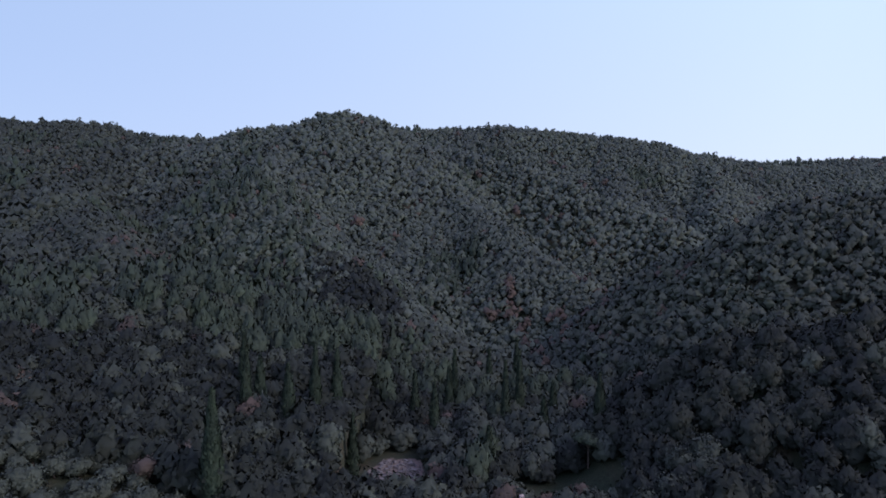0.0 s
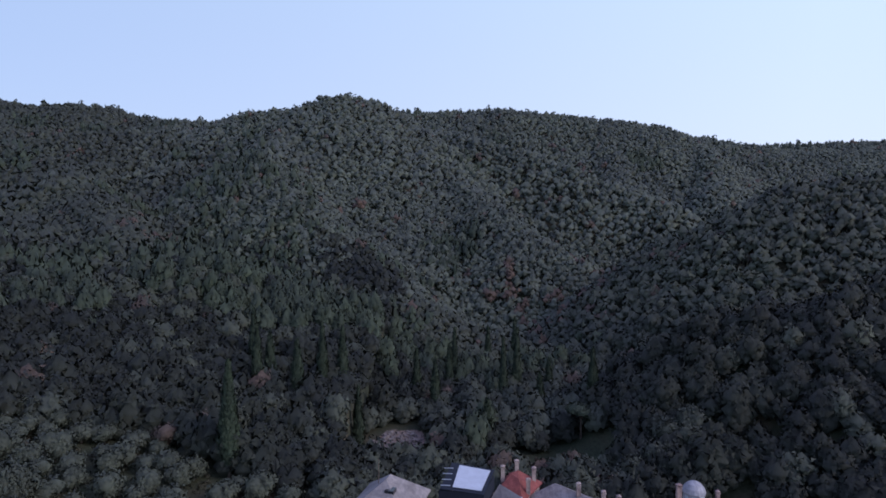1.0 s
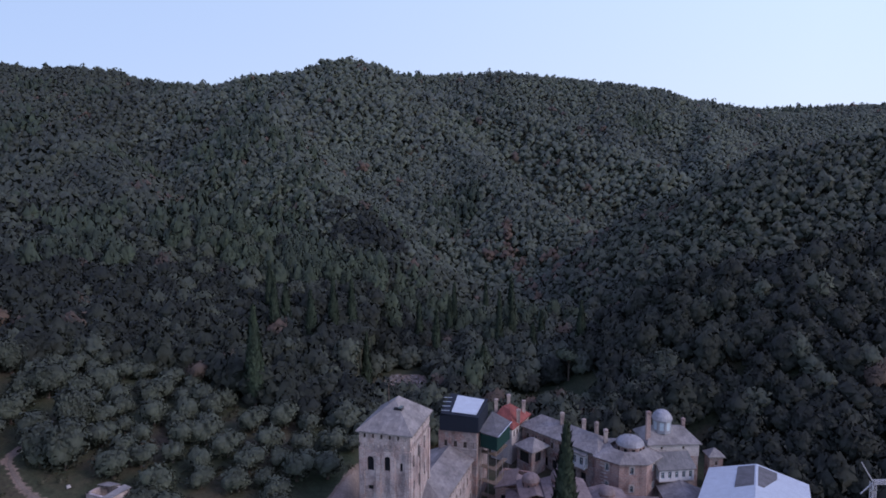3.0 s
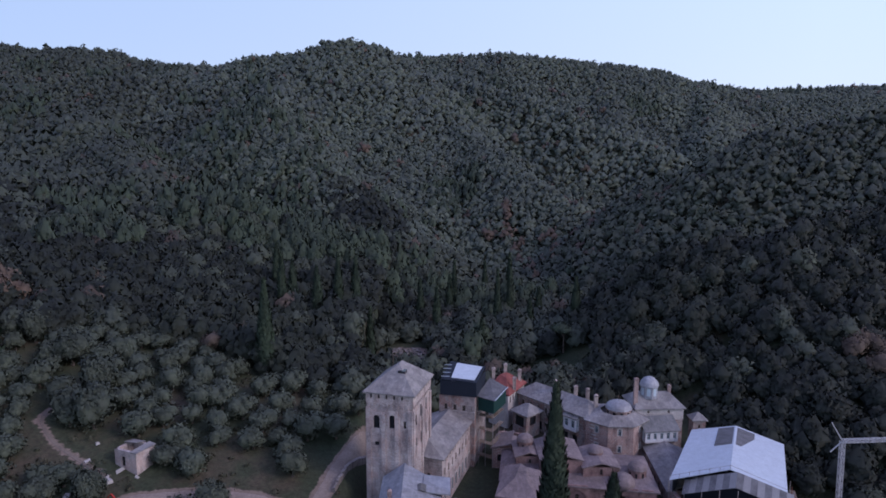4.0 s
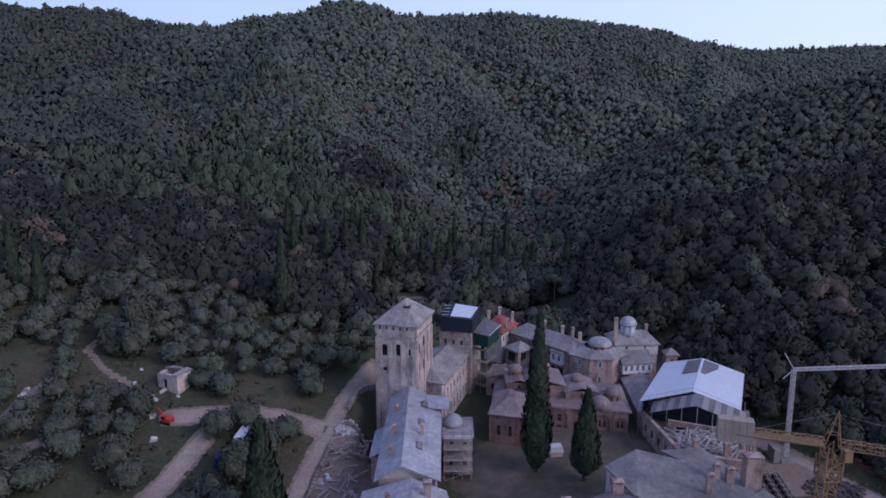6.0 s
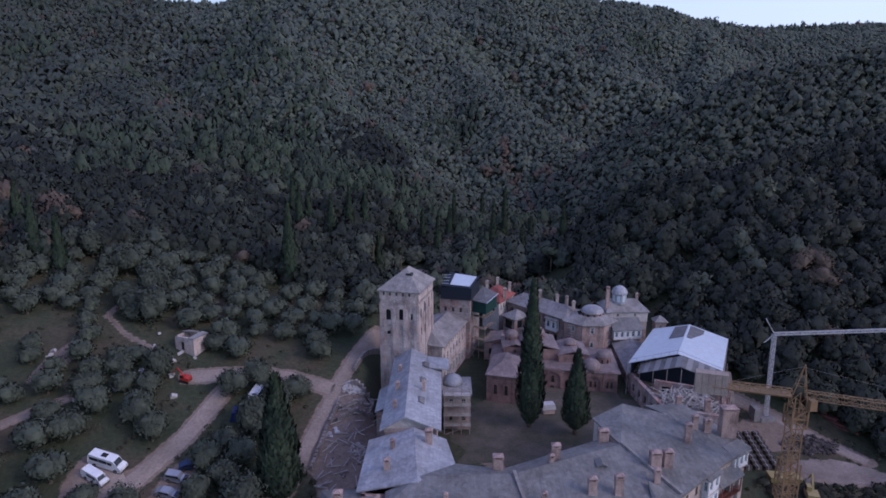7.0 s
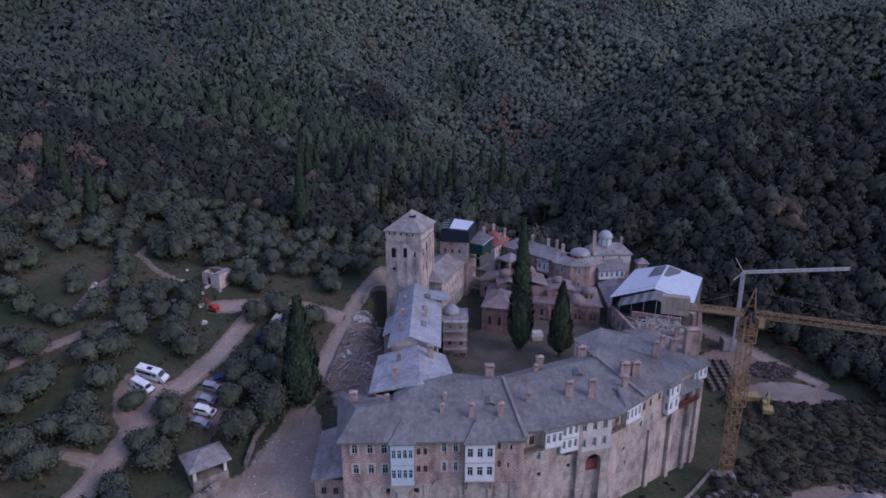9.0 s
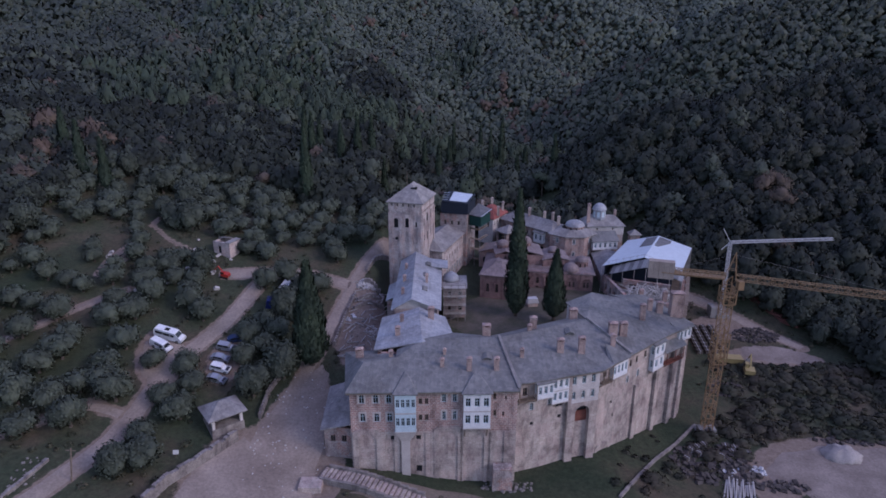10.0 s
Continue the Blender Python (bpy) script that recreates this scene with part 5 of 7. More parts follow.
roof(ruin, [[(10.0, 94.6, 6.6), (14.2, 93.6, 7.9), (15.8, 100.4, 8.0), (11.8, 101.6, 6.6)], [(14.2, 93.6, 7.9), (17.7, 93.0, 6.6), (18.6, 97.6, 6.6), (15.0, 98.4, 7.9)]], CH_ROOF)
porch = house("slab_roofed_porch", "old porch with slab roof and dark open front", 21, 110, 0)
ring_walls(porch, [(16.6, 111.2), (19.4, 107.4), (23.0, 110.6), (20.2, 114.6)], 0, 8.4, STONE, {0: [("void", 2.3, 5.0, 3.0, 2.6)], 1: [("void", 2.3, 5.4, 2.2, 2.2)]}, 0.5)
roof(porch, [[(15.8, 111.2, 8.4), (19.4, 106.4, 8.4), (20.4, 110.8, 10.2)], [(19.4, 106.4, 8.4), (24.0, 110.6, 8.4), (20.4, 110.8, 10.2)], [(24.0, 110.6, 8.4), (20.2, 115.6, 8.4), (20.4, 110.8, 10.2)], [(20.2, 115.6, 8.4), (15.8, 111.2, 8.4), (20.4, 110.8, 10.2)]], OLD_SLATE)
turret = house("small_turret", "small slab-capped turret behind the canopy", 58, 104, 0)
ring_walls(turret, [(56.6, 103), (59.4, 103), (59.4, 105.6), (56.6, 105.6)], -2, 9.4, STONE, {0: [("plain", 1.4, 7.4, 0.5, 0.8)]}, 0.4)
roof(turret, [[(56.2, 102.6, 9.4), (59.8, 102.6, 9.4), (58, 104.3, 10.8)], [(59.8, 102.6, 9.4), (59.8, 106, 9.4), (58, 104.3, 10.8)], [(59.8, 106, 9.4), (56.2, 106, 9.4), (58, 104.3, 10.8)], [(56.2, 106, 9.4), (56.2, 102.6, 9.4), (58, 104.3, 10.8)]], OLD_SLATE)

north = house("north_range", "old stone range with slab roof, arcade and chimneys", 26, 110, 0)
N0, N1 = Vector((18.5, 117.5)), Vector((32.4, 101.5))
dn = (N1 - N0).normalized(); nn = Vector((-dn.y, dn.x))
ln = (N1 - N0).length
nops = [("void", 2.0 + 2.6 * k, 3.0, 1.4, 2.2) for k in range(7)] + [("plain", 1.8 + 2.4 * k, 7.6, 0.7, 1.4) for k in range(8)]
wall(north, N0, N1, 0, 10.6, STONE, nops)
Q = [N0 - nn * 8.0 * -1, N1 + nn * 8.0]
wall(north, Q[1], Q[0], 0, 10.6, STONE); wall(north, Q[0], N0, 0, 10.6, STONE); wall(north, N1, Q[1], 0, 10.6, STONE)


def np3(u, v, z):
    p = N0 + dn * u + nn * v
    return (p.x, p.y, z)


nr = roof(north, [[np3(-0.6, -0.7, 10.5), np3(ln + 0.6, -0.7, 10.5), np3(ln - 3, 4, 12.8), np3(2.5, 4, 12.8)], [np3(ln + 0.6, 8.6, 10.5), np3(-0.6, 8.6, 10.5), np3(2.5, 4, 12.8), np3(ln - 3, 4, 12.8)], [np3(-0.6, 8.6, 10.5), np3(-0.6, -0.7, 10.5), np3(2.5, 4, 12.8)], [np3(ln + 0.6, -0.7, 10.5), np3(ln + 0.6, 8.6, 10.5), np3(ln - 3, 4, 12.8)]], OLD_SLATE)
for u, v, z, h in ((9.0, 3.5, 12.4, 2.2), (13.5, 5.5, 11.9, 2.0), (17.5, 4.6, 12.0, 2.6), (20.3, 4.0, 11.7, 2.3)):
    x, y, _ = np3(u, v, 0); chimney(nr, x, y, z, h, 0.8, mat=PLASTER_STONE)
a, b = N0 + dn * 15.2, N0 + dn * 18.8
oriel(north, (a.x, a.y), (b.x, b.y), 1.3, 6.6, 9.6, 1, 2, win=(0.9, 1.7), roof_rise=1.0)

NET = plain("dark_green_scaffold_net", (0.012, 0.045, 0.04), 0.8)
SHEET = plain("white_plastic_sheeting", (0.52, 0.58, 0.65), 0.5)
# nets of the wrapped house, and the added dark sheets inside the canopy
NAVY = plain("dark_blue_net_and_shade", (0.018, 0.024, 0.038), 0.8)
GREY_SHEET = patchy("weathered_grey_sheet", (0.1, 0.1, 0.105), (0.17, 0.17, 0.18), 0.6, 4.0)
STEEL = plain("scaffold_steel", (0.36, 0.33, 0.32), 0.5, 0.2)

# netted house under repair
sheet_house = house("netted_house", "stone house wrapped in dark nets under a white sheet roof", 4, 102, 0)
ring_walls(sheet_house, [(-1.0, 97.4), (6.6, 95.2), (9.4, 104.0), (1.6, 106.2)], 0, 17.6, STONE, {0: [("plain", 1.5 + 2.0 * k, 14.2, 0.7, 1.3) for k in range(4)], 1: [("plain", 2 + 2.6 * k, 13.8, 0.8, 1.4) for k in range(3)]})
roof(sheet_house, [[(-0.6, 96.6, 21.2), (6.9, 95.0, 20.8), (9.4, 103.6, 21.6), (1.6, 105.6, 22.2)]], NAVY, 0.15)
roof(sheet_house, [[(1.6, 96.9, 21.36), (6.5, 95.9, 21.1), (8.6, 102.9, 21.75), (3.0, 104.4, 22.2)]], SHEET, 0.08, "white plastic sheet", name="sheet")
for p, q in (((-0.8, 96.8), (6.9, 95.0)), ((6.9, 95.0), (9.4, 103.6)), ((1.6, 105.6), (-0.8, 96.8))):
    wall(sheet_house, p, q, 17.6, 20.8, NAVY, thick=0.08, name="net")
for k in range(4):
    bm = bmesh.new(); bar_into(bm, (-0.5 + 0.6 * k * 0.35, 97.0 + k * 2, 21.6 + k * 0.2), (1.2 + 0.2 * k, 96.6 + k * 2, 21.7 + k * 0.2), 0.1); add("batten", bm, SHEET, sheet_house)

green_house = house("green_netted_porch", "scaffolded porch wrapped in dark green netting", 10, 98, 0)
G = [(7.4, 96.6), (10.6, 94.4), (13.8, 100.6), (10.4, 103.4)]
for i in range(3):
    wall(green_house, G[i], G[(i + 1) % 4], 14.2, 17.0, NET, thick=0.08, name="net")
roof(green_house, [[(7.0, 96.8, 17.3), (10.7, 94.0, 17.2), (14.1, 100.6, 17.8), (10.4, 103.8, 18.9)]], GREY_SHEET, 0.1)
bm = bmesh.new(); bar_into(bm, (10.8, 93.95, 17.32), (14.15, 100.5, 17.9), 0.14); add("edge_strip", bm, SHEET, green_house)
for i, p in enumerate([(7.6, 96.8), (9.0, 95.8), (10.5, 94.7), (12, 97.5), (13.5, 100.4)]):
    bm = bmesh.new(); bar_into(bm, (*p, 0), (*p, 17), 0.09); add("scaffold_pole", bm, STEEL, green_house)
for z in (4, 7, 10, 13):
    bm = bmesh.new(); slab_into(bm, [(7.5, 96.9, z), (10.4, 94.8, z), (13.3, 100.3, z), (12.4, 100.8, z), (10.2, 96.5, z), (8, 98, z)], 0.1); add("deck", bm, WOOD, green_house)

red_house = house("red_tiled_house", "white plastered house with bright red tiled roof", 15, 121, 0)
R_ = [(11.2, 116.5), (15.6, 113.2), (20.6, 121.8), (14.6, 126)]
ring_walls(red_house, R_, 0, 11.4, WHITEWASH, {0: [("plain", 1.2, 8.4, 0.8, 1.6), ("plain", 3.6, 8.4, 0.8, 1.6)], 1: [("plain", 1.4 + 1.7 * k, 8.8, 0.7, 1.5) for k in range(5)]})
rr = roof(red_house, [[(10.6, 116.3, 11.4), (15.8, 112.4, 11.4), (15.6, 117.6, 14.0), (14.2, 119.8, 14.2)], [(15.8, 112.4, 11.4), (21.3, 122.0, 11.4), (16.0, 121.6, 14.2), (15.6, 117.6, 14.0)], [(21.3, 122, 11.4), (14.4, 126.8, 11.4), (14.2, 119.8, 14.2), (16.0, 121.6, 14.2)], [(14.4, 126.8, 11.4), (10.6, 116.3, 11.4), (14.2, 119.8, 14.2)], [(14.2, 119.8, 14.2), (15.6, 117.6, 14.0), (16.0, 121.6, 14.2)]], RED_TILE)
for x, y, z, h in ((12.6, 120.5, 12.9, 2.2), (15.8, 122.6, 13.6, 1.9), (19.3, 121.2, 12.2, 2.3), (17.4, 116.0, 12.2, 2.0)):
    chimney(rr, x, y, z, h, 0.8, mat=PLASTER_STONE)

# ---------- building site with the white canopy ----------
site = house("ruined_east_range", "ruined stone range under repair with scaffold poles", 52, 72, -2)
wall(site, (44.5, 60.5), (55.5, 57.0), -6, 6.2, STONE, [("void", 2 + 2.4 * k, 2.5, 1.0, 1.8) for k in range(4)], 0.8)
wall(site, (55.5, 57.0), (64.5, 78.0), -10, 4.6, BRICKY, [("void", 2 + 3.0 * k, 0.8, 1.0, 2.0) for k in range(7)], 0.8)
wall(site, (42.5, 78.5), (44.5, 60.5), -2, 6.0, STONE, [("void", 3 + 3.0 * k, 2.5, 1.0, 1.8) for k in range(5)], 0.8)
wall(site, (46.0, 71.8), (56.6, 67.5), 2, 7.0, STONE, [("void", 2.5, 3.5, 1.6, 2.4), ("void", 7, 3.5, 1.6, 2.4)], 0.7)
bm = bmesh.new(); slab_into(bm, [(44.6, 61.5, 4.6), (55.6, 58.0, 4.6), (64.0, 78.0, 4.2), (47, 84, 4.2), (42.6, 78.0, 4.6)], 0.3); add("floor", bm, WOOD, site)
for x, y, z, h in ((52.5, 59.6, 5.6, 2.6), (47.4, 61.2, 5.6, 2.4)):
    chimney(site, x, y, z, h, 1.0)
rng = random.Random(3)
for k in range(11):
    t = k / 10
    x, y = 55.9 + 8.2 * t, 56.6 + 20.4 * t
    bm = bmesh.new(); bar_into(bm, (x, y, -8), (x, y, 8.6), 0.1); add("scaffold_pole", bm, RED_WOOD if k % 2 else STEEL, site)
for z in (-2, 1, 4, 6.5):
    bm = bmesh.new(); slab_into(bm, [(55.7, 56.4, z), (56.8, 56.0, z), (65.3, 77.4, z), (64.4, 77.8, z)], 0.09); add("deck", bm, WOOD, site)

canopy = house("white_site_canopy", "large white sheet canopy roof on scaffold posts", 56, 83, 4)
FL, FR, BL, BR, RF, RB = (41.8, 77.2, 8.7), (60.6, 71.6, 9.0), (54.4, 98.4, 9.1), (70.4, 90.8, 9.3), (52.0, 75.2, 11.8), (62.2, 94.8, 11.6)
roof(canopy, [[FL, RF, RB, BL], [RF, FR, BR, RB]], SHEET, 0.12, "bright white plastic sheet roof")


def on_roof(a, b, c, d, u, v, lift=0.03):
    p = Vector(a) * (1 - u) * (1 - v) + Vector(b) * u * (1 - v) + Vector(c) * u * v + Vector(d) * (1 - u) * v
    return (p.x, p.y, p.z + lift)


for quad4, us in (((FL, RF, RB, BL), (0.62, 0.97)), ((RF, FR, BR, RB), (0.04, 0.4))):
    roof(canopy, [[on_roof(*quad4, us[0], 0.55), on_roof(*quad4, us[1], 0.55), on_roof(*quad4, us[1], 0.97), on_roof(*quad4, us[0], 0.97)]], GREY_SHEET, 0.02, "grey translucent roof panel", name="panel")
STRIPE = plain("dull_pale_sheet", (0.24, 0.24, 0.245), 0.6)
for side, (a, b) in enumerate((((43.4, 75.0, 8.3), (51.4, 71.6, 11.4)), ((51.4, 71.6, 11.4), (59.8, 68.2, 8.9)))):
    for k in range(8):
        p, q = Vector(a).lerp(Vector(b), k / 8), Vector(a).lerp(Vector(b), (k + 1) / 8)
        dx, dy = 1.5, 2.7
        roof(canopy, [[(p.x - dx * 0.2, p.y - dy * 0.2, p.z - 0.9), (q.x - dx * 0.2, q.y - dy * 0.2, q.z - 0.9), (q.x + dx, q.y + dy, q.z + 0.35), (p.x + dx, p.y + dy, p.z + 0.35)]], STRIPE if k % 2 else GREY_SHEET, 0.05, name="fringe_panel")
for k in range(8):
    for (a, b) in ((FL, BL), (FR, BR)):
        p = Vector(a).lerp(Vector(b), k / 7)
        bm = bmesh.new(); bar_into(bm, (p.x, p.y, -8 if a is FR else 0), (p.x, p.y, p.z), 0.12); add("post", bm, STEEL, canopy)
for k in range(7):
    p = Vector((43.8, 75.0, 8)).lerp(Vector((58.4, 65.2, 9)), k / 6)
    bm = bmesh.new(); bar_into(bm, (p.x, p.y, 3), (p.x, p.y, p.z + (1.9 - 1.9 * abs(k - 3) / 3)), 0.11); add("post", bm, STEEL, canopy)
    q = Vector(FL).lerp(Vector(RF), k / 6) if k < 7 else None
    bm = bmesh.new(); bar_into(bm, (q.x, q.y, q.z), (q.x, q.y, q.z + 0.9), 0.05); add("guard_post", bm, STEEL, canopy)
for a, b in ((FL, RF), (RF, FR)):
    bm = bmesh.new(); bar_into(bm, (a[0], a[1], a[2] + 0.8), (b[0], b[1], b[2] + 0.8), 0.05); add("guard_rail", bm, STEEL, canopy)
# added dark sheets that stand in for the shade inside the canopy
wall(canopy, (44.8, 77.6), (57.6, 69.4), 1.0, 9.2, NAVY, thick=0.08, name="interior_shade")
wall(canopy, (55.0, 97.0), (42.6, 77.6), 2.0, 8.6, NAVY, thick=0.08, name="interior_shade")
roof(canopy, [[(46, 77, 9.0), (56, 71, 9.2), (60, 79, 9.4), (50, 85, 9.2)]], NAVY, 0.1, name="interior_shade_top")

PALE_WOOD = patchy("stripped_pale_timber", (0.3, 0.28, 0.26), (0.44, 0.42, 0.4), 1.0, 8.0)
rng = random.Random(11)
bm = bmesh.new()
for k in range(170):
    x, y = 45.6 + rng.random() * 10.0, 60.4 + rng.random() * 8.5
    a, l_ = rng.random() * math.pi, 0.8 + rng.random() * 1.6
    z = 5.0 + rng.random() * 1.6
    bar_into(bm, (x - math.cos(a) * l_, y - math.sin(a) * l_, z - 0.4 * rng.random()), (x + math.cos(a) * l_, y + math.sin(a) * l_, z + 0.9 * rng.random()), 0.15)
tagged(part("timber_pile", bm, PALE_WOOD), "heap of stripped pale roof timbers on the ruin", "timber", kind="stuff")


# ---------- cranes ----------
def lattice(parent, a, b, w, mat, bays, name, bar=0.12):
    """A square lattice boom or mast from a to b."""
    a, b = Vector(a), Vector(b)
    q = (b - a).to_track_quat("Z", "Y").to_matrix()
    ex, ey = q @ Vector((1, 0, 0)), q @ Vector((0, 1, 0))
    c = [(ex * sx + ey * sy) * w / 2 for sx, sy in ((-1, -1), (1, -1), (1, 1), (-1, 1))]
    bm = bmesh.new()
    for o in c:
        bar_into(bm, a + o, b + o, bar)
    for k in range(bays):
        p, n_ = a.lerp(b, k / bays), a.lerp(b, (k + 1) / bays)
        for i in range(4):
            j = (i + 1) % 4
            bar_into(bm, p + c[i], p + c[j], bar * 0.7)
            bar_into(bm, p + c[i if k % 2 else j], n_ + c[j if k % 2 else i], bar * 0.7)
    return add(name, bm, mat, parent)


YELLOW = plain("faded_crane_yellow", (0.27, 0.175, 0.095), 0.55)
CRANE_WHITE = plain("pale_grey_crane_paint", (0.5, 0.5, 0.52), 0.5)
CONCRETE = patchy("concrete", (0.17, 0.162, 0.157), (0.28, 0.27, 0.262), 0.6, 5.0)
yc = house("yellow_tower_crane", "tall yellow lattice tower crane on concrete base", 55.6, 36, -14, category="crane")
lattice(yc, (55.6, 36, -13.4), (55.6, 36, 21.2), 1.8, YELLOW, 19, "mast", 0.14)
lattice(yc, (55.6, 36, 3.0), (55.6, 36, 9.8), 2.5, YELLOW, 4, "climbing_cage", 0.16)
lattice(yc, (55.6, 36, 16.0), (55.6, 36, 19.2), 2.4, YELLOW, 2, "slewing_frame", 0.2)
jd = Vector((0.955, -0.297, 0)).normalized()
o = Vector((55.6, 36, 21.4))
lattice(yc, o + jd * 1.0, o + jd * 44 + Vector((0, 0, -1.0)), 1.1, YELLOW, 34, "jib", 0.1)
lattice(yc, o - jd * 1.0, o - jd * 13.0, 1.1, YELLOW, 8, "counter_jib", 0.12)
bm = bmesh.new(); slab_into(bm, [o - jd * 12.6 + Vector((0.3, 0.9, -0.2)), o - jd * 12.6 + Vector((-0.3, -0.9, -0.2)), o - jd * 1 + Vector((-0.3, -0.9, -0.2)), o - jd * 1 + Vector((0.3, 0.9, -0.2))], 0.12); add("walkway", bm, YELLOW, yc)
PLY = patchy("weathered_plywood_casing", (0.26, 0.21, 0.18), (0.36, 0.3, 0.26), 0.6, 5.0)
for k in range(5):
    c = o - jd * (14.6 - 0.98 * k)
    m = Matrix(((jd.x, -jd.y, 0, c.x), (jd.y, jd.x, 0, c.y), (0, 0, 1, c.z), (0, 0, 0, 1)))
    add("counterweight", box(-0.47, 0.47, -0.85, 0.85, -1.6, 1.9, m), PLY, yc, "pale cased counterweight block")
tip = o + Vector((0, 0, 5.0)) + jd * 0.4
for sx in (-1, 1):
    for sy in (-1, 1):
        bm = bmesh.new(); bar_into(bm, o + jd * (0.95 * sx) + Vector((-jd.y, jd.x, 0)) * (0.7 * sy), tip, 0.09); add("tower_head", bm, YELLOW, yc)
for z in (0.3, 0.6):
    bm = bmesh.new(); e = [o + (tip - o) * z + (jd * sx * 0.95 + Vector((-jd.y, jd.x, 0)) * 0.7 * sy) * (1 - z) for sx, sy in ((-1, -1), (1, -1), (1, 1), (-1, 1))]
    for a_, b_ in zip(e, e[1:] + e[:1]):
        bar_into(bm, a_, b_, 0.06)
    add("head_brace", bm, YELLOW, yc)
for p, q in ((o + Vector((0, 0, 4.5)), o + jd * 26 + Vector((0, 0, 0.3))), (o + Vector((0, 0, 4.5)), o - jd * 11.5)):
    bm = bmesh.new(); bar_into(bm, p, q, 0.022); add("tie_bar", bm, STEEL, yc)
add("cab", box(56.7, 57.8, 34.4, 35.5, 19.2, 20.9, None, 0.05), YELLOW, yc, "small glazed crane cab")
add("base", box(53.4, 57.8, 33.8, 38.2, -16.5, -13.3, None, 0.2), CONCRETE, yc, "concrete ballast base")
bm = box(53.9, 54.9, 35, 37, -13.3, -12.4); add("ballast", bm, CONCRETE, yc); add("ballast", box(56.4, 57.4, 35, 37, -13.3, -12.4), CONCRETE, yc)

wc = house("white_tower_crane", "pale folding tower crane with long thin jib", 78.2, 84, -9, category="crane")
lattice(wc, (78.2, 84, -7.5), (77.8, 84, 13.2), 0.7, CRANE_WHITE, 24, "mast", 0.1)
lattice(wc, (77.8, 84, 13.2), (105.4, 84.2, 14.2), 0.6, CRANE_WHITE, 30, "jib", 0.1)
bm = bmesh.new(); bar_into(bm, (77.8, 84, 13.2), (75.4, 84, 17.0), 0.16); bar_into(bm, (77.8, 84, 13.2), (75.6, 84, 11.0), 0.16)
add("strut", bm, CRANE_WHITE, wc)
add("slewing_base", box(76.4, 80.0, 82.4, 85.6, -8.8, -7.8, None, 0.1), CONCRETE, wc)
for k in range(3):
    add("counterweight", box(74.7, 76.2, 82.5 + k * 1.02, 83.46 + k * 1.02, -8.6, -5.4, None, 0.06), CONCRETE, wc)
for sx, sy in ((-2.6, -2.4), (2.6, -2.4), (2.6, 2.4), (-2.6, 2.4)):
    bm = bmesh.new(); bar_into(bm, (78.2, 84, -7.8), (78.2 + sx, 84 + sy, -10.5), 0.3); add("outrigger", bm, CRANE_WHITE, wc)

# ---------- scaffold tower and small domed shelter in the court ----------
sc = house("scaffold_tower", "steel scaffold with decks against a small court house", 2.9, 61, 0.5, category="scaffold")
for ix in range(4):
    for iy in range(2):
        x, y = 0.3 + ix * 1.7, 60.0 + iy * 1.3
        bm = bmesh.new(); bar_into(bm, (x, y, 0.3), (x, y, 10.0), 0.12); add("standard", bm, STEEL, sc)
for z in (2.4, 4.6, 6.8, 9.0):
    bm = bmesh.new(); slab_into(bm, [(0.1, 59.9, z), (5.6, 59.9, z), (5.6, 61.4, z), (0.1, 61.4, z)], 0.08); add("deck", bm, PALE_WOOD, sc)
    bm = bmesh.new(); bar_into(bm, (0.3, 60, z + 0.9), (5.4, 60, z + 0.9), 0.1); add("rail", bm, STEEL, sc)
    bm = bmesh.new(); bar_into(bm, (0.3, 60, z - 2.0), (5.4, 60, z), 0.1); add("brace", bm, STEEL, sc)
    bm = bmesh.new(); bar_into(bm, (5.5, 61.3, z - 2.0), (5.5, 60, z), 0.1); add("brace", bm, STEEL, sc)
court_house = house("court_house", "small stone court house with grey dome behind scaffold", 2.8, 65, 0, category="building")
ring_walls(court_house, [(0.2, 61.8), (5.6, 61.8), (5.6, 69.0), (0.2, 69.0)], 0, 8.6, PALE_STONE, {0: [("arch", 1.5, 5.6, 0.9, 1.8), ("arch", 4.0, 5.6, 0.9, 1.8), ("plain", 1.5, 2.6, 0.8, 1.4), ("plain", 4.0, 2.6, 0.8, 1.4)], 1: [("arch", 2.0, 5.6, 0.8, 1.8), ("arch", 5.0, 5.6, 0.8, 1.8)]}, 0.4)
roof(court_house, [[(-0.1, 61.5, 8.6), (5.9, 61.5, 8.6), (5.9, 69.3, 8.8), (-0.1, 69.3, 8.8)]], OLD_SLATE)
add("dome", turned_into(bmesh.new(), [(2.1, 8.7), (2.0, 9.4), (1.5, 10.2), (0.7, 10.7), (0.1, 10.9)], 2.0, 66.4, 16), LEAD, court_house, smooth=True)
fountain = house("covered_fountain", "fountain under a pale plastic sheet between cypresses", 22.6, 68.8, 0.7, 10, "fountain")
part("sheet", box(-1.5, 1.5, -1.1, 1.1, 1.2, 2.3, None, 0.25), CRANE_WHITE, fountain)
part("basin", box(-1.3, 1.3, -0.9, 0.9, -0.3, 1.2), PALE_STONE, fountain)

# ---------- roads ----------
ROAD = patchy("pale_gravel", (0.19, 0.153, 0.127), (0.32, 0.267, 0.224), 0.12, 2.2, depth=0.06)


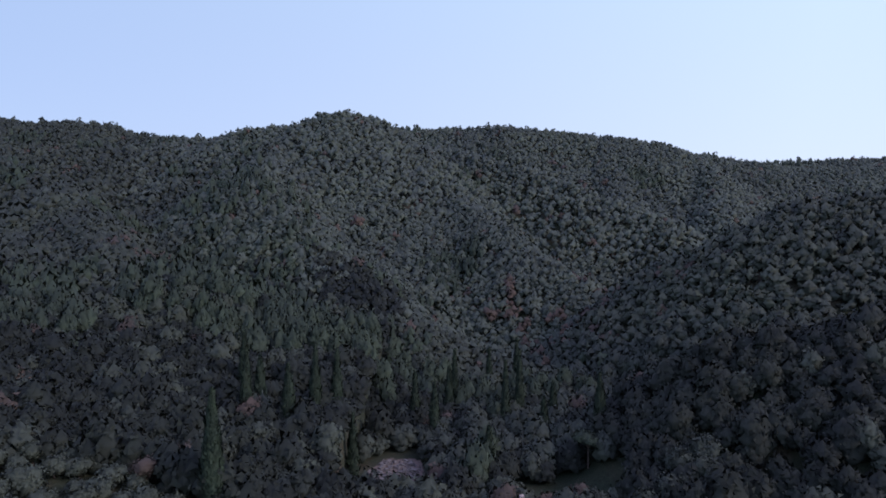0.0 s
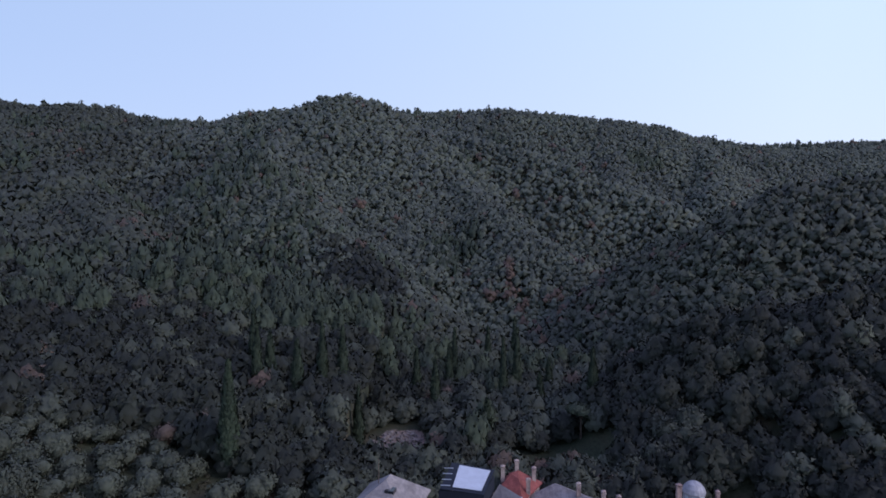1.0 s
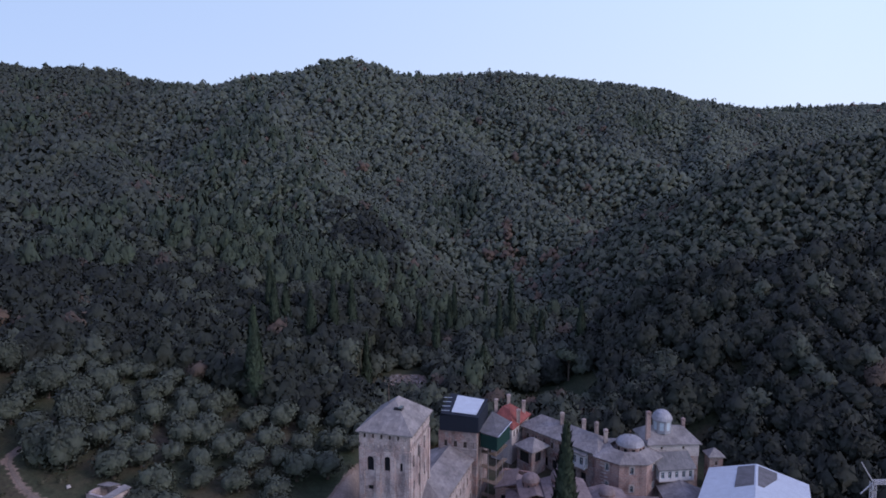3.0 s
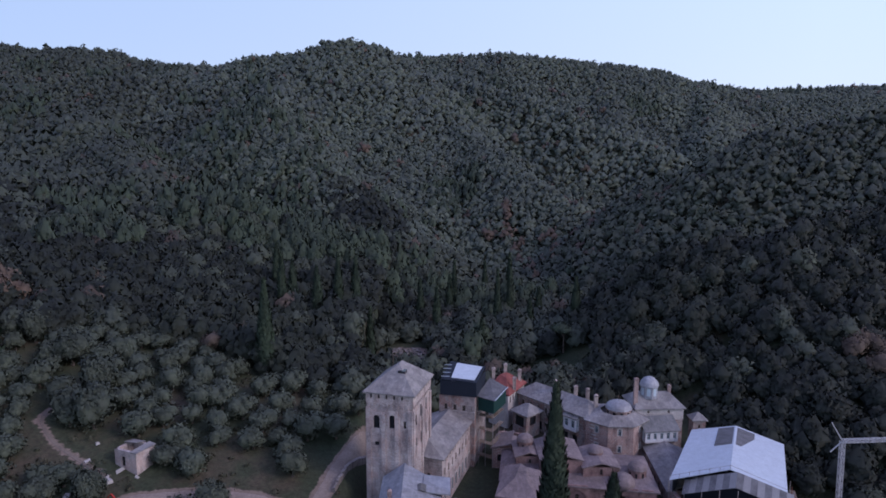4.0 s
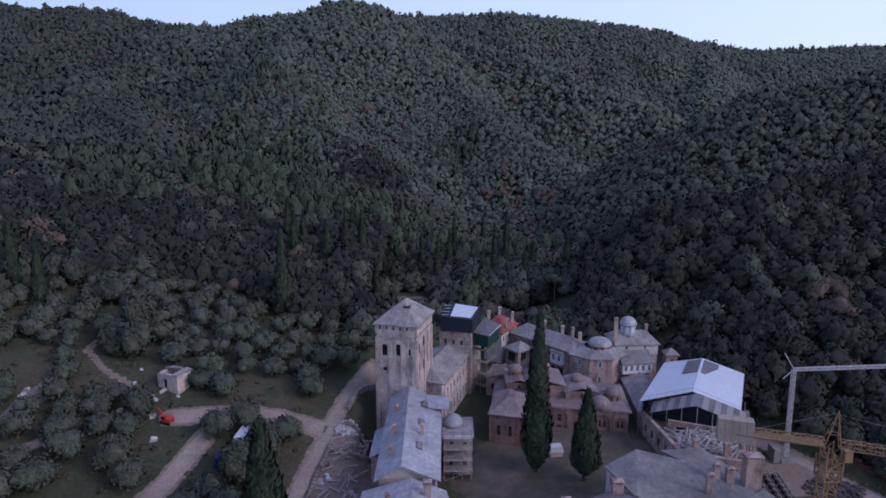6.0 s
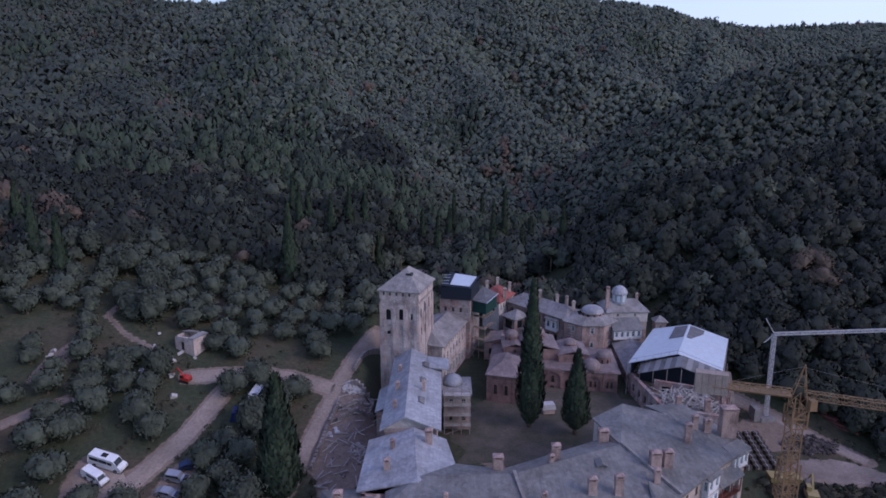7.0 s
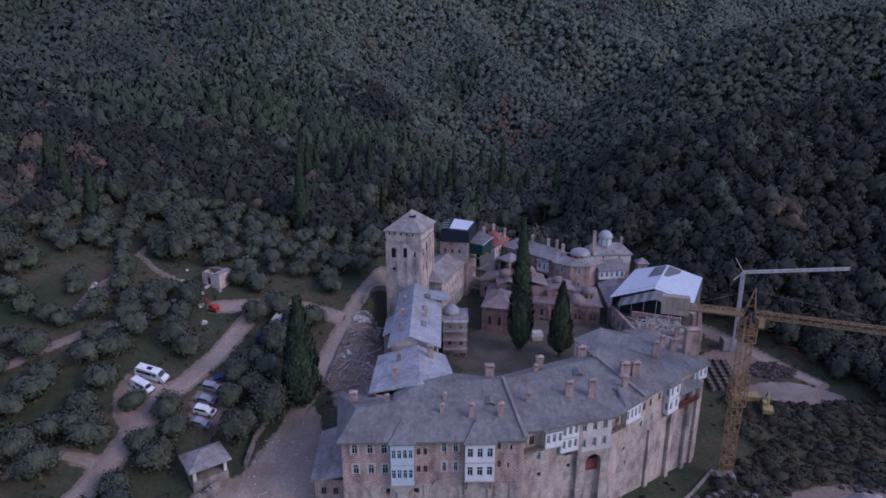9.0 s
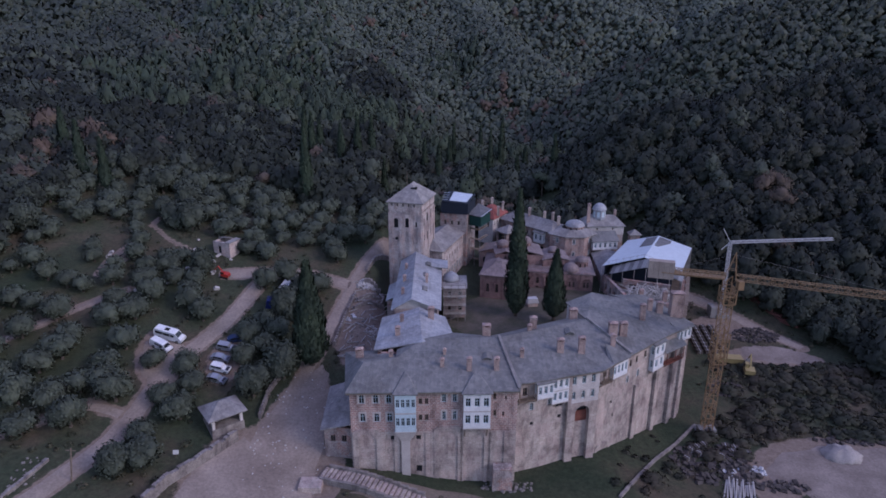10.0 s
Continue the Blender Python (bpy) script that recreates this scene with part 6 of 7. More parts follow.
def ribbon(name, pts, width, label, mat):
    """A track draped over the ground, uneven in width."""
    rows, dist = [], 0.0
    rng = random.Random(len(name))
    for (ax, ay), (bx, by) in zip(pts, pts[1:]):
        n = max(2, int(math.hypot(bx - ax, by - ay) / 1.2))
        for k in range(n):
            rows.append((ax + (bx - ax) * k / n, ay + (by - ay) * k / n))
    rows.append(pts[-1])
    for _ in range(6):
        rows = [rows[0]] + [tuple((a + 2 * b + c) / 4 for a, b, c in zip(rows[i - 1], rows[i], rows[i + 1])) for i in range(1, len(rows) - 1)] + [rows[-1]]
    vs, fs = [], []
    for i, (x, y) in enumerate(rows):
        a, b = rows[max(0, i - 1)], rows[min(len(rows) - 1, i + 1)]
        d = Vector((b[0] - a[0], b[1] - a[1])).normalized()
        w = width * (0.9 + 0.2 * rng.random()) / 2
        for k in range(7):
            s = (k / 3 - 1) * w
            px, py = x - d.y * s, y + d.x * s
            vs.append((px, py, float(ground_z(px, py)) + (0.09 if 0 < k < 6 else -0.05)))
        if i:
            o = (i - 1) * 7
            fs += [(o + k, o + k + 1, o + k + 8, o + k + 7) for k in range(6)]
    me = mesh_from(name, vs, np.array(fs), mat)
    me.polygons.foreach_set("use_smooth", np.ones(len(fs), bool))
    return tagged(new(name, me), label, "road", kind="structure")


for nm, (pts, wd) in ROADS.items():
    ribbon(nm, pts, wd, "pale gravel track" if "path" not in nm else "narrow trodden earth path", DIRT if nm == "hut_path" else ROAD)


def yard(name, cx, cy, a, b, turn, label, mat=None, lift=0.07):
    """A flat gravelled yard with a ragged edge, lying on the ground."""
    rng = random.Random(name)
    c, s = math.cos(math.radians(turn)), math.sin(math.radians(turn))
    vs, fs, n = [], [], 40
    wob = [1 + 0.12 * rng.uniform(-1, 1) for _ in range(n)]
    for r in range(9):
        for k in range(n):
            t = 2 * math.pi * k / n
            u, v = a * r / 8 * wob[k] * math.cos(t), b * r / 8 * wob[k] * math.sin(t)
            x, y = cx + u * c - v * s, cy + u * s + v * c
            vs.append((x, y, float(ground_z(x, y)) + (lift if r < 8 else -0.1)))
        if r:
            fs += [((r - 1) * n + k, (r - 1) * n + (k + 1) % n, r * n + (k + 1) % n, r * n + k) for k in range(n)]
    return tagged(new(name, mesh_from(name, vs, np.array(fs)[:, ::-1], mat or ROAD)), label, "yard", kind="structure")


yard("forecourt", -28.5, 16, 7.0, 24, -8, "wide pale gravel forecourt before the walls")
yard("forecourt_apron", -32.0, 8.5, 11.5, 11.5, 0, "wide pale gravel apron below the kiosk wall", None, 0.1)
yard("parking_yard", -56.5, 36, 4.6, 8.5, 20, "dusty gravel parking place among olives")
SITE_EARTH = patchy("trampled_site_earth", (0.15, 0.122, 0.105), (0.285, 0.24, 0.212), 0.16, 2.4, depth=0.07)
yard("site_yard", 85, 65.5, 10, 4.0, -8, "pale trampled yard of the building site", SITE_EARTH)
yard("wall_foot", 2, 9.5, 20, 3.2, -4, "bare trodden earth at the foot of the wall", DIRT)
yard("lower_yard", 80, 23, 19, 8.5, 4, "pale levelled ground with building materials", SITE_EARTH)
COURT = patchy("court_grass", (0.05, 0.055, 0.036), (0.125, 0.105, 0.088), 0.2, 2.5, depth=0.06)
yard("courtyard", 22, 64, 25, 17, 18, "worn courtyard of grass and paving", COURT)


# ---------- trees ----------
def tree_mesh_crown(name, seed, r, h, n, size, lumps, mat, z0):
    rng = np.random.default_rng(seed)
    pile = Pile()
    for k in range(lumps):
        a = 2 * math.pi * k / lumps + rng.random()
        q = 0.55 * r * (0.3 + 0.7 * rng.random()) if k else 0
        c = np.array([q * math.cos(a), q * math.sin(a), z0 + h * (0.45 + 0.4 * rng.random())])
        rr = np.array([1, 1, 0.8 * h / r]) * r * (0.5 + 0.2 * rng.random())
        pile.core(c, rr * 0.78, rng, 2)
        tri, soft = crown_cloud(rng, c, rr, n, size, True, 0.8)
        soft = soft + np.array([0, 0, 0.55]); soft /= np.linalg.norm(soft, axis=1)[:, None]
        pile.leaves(tri, soft)
    return pile.mesh(name, mat)


def trunk_bm(r, h, seed, limbs=4, spread=1.2):
    rng = random.Random(seed)
    bm = bmesh.new()
    pts = [(r * 1.35, -0.5), (r, 0.3), (r * 0.8, h * 0.5), (r * 0.6, h)]
    turned_into(bm, pts, 0, 0, 8)
    for k in range(limbs):
        a = 2 * math.pi * k / limbs + rng.random()
        bar_into(bm, (0, 0, h * 0.75), (spread * math.cos(a), spread * math.sin(a), h + 0.9 + rng.random()), r * 0.7, 6)
    return bm


def make_tree(name, label, seed, crown, r, h, trunk_r, trunk_h, limbs=4, group=""):
    ob = empty(name, label, "tree", pose(0, 0, 0), group)
    part("trunk", trunk_bm(trunk_r, trunk_h, seed, limbs, r * 0.5), BARK, ob)
    c = new("crown", crown); c.parent = ob
    return ob


def plant(kinds, spots, lo=0.8, hi=1.25, seed=1):
    rng = random.Random(seed)
    used = set()
    for x, y in spots:
        k = rng.randrange(len(kinds))
        s = rng.uniform(lo, hi)
        m = pose(x, y, float(ground_z(x, y)) - 0.05, 0, 0, rng.uniform(0, 360))
        ob = kinds[k]
        if k in used:
            ob = copy_thing(ob, m)
        else:
            used.add(k); ob.matrix_basis = m
        ob.scale = (s, s, s * rng.uniform(0.9, 1.15))


olive_kinds = [make_tree("olive_tree", "round grey-green olive tree on the terraced grass", 20 + k, tree_mesh_crown("crown", 20 + k, 2.6, 3.0, 430, 0.17, 9, OLIVE, 0.7), 2.6, 3.0, 0.26, 1.2, 4, "olive trees") for k in range(6)]
grove_kinds = [make_tree("olive_tree", "soft grey-green olive tree in the far grove", 80 + k, tree_mesh_crown("crown", 80 + k, 2.6, 3.0, 170, 0.25, 8, GROVE, 0.7), 2.6, 3.0, 0.26, 1.2, 4, "olive trees") for k in range(4)]
NEAR = [(-57.0, 33.1), (-63.0, 26.1), (-76.4, 27.8), (-69.9, 20.7), (-71.5, 14.0), (-64.9, 17.0), (-52.0, 15.6), (-52.2, 24.4), (-50.3, 32.2), (-40.6, 36.6), (-41.0, 43.8), (-52.6, 48.0), (-56.4, 51.7), (-35.9, 44.9), (-33.8, 52.0), (-42.6, 62.0),
        (-30.2, 63.7), (-66.3, 45.7), (-71.7, 48.3), (-80.9, 41.8), (-74.4, 36.0), (-84.2, 35.8), (-68.9, 57.1), (-84.3, 52.7), (-62.9, 58.9), (-57.7, 59.0), (-66.0, 63.5), (-50.4, 75.2), (-38.3, 65.8), (-27.8, 76.8), (-47.7, 27.9), (-60.2, 23.6), (-37.4, 40.5), (-39.6, 48.0), (-33.0, 57.8), (-47.8, 21.5)]
rng = random.Random(5)
grove = []
while len(grove) < 150:
    x, y = rng.uniform(-112, -15), rng.uniform(14, 122)
    if y < 80 and rng.random() < 0.62:
        continue
    if y < 80 and x > -60 and not (x < -44 and y > 70):
        continue
    if y > 116 + 8 * math.sin(x / 17) or (x > -21 and y < 100):
        continue
    if min(float(near_line(x, y, p)) for p, _ in ROADS.values()) < 3.0 or float(bare(x, y)) > 0.6:
        continue
    if all(math.hypot(x - a, y - b) > 3.7 for a, b in grove + NEAR) and math.hypot(x + 55, y - 75) > 6:
        grove.append((x, y))
plant(olive_kinds, NEAR, 0.9, 1.25, 2)
plant(grove_kinds, grove, 0.75, 1.2, 3)

oak_kinds = [make_tree("oak_tree", "dense dark evergreen oak at the edge of the terraces", 40 + k, tree_mesh_crown("crown", 40 + k, 3.4, 4.8, 420, 0.27, 9, WOODS, 1.0), 3.6, 4.6, 0.35, 2.2, 4, "oak trees") for k in range(3)]
spots = [(-73, 84), (-69, 88), (-77, 89), (-72, 93), (-67, 82), (-58, 64), (-22, 118), (-32, 121), (-12, 118), (-103, 70), (-108, 80), (-49.5, 10.5), (97, 78), (104, 70), (110, 62), (92, 84), (-84, 104), (-96, 110), (-53, 8), (108, 50), (113, 42), (86, 88), (-32, 34.5), (-36.5, 29), (-33.5, 60.5), (-36, 53), (98.5, 71), (108, 74), (103, 77), (118, 83), (100, 83), (111, 80), (113, 70), (107, 84)]
while len(spots) < 52:
    x, y = rng.uniform(-20, 62), rng.uniform(121, 140)
    spots.append((x, y))
plant(oak_kinds, spots, 0.75, 1.2, 4)
bare_kinds = [make_tree("autumn_tree", "thin tree with sparse dull brown leaves", 60 + k, tree_mesh_crown("crown", 60 + k, 2.8, 3.4, 170, 0.2, 6, AUTUMN, 2.4), 2.8, 3.4, 0.16, 3.2, 6, "autumn trees") for k in range(2)]
plant(bare_kinds, [(101, 117), (107, 111.5), (104, 113), (-58, 119), (-53, 124), (-64, 128), (-5, 192), (2, 197), (38, 128), (-118, 96), (-113, 104), (31, 140), (104, 92), (99, 97), (110, 88), (103, 119), (111, 114), (107, 117)], 0.9, 1.3, 5)


def cypress_mesh(seed, r, h, n, size, mat):
    """A tall flame-shaped crown of small upright sprays."""
    rng = np.random.default_rng(seed)
    t = rng.random(n) ** 0.8
    prof = np.minimum(1.0, (t + 0.02) / 0.16) ** 0.6 * (1 - np.clip((t - 0.12) / 0.9, 0, 1) ** 1.5)
    a = rng.random(n) * 2 * math.pi
    rr = r * prof * (0.82 + 0.3 * rng.random(n) + 0.1 * np.sin(a * 4 + t * 18))
    p = np.stack([rr * np.cos(a), rr * np.sin(a), t * h], -1)
    out = np.stack([np.cos(a), np.sin(a), np.zeros(n)], -1)
    tan = np.stack([-np.sin(a), np.cos(a), np.zeros(n)], -1) + 0.4 * rng.normal(size=(n, 3))
    s = size * (0.6 + 0.8 * rng.random((n, 1)))
    up = np.array([0, 0, 1.0]) + 0.25 * out + 0.2 * rng.normal(size=(n, 3))
    leaf = np.stack([p - tan * s * 0.5, p + tan * s * 0.5, p + up * s * 1.8], 1)
    inward = (np.cross(leaf[:, 1] - leaf[:, 0], leaf[:, 2] - leaf[:, 0]) * out).sum(1) < 0
    leaf[inward] = leaf[inward][:, ::-1]
    leaf = leaf.reshape(-1, 3)
    soft = out + np.array([0, 0, 0.3]) + 0.3 * rng.normal(size=(n, 3))
    soft /= np.linalg.norm(soft, axis=1)[:, None]
    core_v, core_t, sides, base = [], [], 10, 0
    zs = np.linspace(0.0, 0.985, 14)
    for z in zs:
        q = r * 0.86 * min(1.0, (z + 0.02) / 0.16) ** 0.6 * (1 - max(0, (z - 0.12) / 0.9) ** 1.5)
        core_v += [(q * math.cos(2 * math.pi * k / sides), q * math.sin(2 * math.pi * k / sides), z * h) for k in range(sides)]
    for i in range(len(zs) - 1):
        for k in range(sides):
            a0, b0 = i * sides + k, i * sides + (k + 1) % sides
            core_t += [(a0, b0, b0 + sides), (a0, b0 + sides, a0 + sides)]
    v = np.concatenate([np.array(core_v), leaf])
    tt = np.concatenate([np.array(core_t), np.arange(len(leaf)).reshape(-1, 3) + len(core_v)])
    hub = np.array([(math.cos(2 * math.pi * k / sides), math.sin(2 * math.pi * k / sides), 0.2) for _ in zs for k in range(sides)])
    return mesh_from("crown", v, tt, mat, np.concatenate([hub, np.repeat(soft, 3, axis=0)]))


def cypress(x, y, r, h, seed, n=2600, size=0.4, mat=None, trunk=1.6, label="tall dark slender cypress", z=None):
    z = float(ground_z(x, y)) if z is None else z
    ob = empty("cypress_tree", label, "tree", pose(x, y, z - 0.1, 0, 0, seed * 40), "cypresses")
    part("trunk", turned_into(bmesh.new(), [(r * 0.2, -0.3), (r * 0.15, trunk), (r * 0.12, trunk + h * 0.4)], 0, 0, 8), BARK, ob)
    c = new("crown", cypress_mesh(seed, r, h, n, size, mat or CYPRESS)); c.parent = ob; c.location = (0, 0, trunk)
    return ob


cypress(17.8, 63.0, 2.6, 30.2, 1, 5200, 0.45, trunk=1.0, label="very tall dark cypress in the courtyard", z=0.6)
cypress(26.6, 60.2, 2.6, 16.2, 2, 4200, 0.42, trunk=1.4, label="broad dark cypress in the courtyard", z=0.6)
cypress(-27.2, 39.5, 3.5, 21.5, 3, 4600, 0.55, trunk=0.8, label="broad ragged cypress beside the forecourt")
cypress(-43.0, 113.5, 2.1, 21.0, 4, 3000, 0.4, mat=GREEN_CYPRESS, trunk=2.6, label="tall slender cypress above the olive grove")
for i, (x, y, h) in enumerate(((-49, 152, 18), (-47, 157, 15), (-38, 150, 16), (-33, 158, 19), (-28, 161, 18), (-23, 155, 17), (-9, 196, 18), (-2.7, 186, 17), (4, 215, 22), (2, 210, 17), (20, 196, 22), (25.3, 203, 24), (44.4, 173, 16), (31, 188, 12), (36, 200, 14), (18, 240, 18), (30, 250, 20), (-104, 99, 16), (-96, 96, 14), (-112, 106, 15), (-56, 172, 16), (12, 160, 12))):
    cypress(x, y, 1.5 + 0.3 * ((i * 7) % 5) / 4, h, 10 + i, 1100, 0.55)
# umbrella pine in the meadow behind
pine = make_tree("umbrella_pine", "umbrella pine with flat bright green crown", 77, tree_mesh_crown("crown", 77, 4.2, 2.2, 300, 0.3, 8, PINES, 6.5), 4.2, 2.2, 0.3, 6.8, 6)
pine.matrix_basis = pose(38, 160, float(ground_z(38, 160)))

# ---------- scrub and grass tufts ----------
SCRUB = foliage("scrub_leaves", ((0.05, 0.055, 0.035), (0.07, 0.072, 0.045), (0.085, 0.075, 0.05)), 0.08, 0.5)
nrng = np.random.default_rng(21)
pile = Pile()
cand = nrng.uniform((-115, 0), (118, 120), (5200, 2))
blocked = bare(cand[:, 0], cand[:, 1]) > 0.45
inside = (cand[:, 0] > -18) & (cand[:, 0] < 56 + 0.3 * (cand[:, 1] - 40)) & (cand[:, 1] > 10)
dense = (cand[:, 0] > 70) & (cand[:, 1] > 32) & (cand[:, 1] < 62)
keep_ = ~blocked & ~inside & (dense | (nrng.random(len(cand)) < 0.33))
for x, y in cand[keep_]:
    r = 0.35 + 0.75 * nrng.random() ** 2
    c = np.array([x, y, float(ground_z(x, y)) + r * 0.3])
    pile.leaves(*crown_cloud(nrng, c, np.array([r, r, r * 0.8]), 44, 0.16, False, 1.0))
tagged(new("scrub", pile.mesh("scrub", SCRUB)), "low dry scrub and weeds on the slopes", "scrub", kind="stuff")


# dark bramble thicket on the bank below the site
BRAMBLE = foliage("bramble_leaves", ((0.03, 0.034, 0.022), (0.04, 0.04, 0.027), (0.054, 0.046, 0.033)), 0.1, 0.5)
pile = Pile()
cand = np.concatenate([nrng.uniform((66, 34), (118, 62), (520, 2)), nrng.uniform((57, 27), (72, 44), (60, 2)), nrng.uniform((30, 14), (56, 36), (45, 2))])
open_ = bare(cand[:, 0], cand[:, 1]) < 0.5
foot = cand[:, 1] < 15.5 + 0.62 * np.maximum(cand[:, 0] - 13, 0) - 1.2
cand = cand[open_ & ((cand[:, 0] > 57) | foot)]
for x, y in cand:
    r = 0.5 + 2.1 * nrng.random() ** 2.5
    c = np.array([x, y, float(ground_z(x, y)) + r * 0.1])
    bushy_crown(pile, nrng, c, np.array([r, r * (0.7 + 0.6 * nrng.random()), r * 0.55]), 3 + int(2 * r), int(14 + 12 * r), 0.2)
tagged(new("bramble", pile.mesh("bramble", BRAMBLE)), "dark brown bramble thicket on the bank", "bramble", kind="stuff")


# ---------- small buildings on the terraces ----------
def stand(x, y):
    return float(ground_z(x, y))


kz = stand(-39.9, 21.8)
kiosk = house("open_kiosk", "open stone kiosk with slate hip roof and white posts", -39.9, 21.8, kz, 38, "kiosk")
part("base", box(-2.9, 2.9, -2.6, 2.6, -2.2, 1.0), DRYSTONE, kiosk)
for sx in (-1, 1):
    for sy in (-1, 1):
        part("post", box(sx * 2.5 - 0.25, sx * 2.5 + 0.25, sy * 2.2 - 0.25, sy * 2.2 + 0.25, 1.0, 3.3), WHITEWASH, kiosk)
for sx in (-1, 1):
    part("railing", box(sx * 2.5 - 0.08, sx * 2.5 + 0.08, -1.95, 1.95, 1.0, 1.9), WOOD, kiosk)
part("bench_wall", box(-2.25, 2.25, 1.9, 2.3, 1.0, 2.2), DRYSTONE, kiosk)
roof(kiosk, [[(-3.5, -3.2, 3.3), (3.5, -3.2, 3.3), (0.5, 0, 5.0), (-0.5, 0, 5.0)], [(3.5, -3.2, 3.3), (3.5, 3.2, 3.3), (0.5, 0, 5.0)], [(3.5, 3.2, 3.3), (-3.5, 3.2, 3.3), (-0.5, 0, 5.0), (0.5, 0, 5.0)], [(-3.5, 3.2, 3.3), (-3.5, -3.2, 3.3), (-0.5, 0, 5.0)]], OLD_SLATE, 0.2, local=True)

hz = stand(-55.5, 74.5)
hut = house("ruined_hut", "small half-roofless pale stone hut in the olives", -55.6, 74.6, hz, -22, "hut")
ring_walls(hut, [(-2.6, -2), (2.6, -2), (2.6, 2), (-2.6, 2)], -1, 3.2, PALE_STONE, {0: [("void", 2.0, 0.2, 1.0, 1.9)]}, 0.45, True)
roof(hut, [[(-2.8, 0.2, 3.6), (0.2, 0.2, 3.9), (0.2, 2.3, 3.3), (-2.8, 2.3, 3.2)], [(1.2, -2.2, 3.3), (2.8, -2.2, 3.3), (2.8, 2.2, 3.3), (1.2, 2.2, 3.5)]], OLD_SLATE, 0.12, local=True)

annex = house("front_annex", "low rough stone annex with slab roof beside the range", -18.5, 24, stand(-18.5, 22), category="annex")
ring_walls(annex, [(-20.6, 17.6), (-15.6, 17.4), (-16.9, 31), (-21.4, 31)], -9, -0.4, STONE, {0: [("plain", 1.5, -3.2, 0.9, 1.3), ("plain", 3.5, -3.2, 0.9, 1.3)]}, 0.5)
roof(annex, [[(-21.2, 17.0, -0.5), (-15.5, 16.8, 0.9), (-16.8, 31.4, 1.3), (-22, 31.4, -0.4)]], OLD_SLATE, 0.2)


def stone_wall(name, pts, h, w, label, mat=None):
    """A rough garden wall that follows the ground, with an uneven top."""
    rng = random.Random(len(pts) * 7 + int(h * 10))
    bm = bmesh.new()
    for (ax, ay), (bx, by) in zip(pts, pts[1:]):
        n = max(1, int(math.hypot(bx - ax, by - ay) / 0.8))
        d = Vector((bx - ax, by - ay)).normalized()
        for k in range(n):
            x, y = ax + (bx - ax) * (k + 0.5) / n, ay + (by - ay) * (k + 0.5) / n
            m = Matrix(((d.x, -d.y, 0, x), (d.y, d.x, 0, y), (0, 0, 1, stand(x, y)), (0, 0, 0, 1)))
            box_into(bm, -0.43, 0.43, -w / 2 - 0.05 * rng.random(), w / 2 + 0.05 * rng.random(), -1.2, h * rng.uniform(0.85, 1.12), m)
    return tagged(part(name, bm, mat or DRYSTONE), label, "wall")


stone_wall("dig_wall", [(-21.0, 58.6), (-14.6, 64.6)], 1.0, 0.45, "low foundation wall of the dig")
stone_wall("dig_wall", [(-20.6, 61.8), (-14.8, 67.4)], 0.9, 0.45, "low foundation wall of the dig")
stone_wall("foot_wall", [(31, 12.4), (36, 18.6), (41.4, 25), (48, 31.8), (54.2, 38.2)], 0.4, 0.5, "low stone wall edging the grass below the ramparts")
stone_wall("retaining_wall", [(-46.5, 0), (-44.4, 7.0), (-39.2, 15.4), (-36.6, 19.0)], 1.9, 0.7, "rough stone retaining wall below the kiosk")
stone_wall("track_wall", [(-66.5, -1), (-65.5, 3.3), (-64.3, 9.1)], 0.5, 0.6, "low rough stone wall edging the lower track")
stone_wall("garden_wall", [(-34.0, 24), (-33.8, 31), (-32.0, 37)], 1.1, 0.5, "low rough stone wall beside the forecourt")
stone_wall("road_wall", [(-19.8, 74), (-16.4, 88), (-13.4, 100)], 0.9, 0.5, "low stone wall along the keep road")
stone_wall("terrace_wall", [(-21.4, 64), (-22.6, 56), (-23.6, 46)], 1.0, 0.5, "broken stone kerb wall along the track")
stone_wall("ruin_cross_wall", [(-19.8, 69.5), (-15.0, 68.5), (-15.2, 64.5)], 1.2, 0.5, "broken cross wall beside the wing", DRYSTONE)
rng = random.Random(31)
bm = bmesh.new()
for _ in range(60):
    x, y, a = rng.uniform(-22, -14), rng.uniform(42, 70), rng.random() * 3.14
    z = stand(x, y) + 0.25
    bar_into(bm, (x - math.cos(a) * 1.3, y - math.sin(a) * 1.3, z), (x + math.cos(a) * 1.3, y + math.sin(a) * 1.3, z + 0.3 * rng.random()), 0.14)
tagged(part("scattered_beams", bm, PALE_WOOD), "old beams scattered over the rubble", "beams", kind="stuff")
# stepped ramp before the walls
ramp_ob = house("stepped_ramp", "cobbled stepped ramp with stone parapets", -12, 11, -8, category="steps")
for k in range(22):
    t = k / 21
    x, y = -20.0 + 17.0 * t, 13.4 - 4.8 * t
    m = pose(x, y, stand(x, y) + 0.5, 0, 0, -16.5)
    add("step", box(-0.41, 0.2, -1.5, 1.5, -2.5, 0.0, m), PLASTER_STONE, ramp_ob)
for off in (-1.75, 1.75):
    for k in range(12):
        t = (k + 0.5) / 12
        x, y = -20.0 + 17.0 * t, 13.4 - 4.8 * t
        m = pose(x, y, stand(x, y) + 0.5, 0, 0, -16.5)
        add("parapet_stone", box(-0.72, 0.72, off - 0.25, off + 0.25, -3, 0.5, m), DRYSTONE, ramp_ob)
add("landing_block", box(-24, -19.6, 9.0, 12.4, -12, -6.4, None, 0.3), PLASTER_STONE, ramp_ob)
ob = tagged(part("outer_buttress", box(8.9, 12.6, 13.4, 15.8, -13, -5.9, None, 0.25), STONE), "ruined rough stone pier against the wall", "pier")


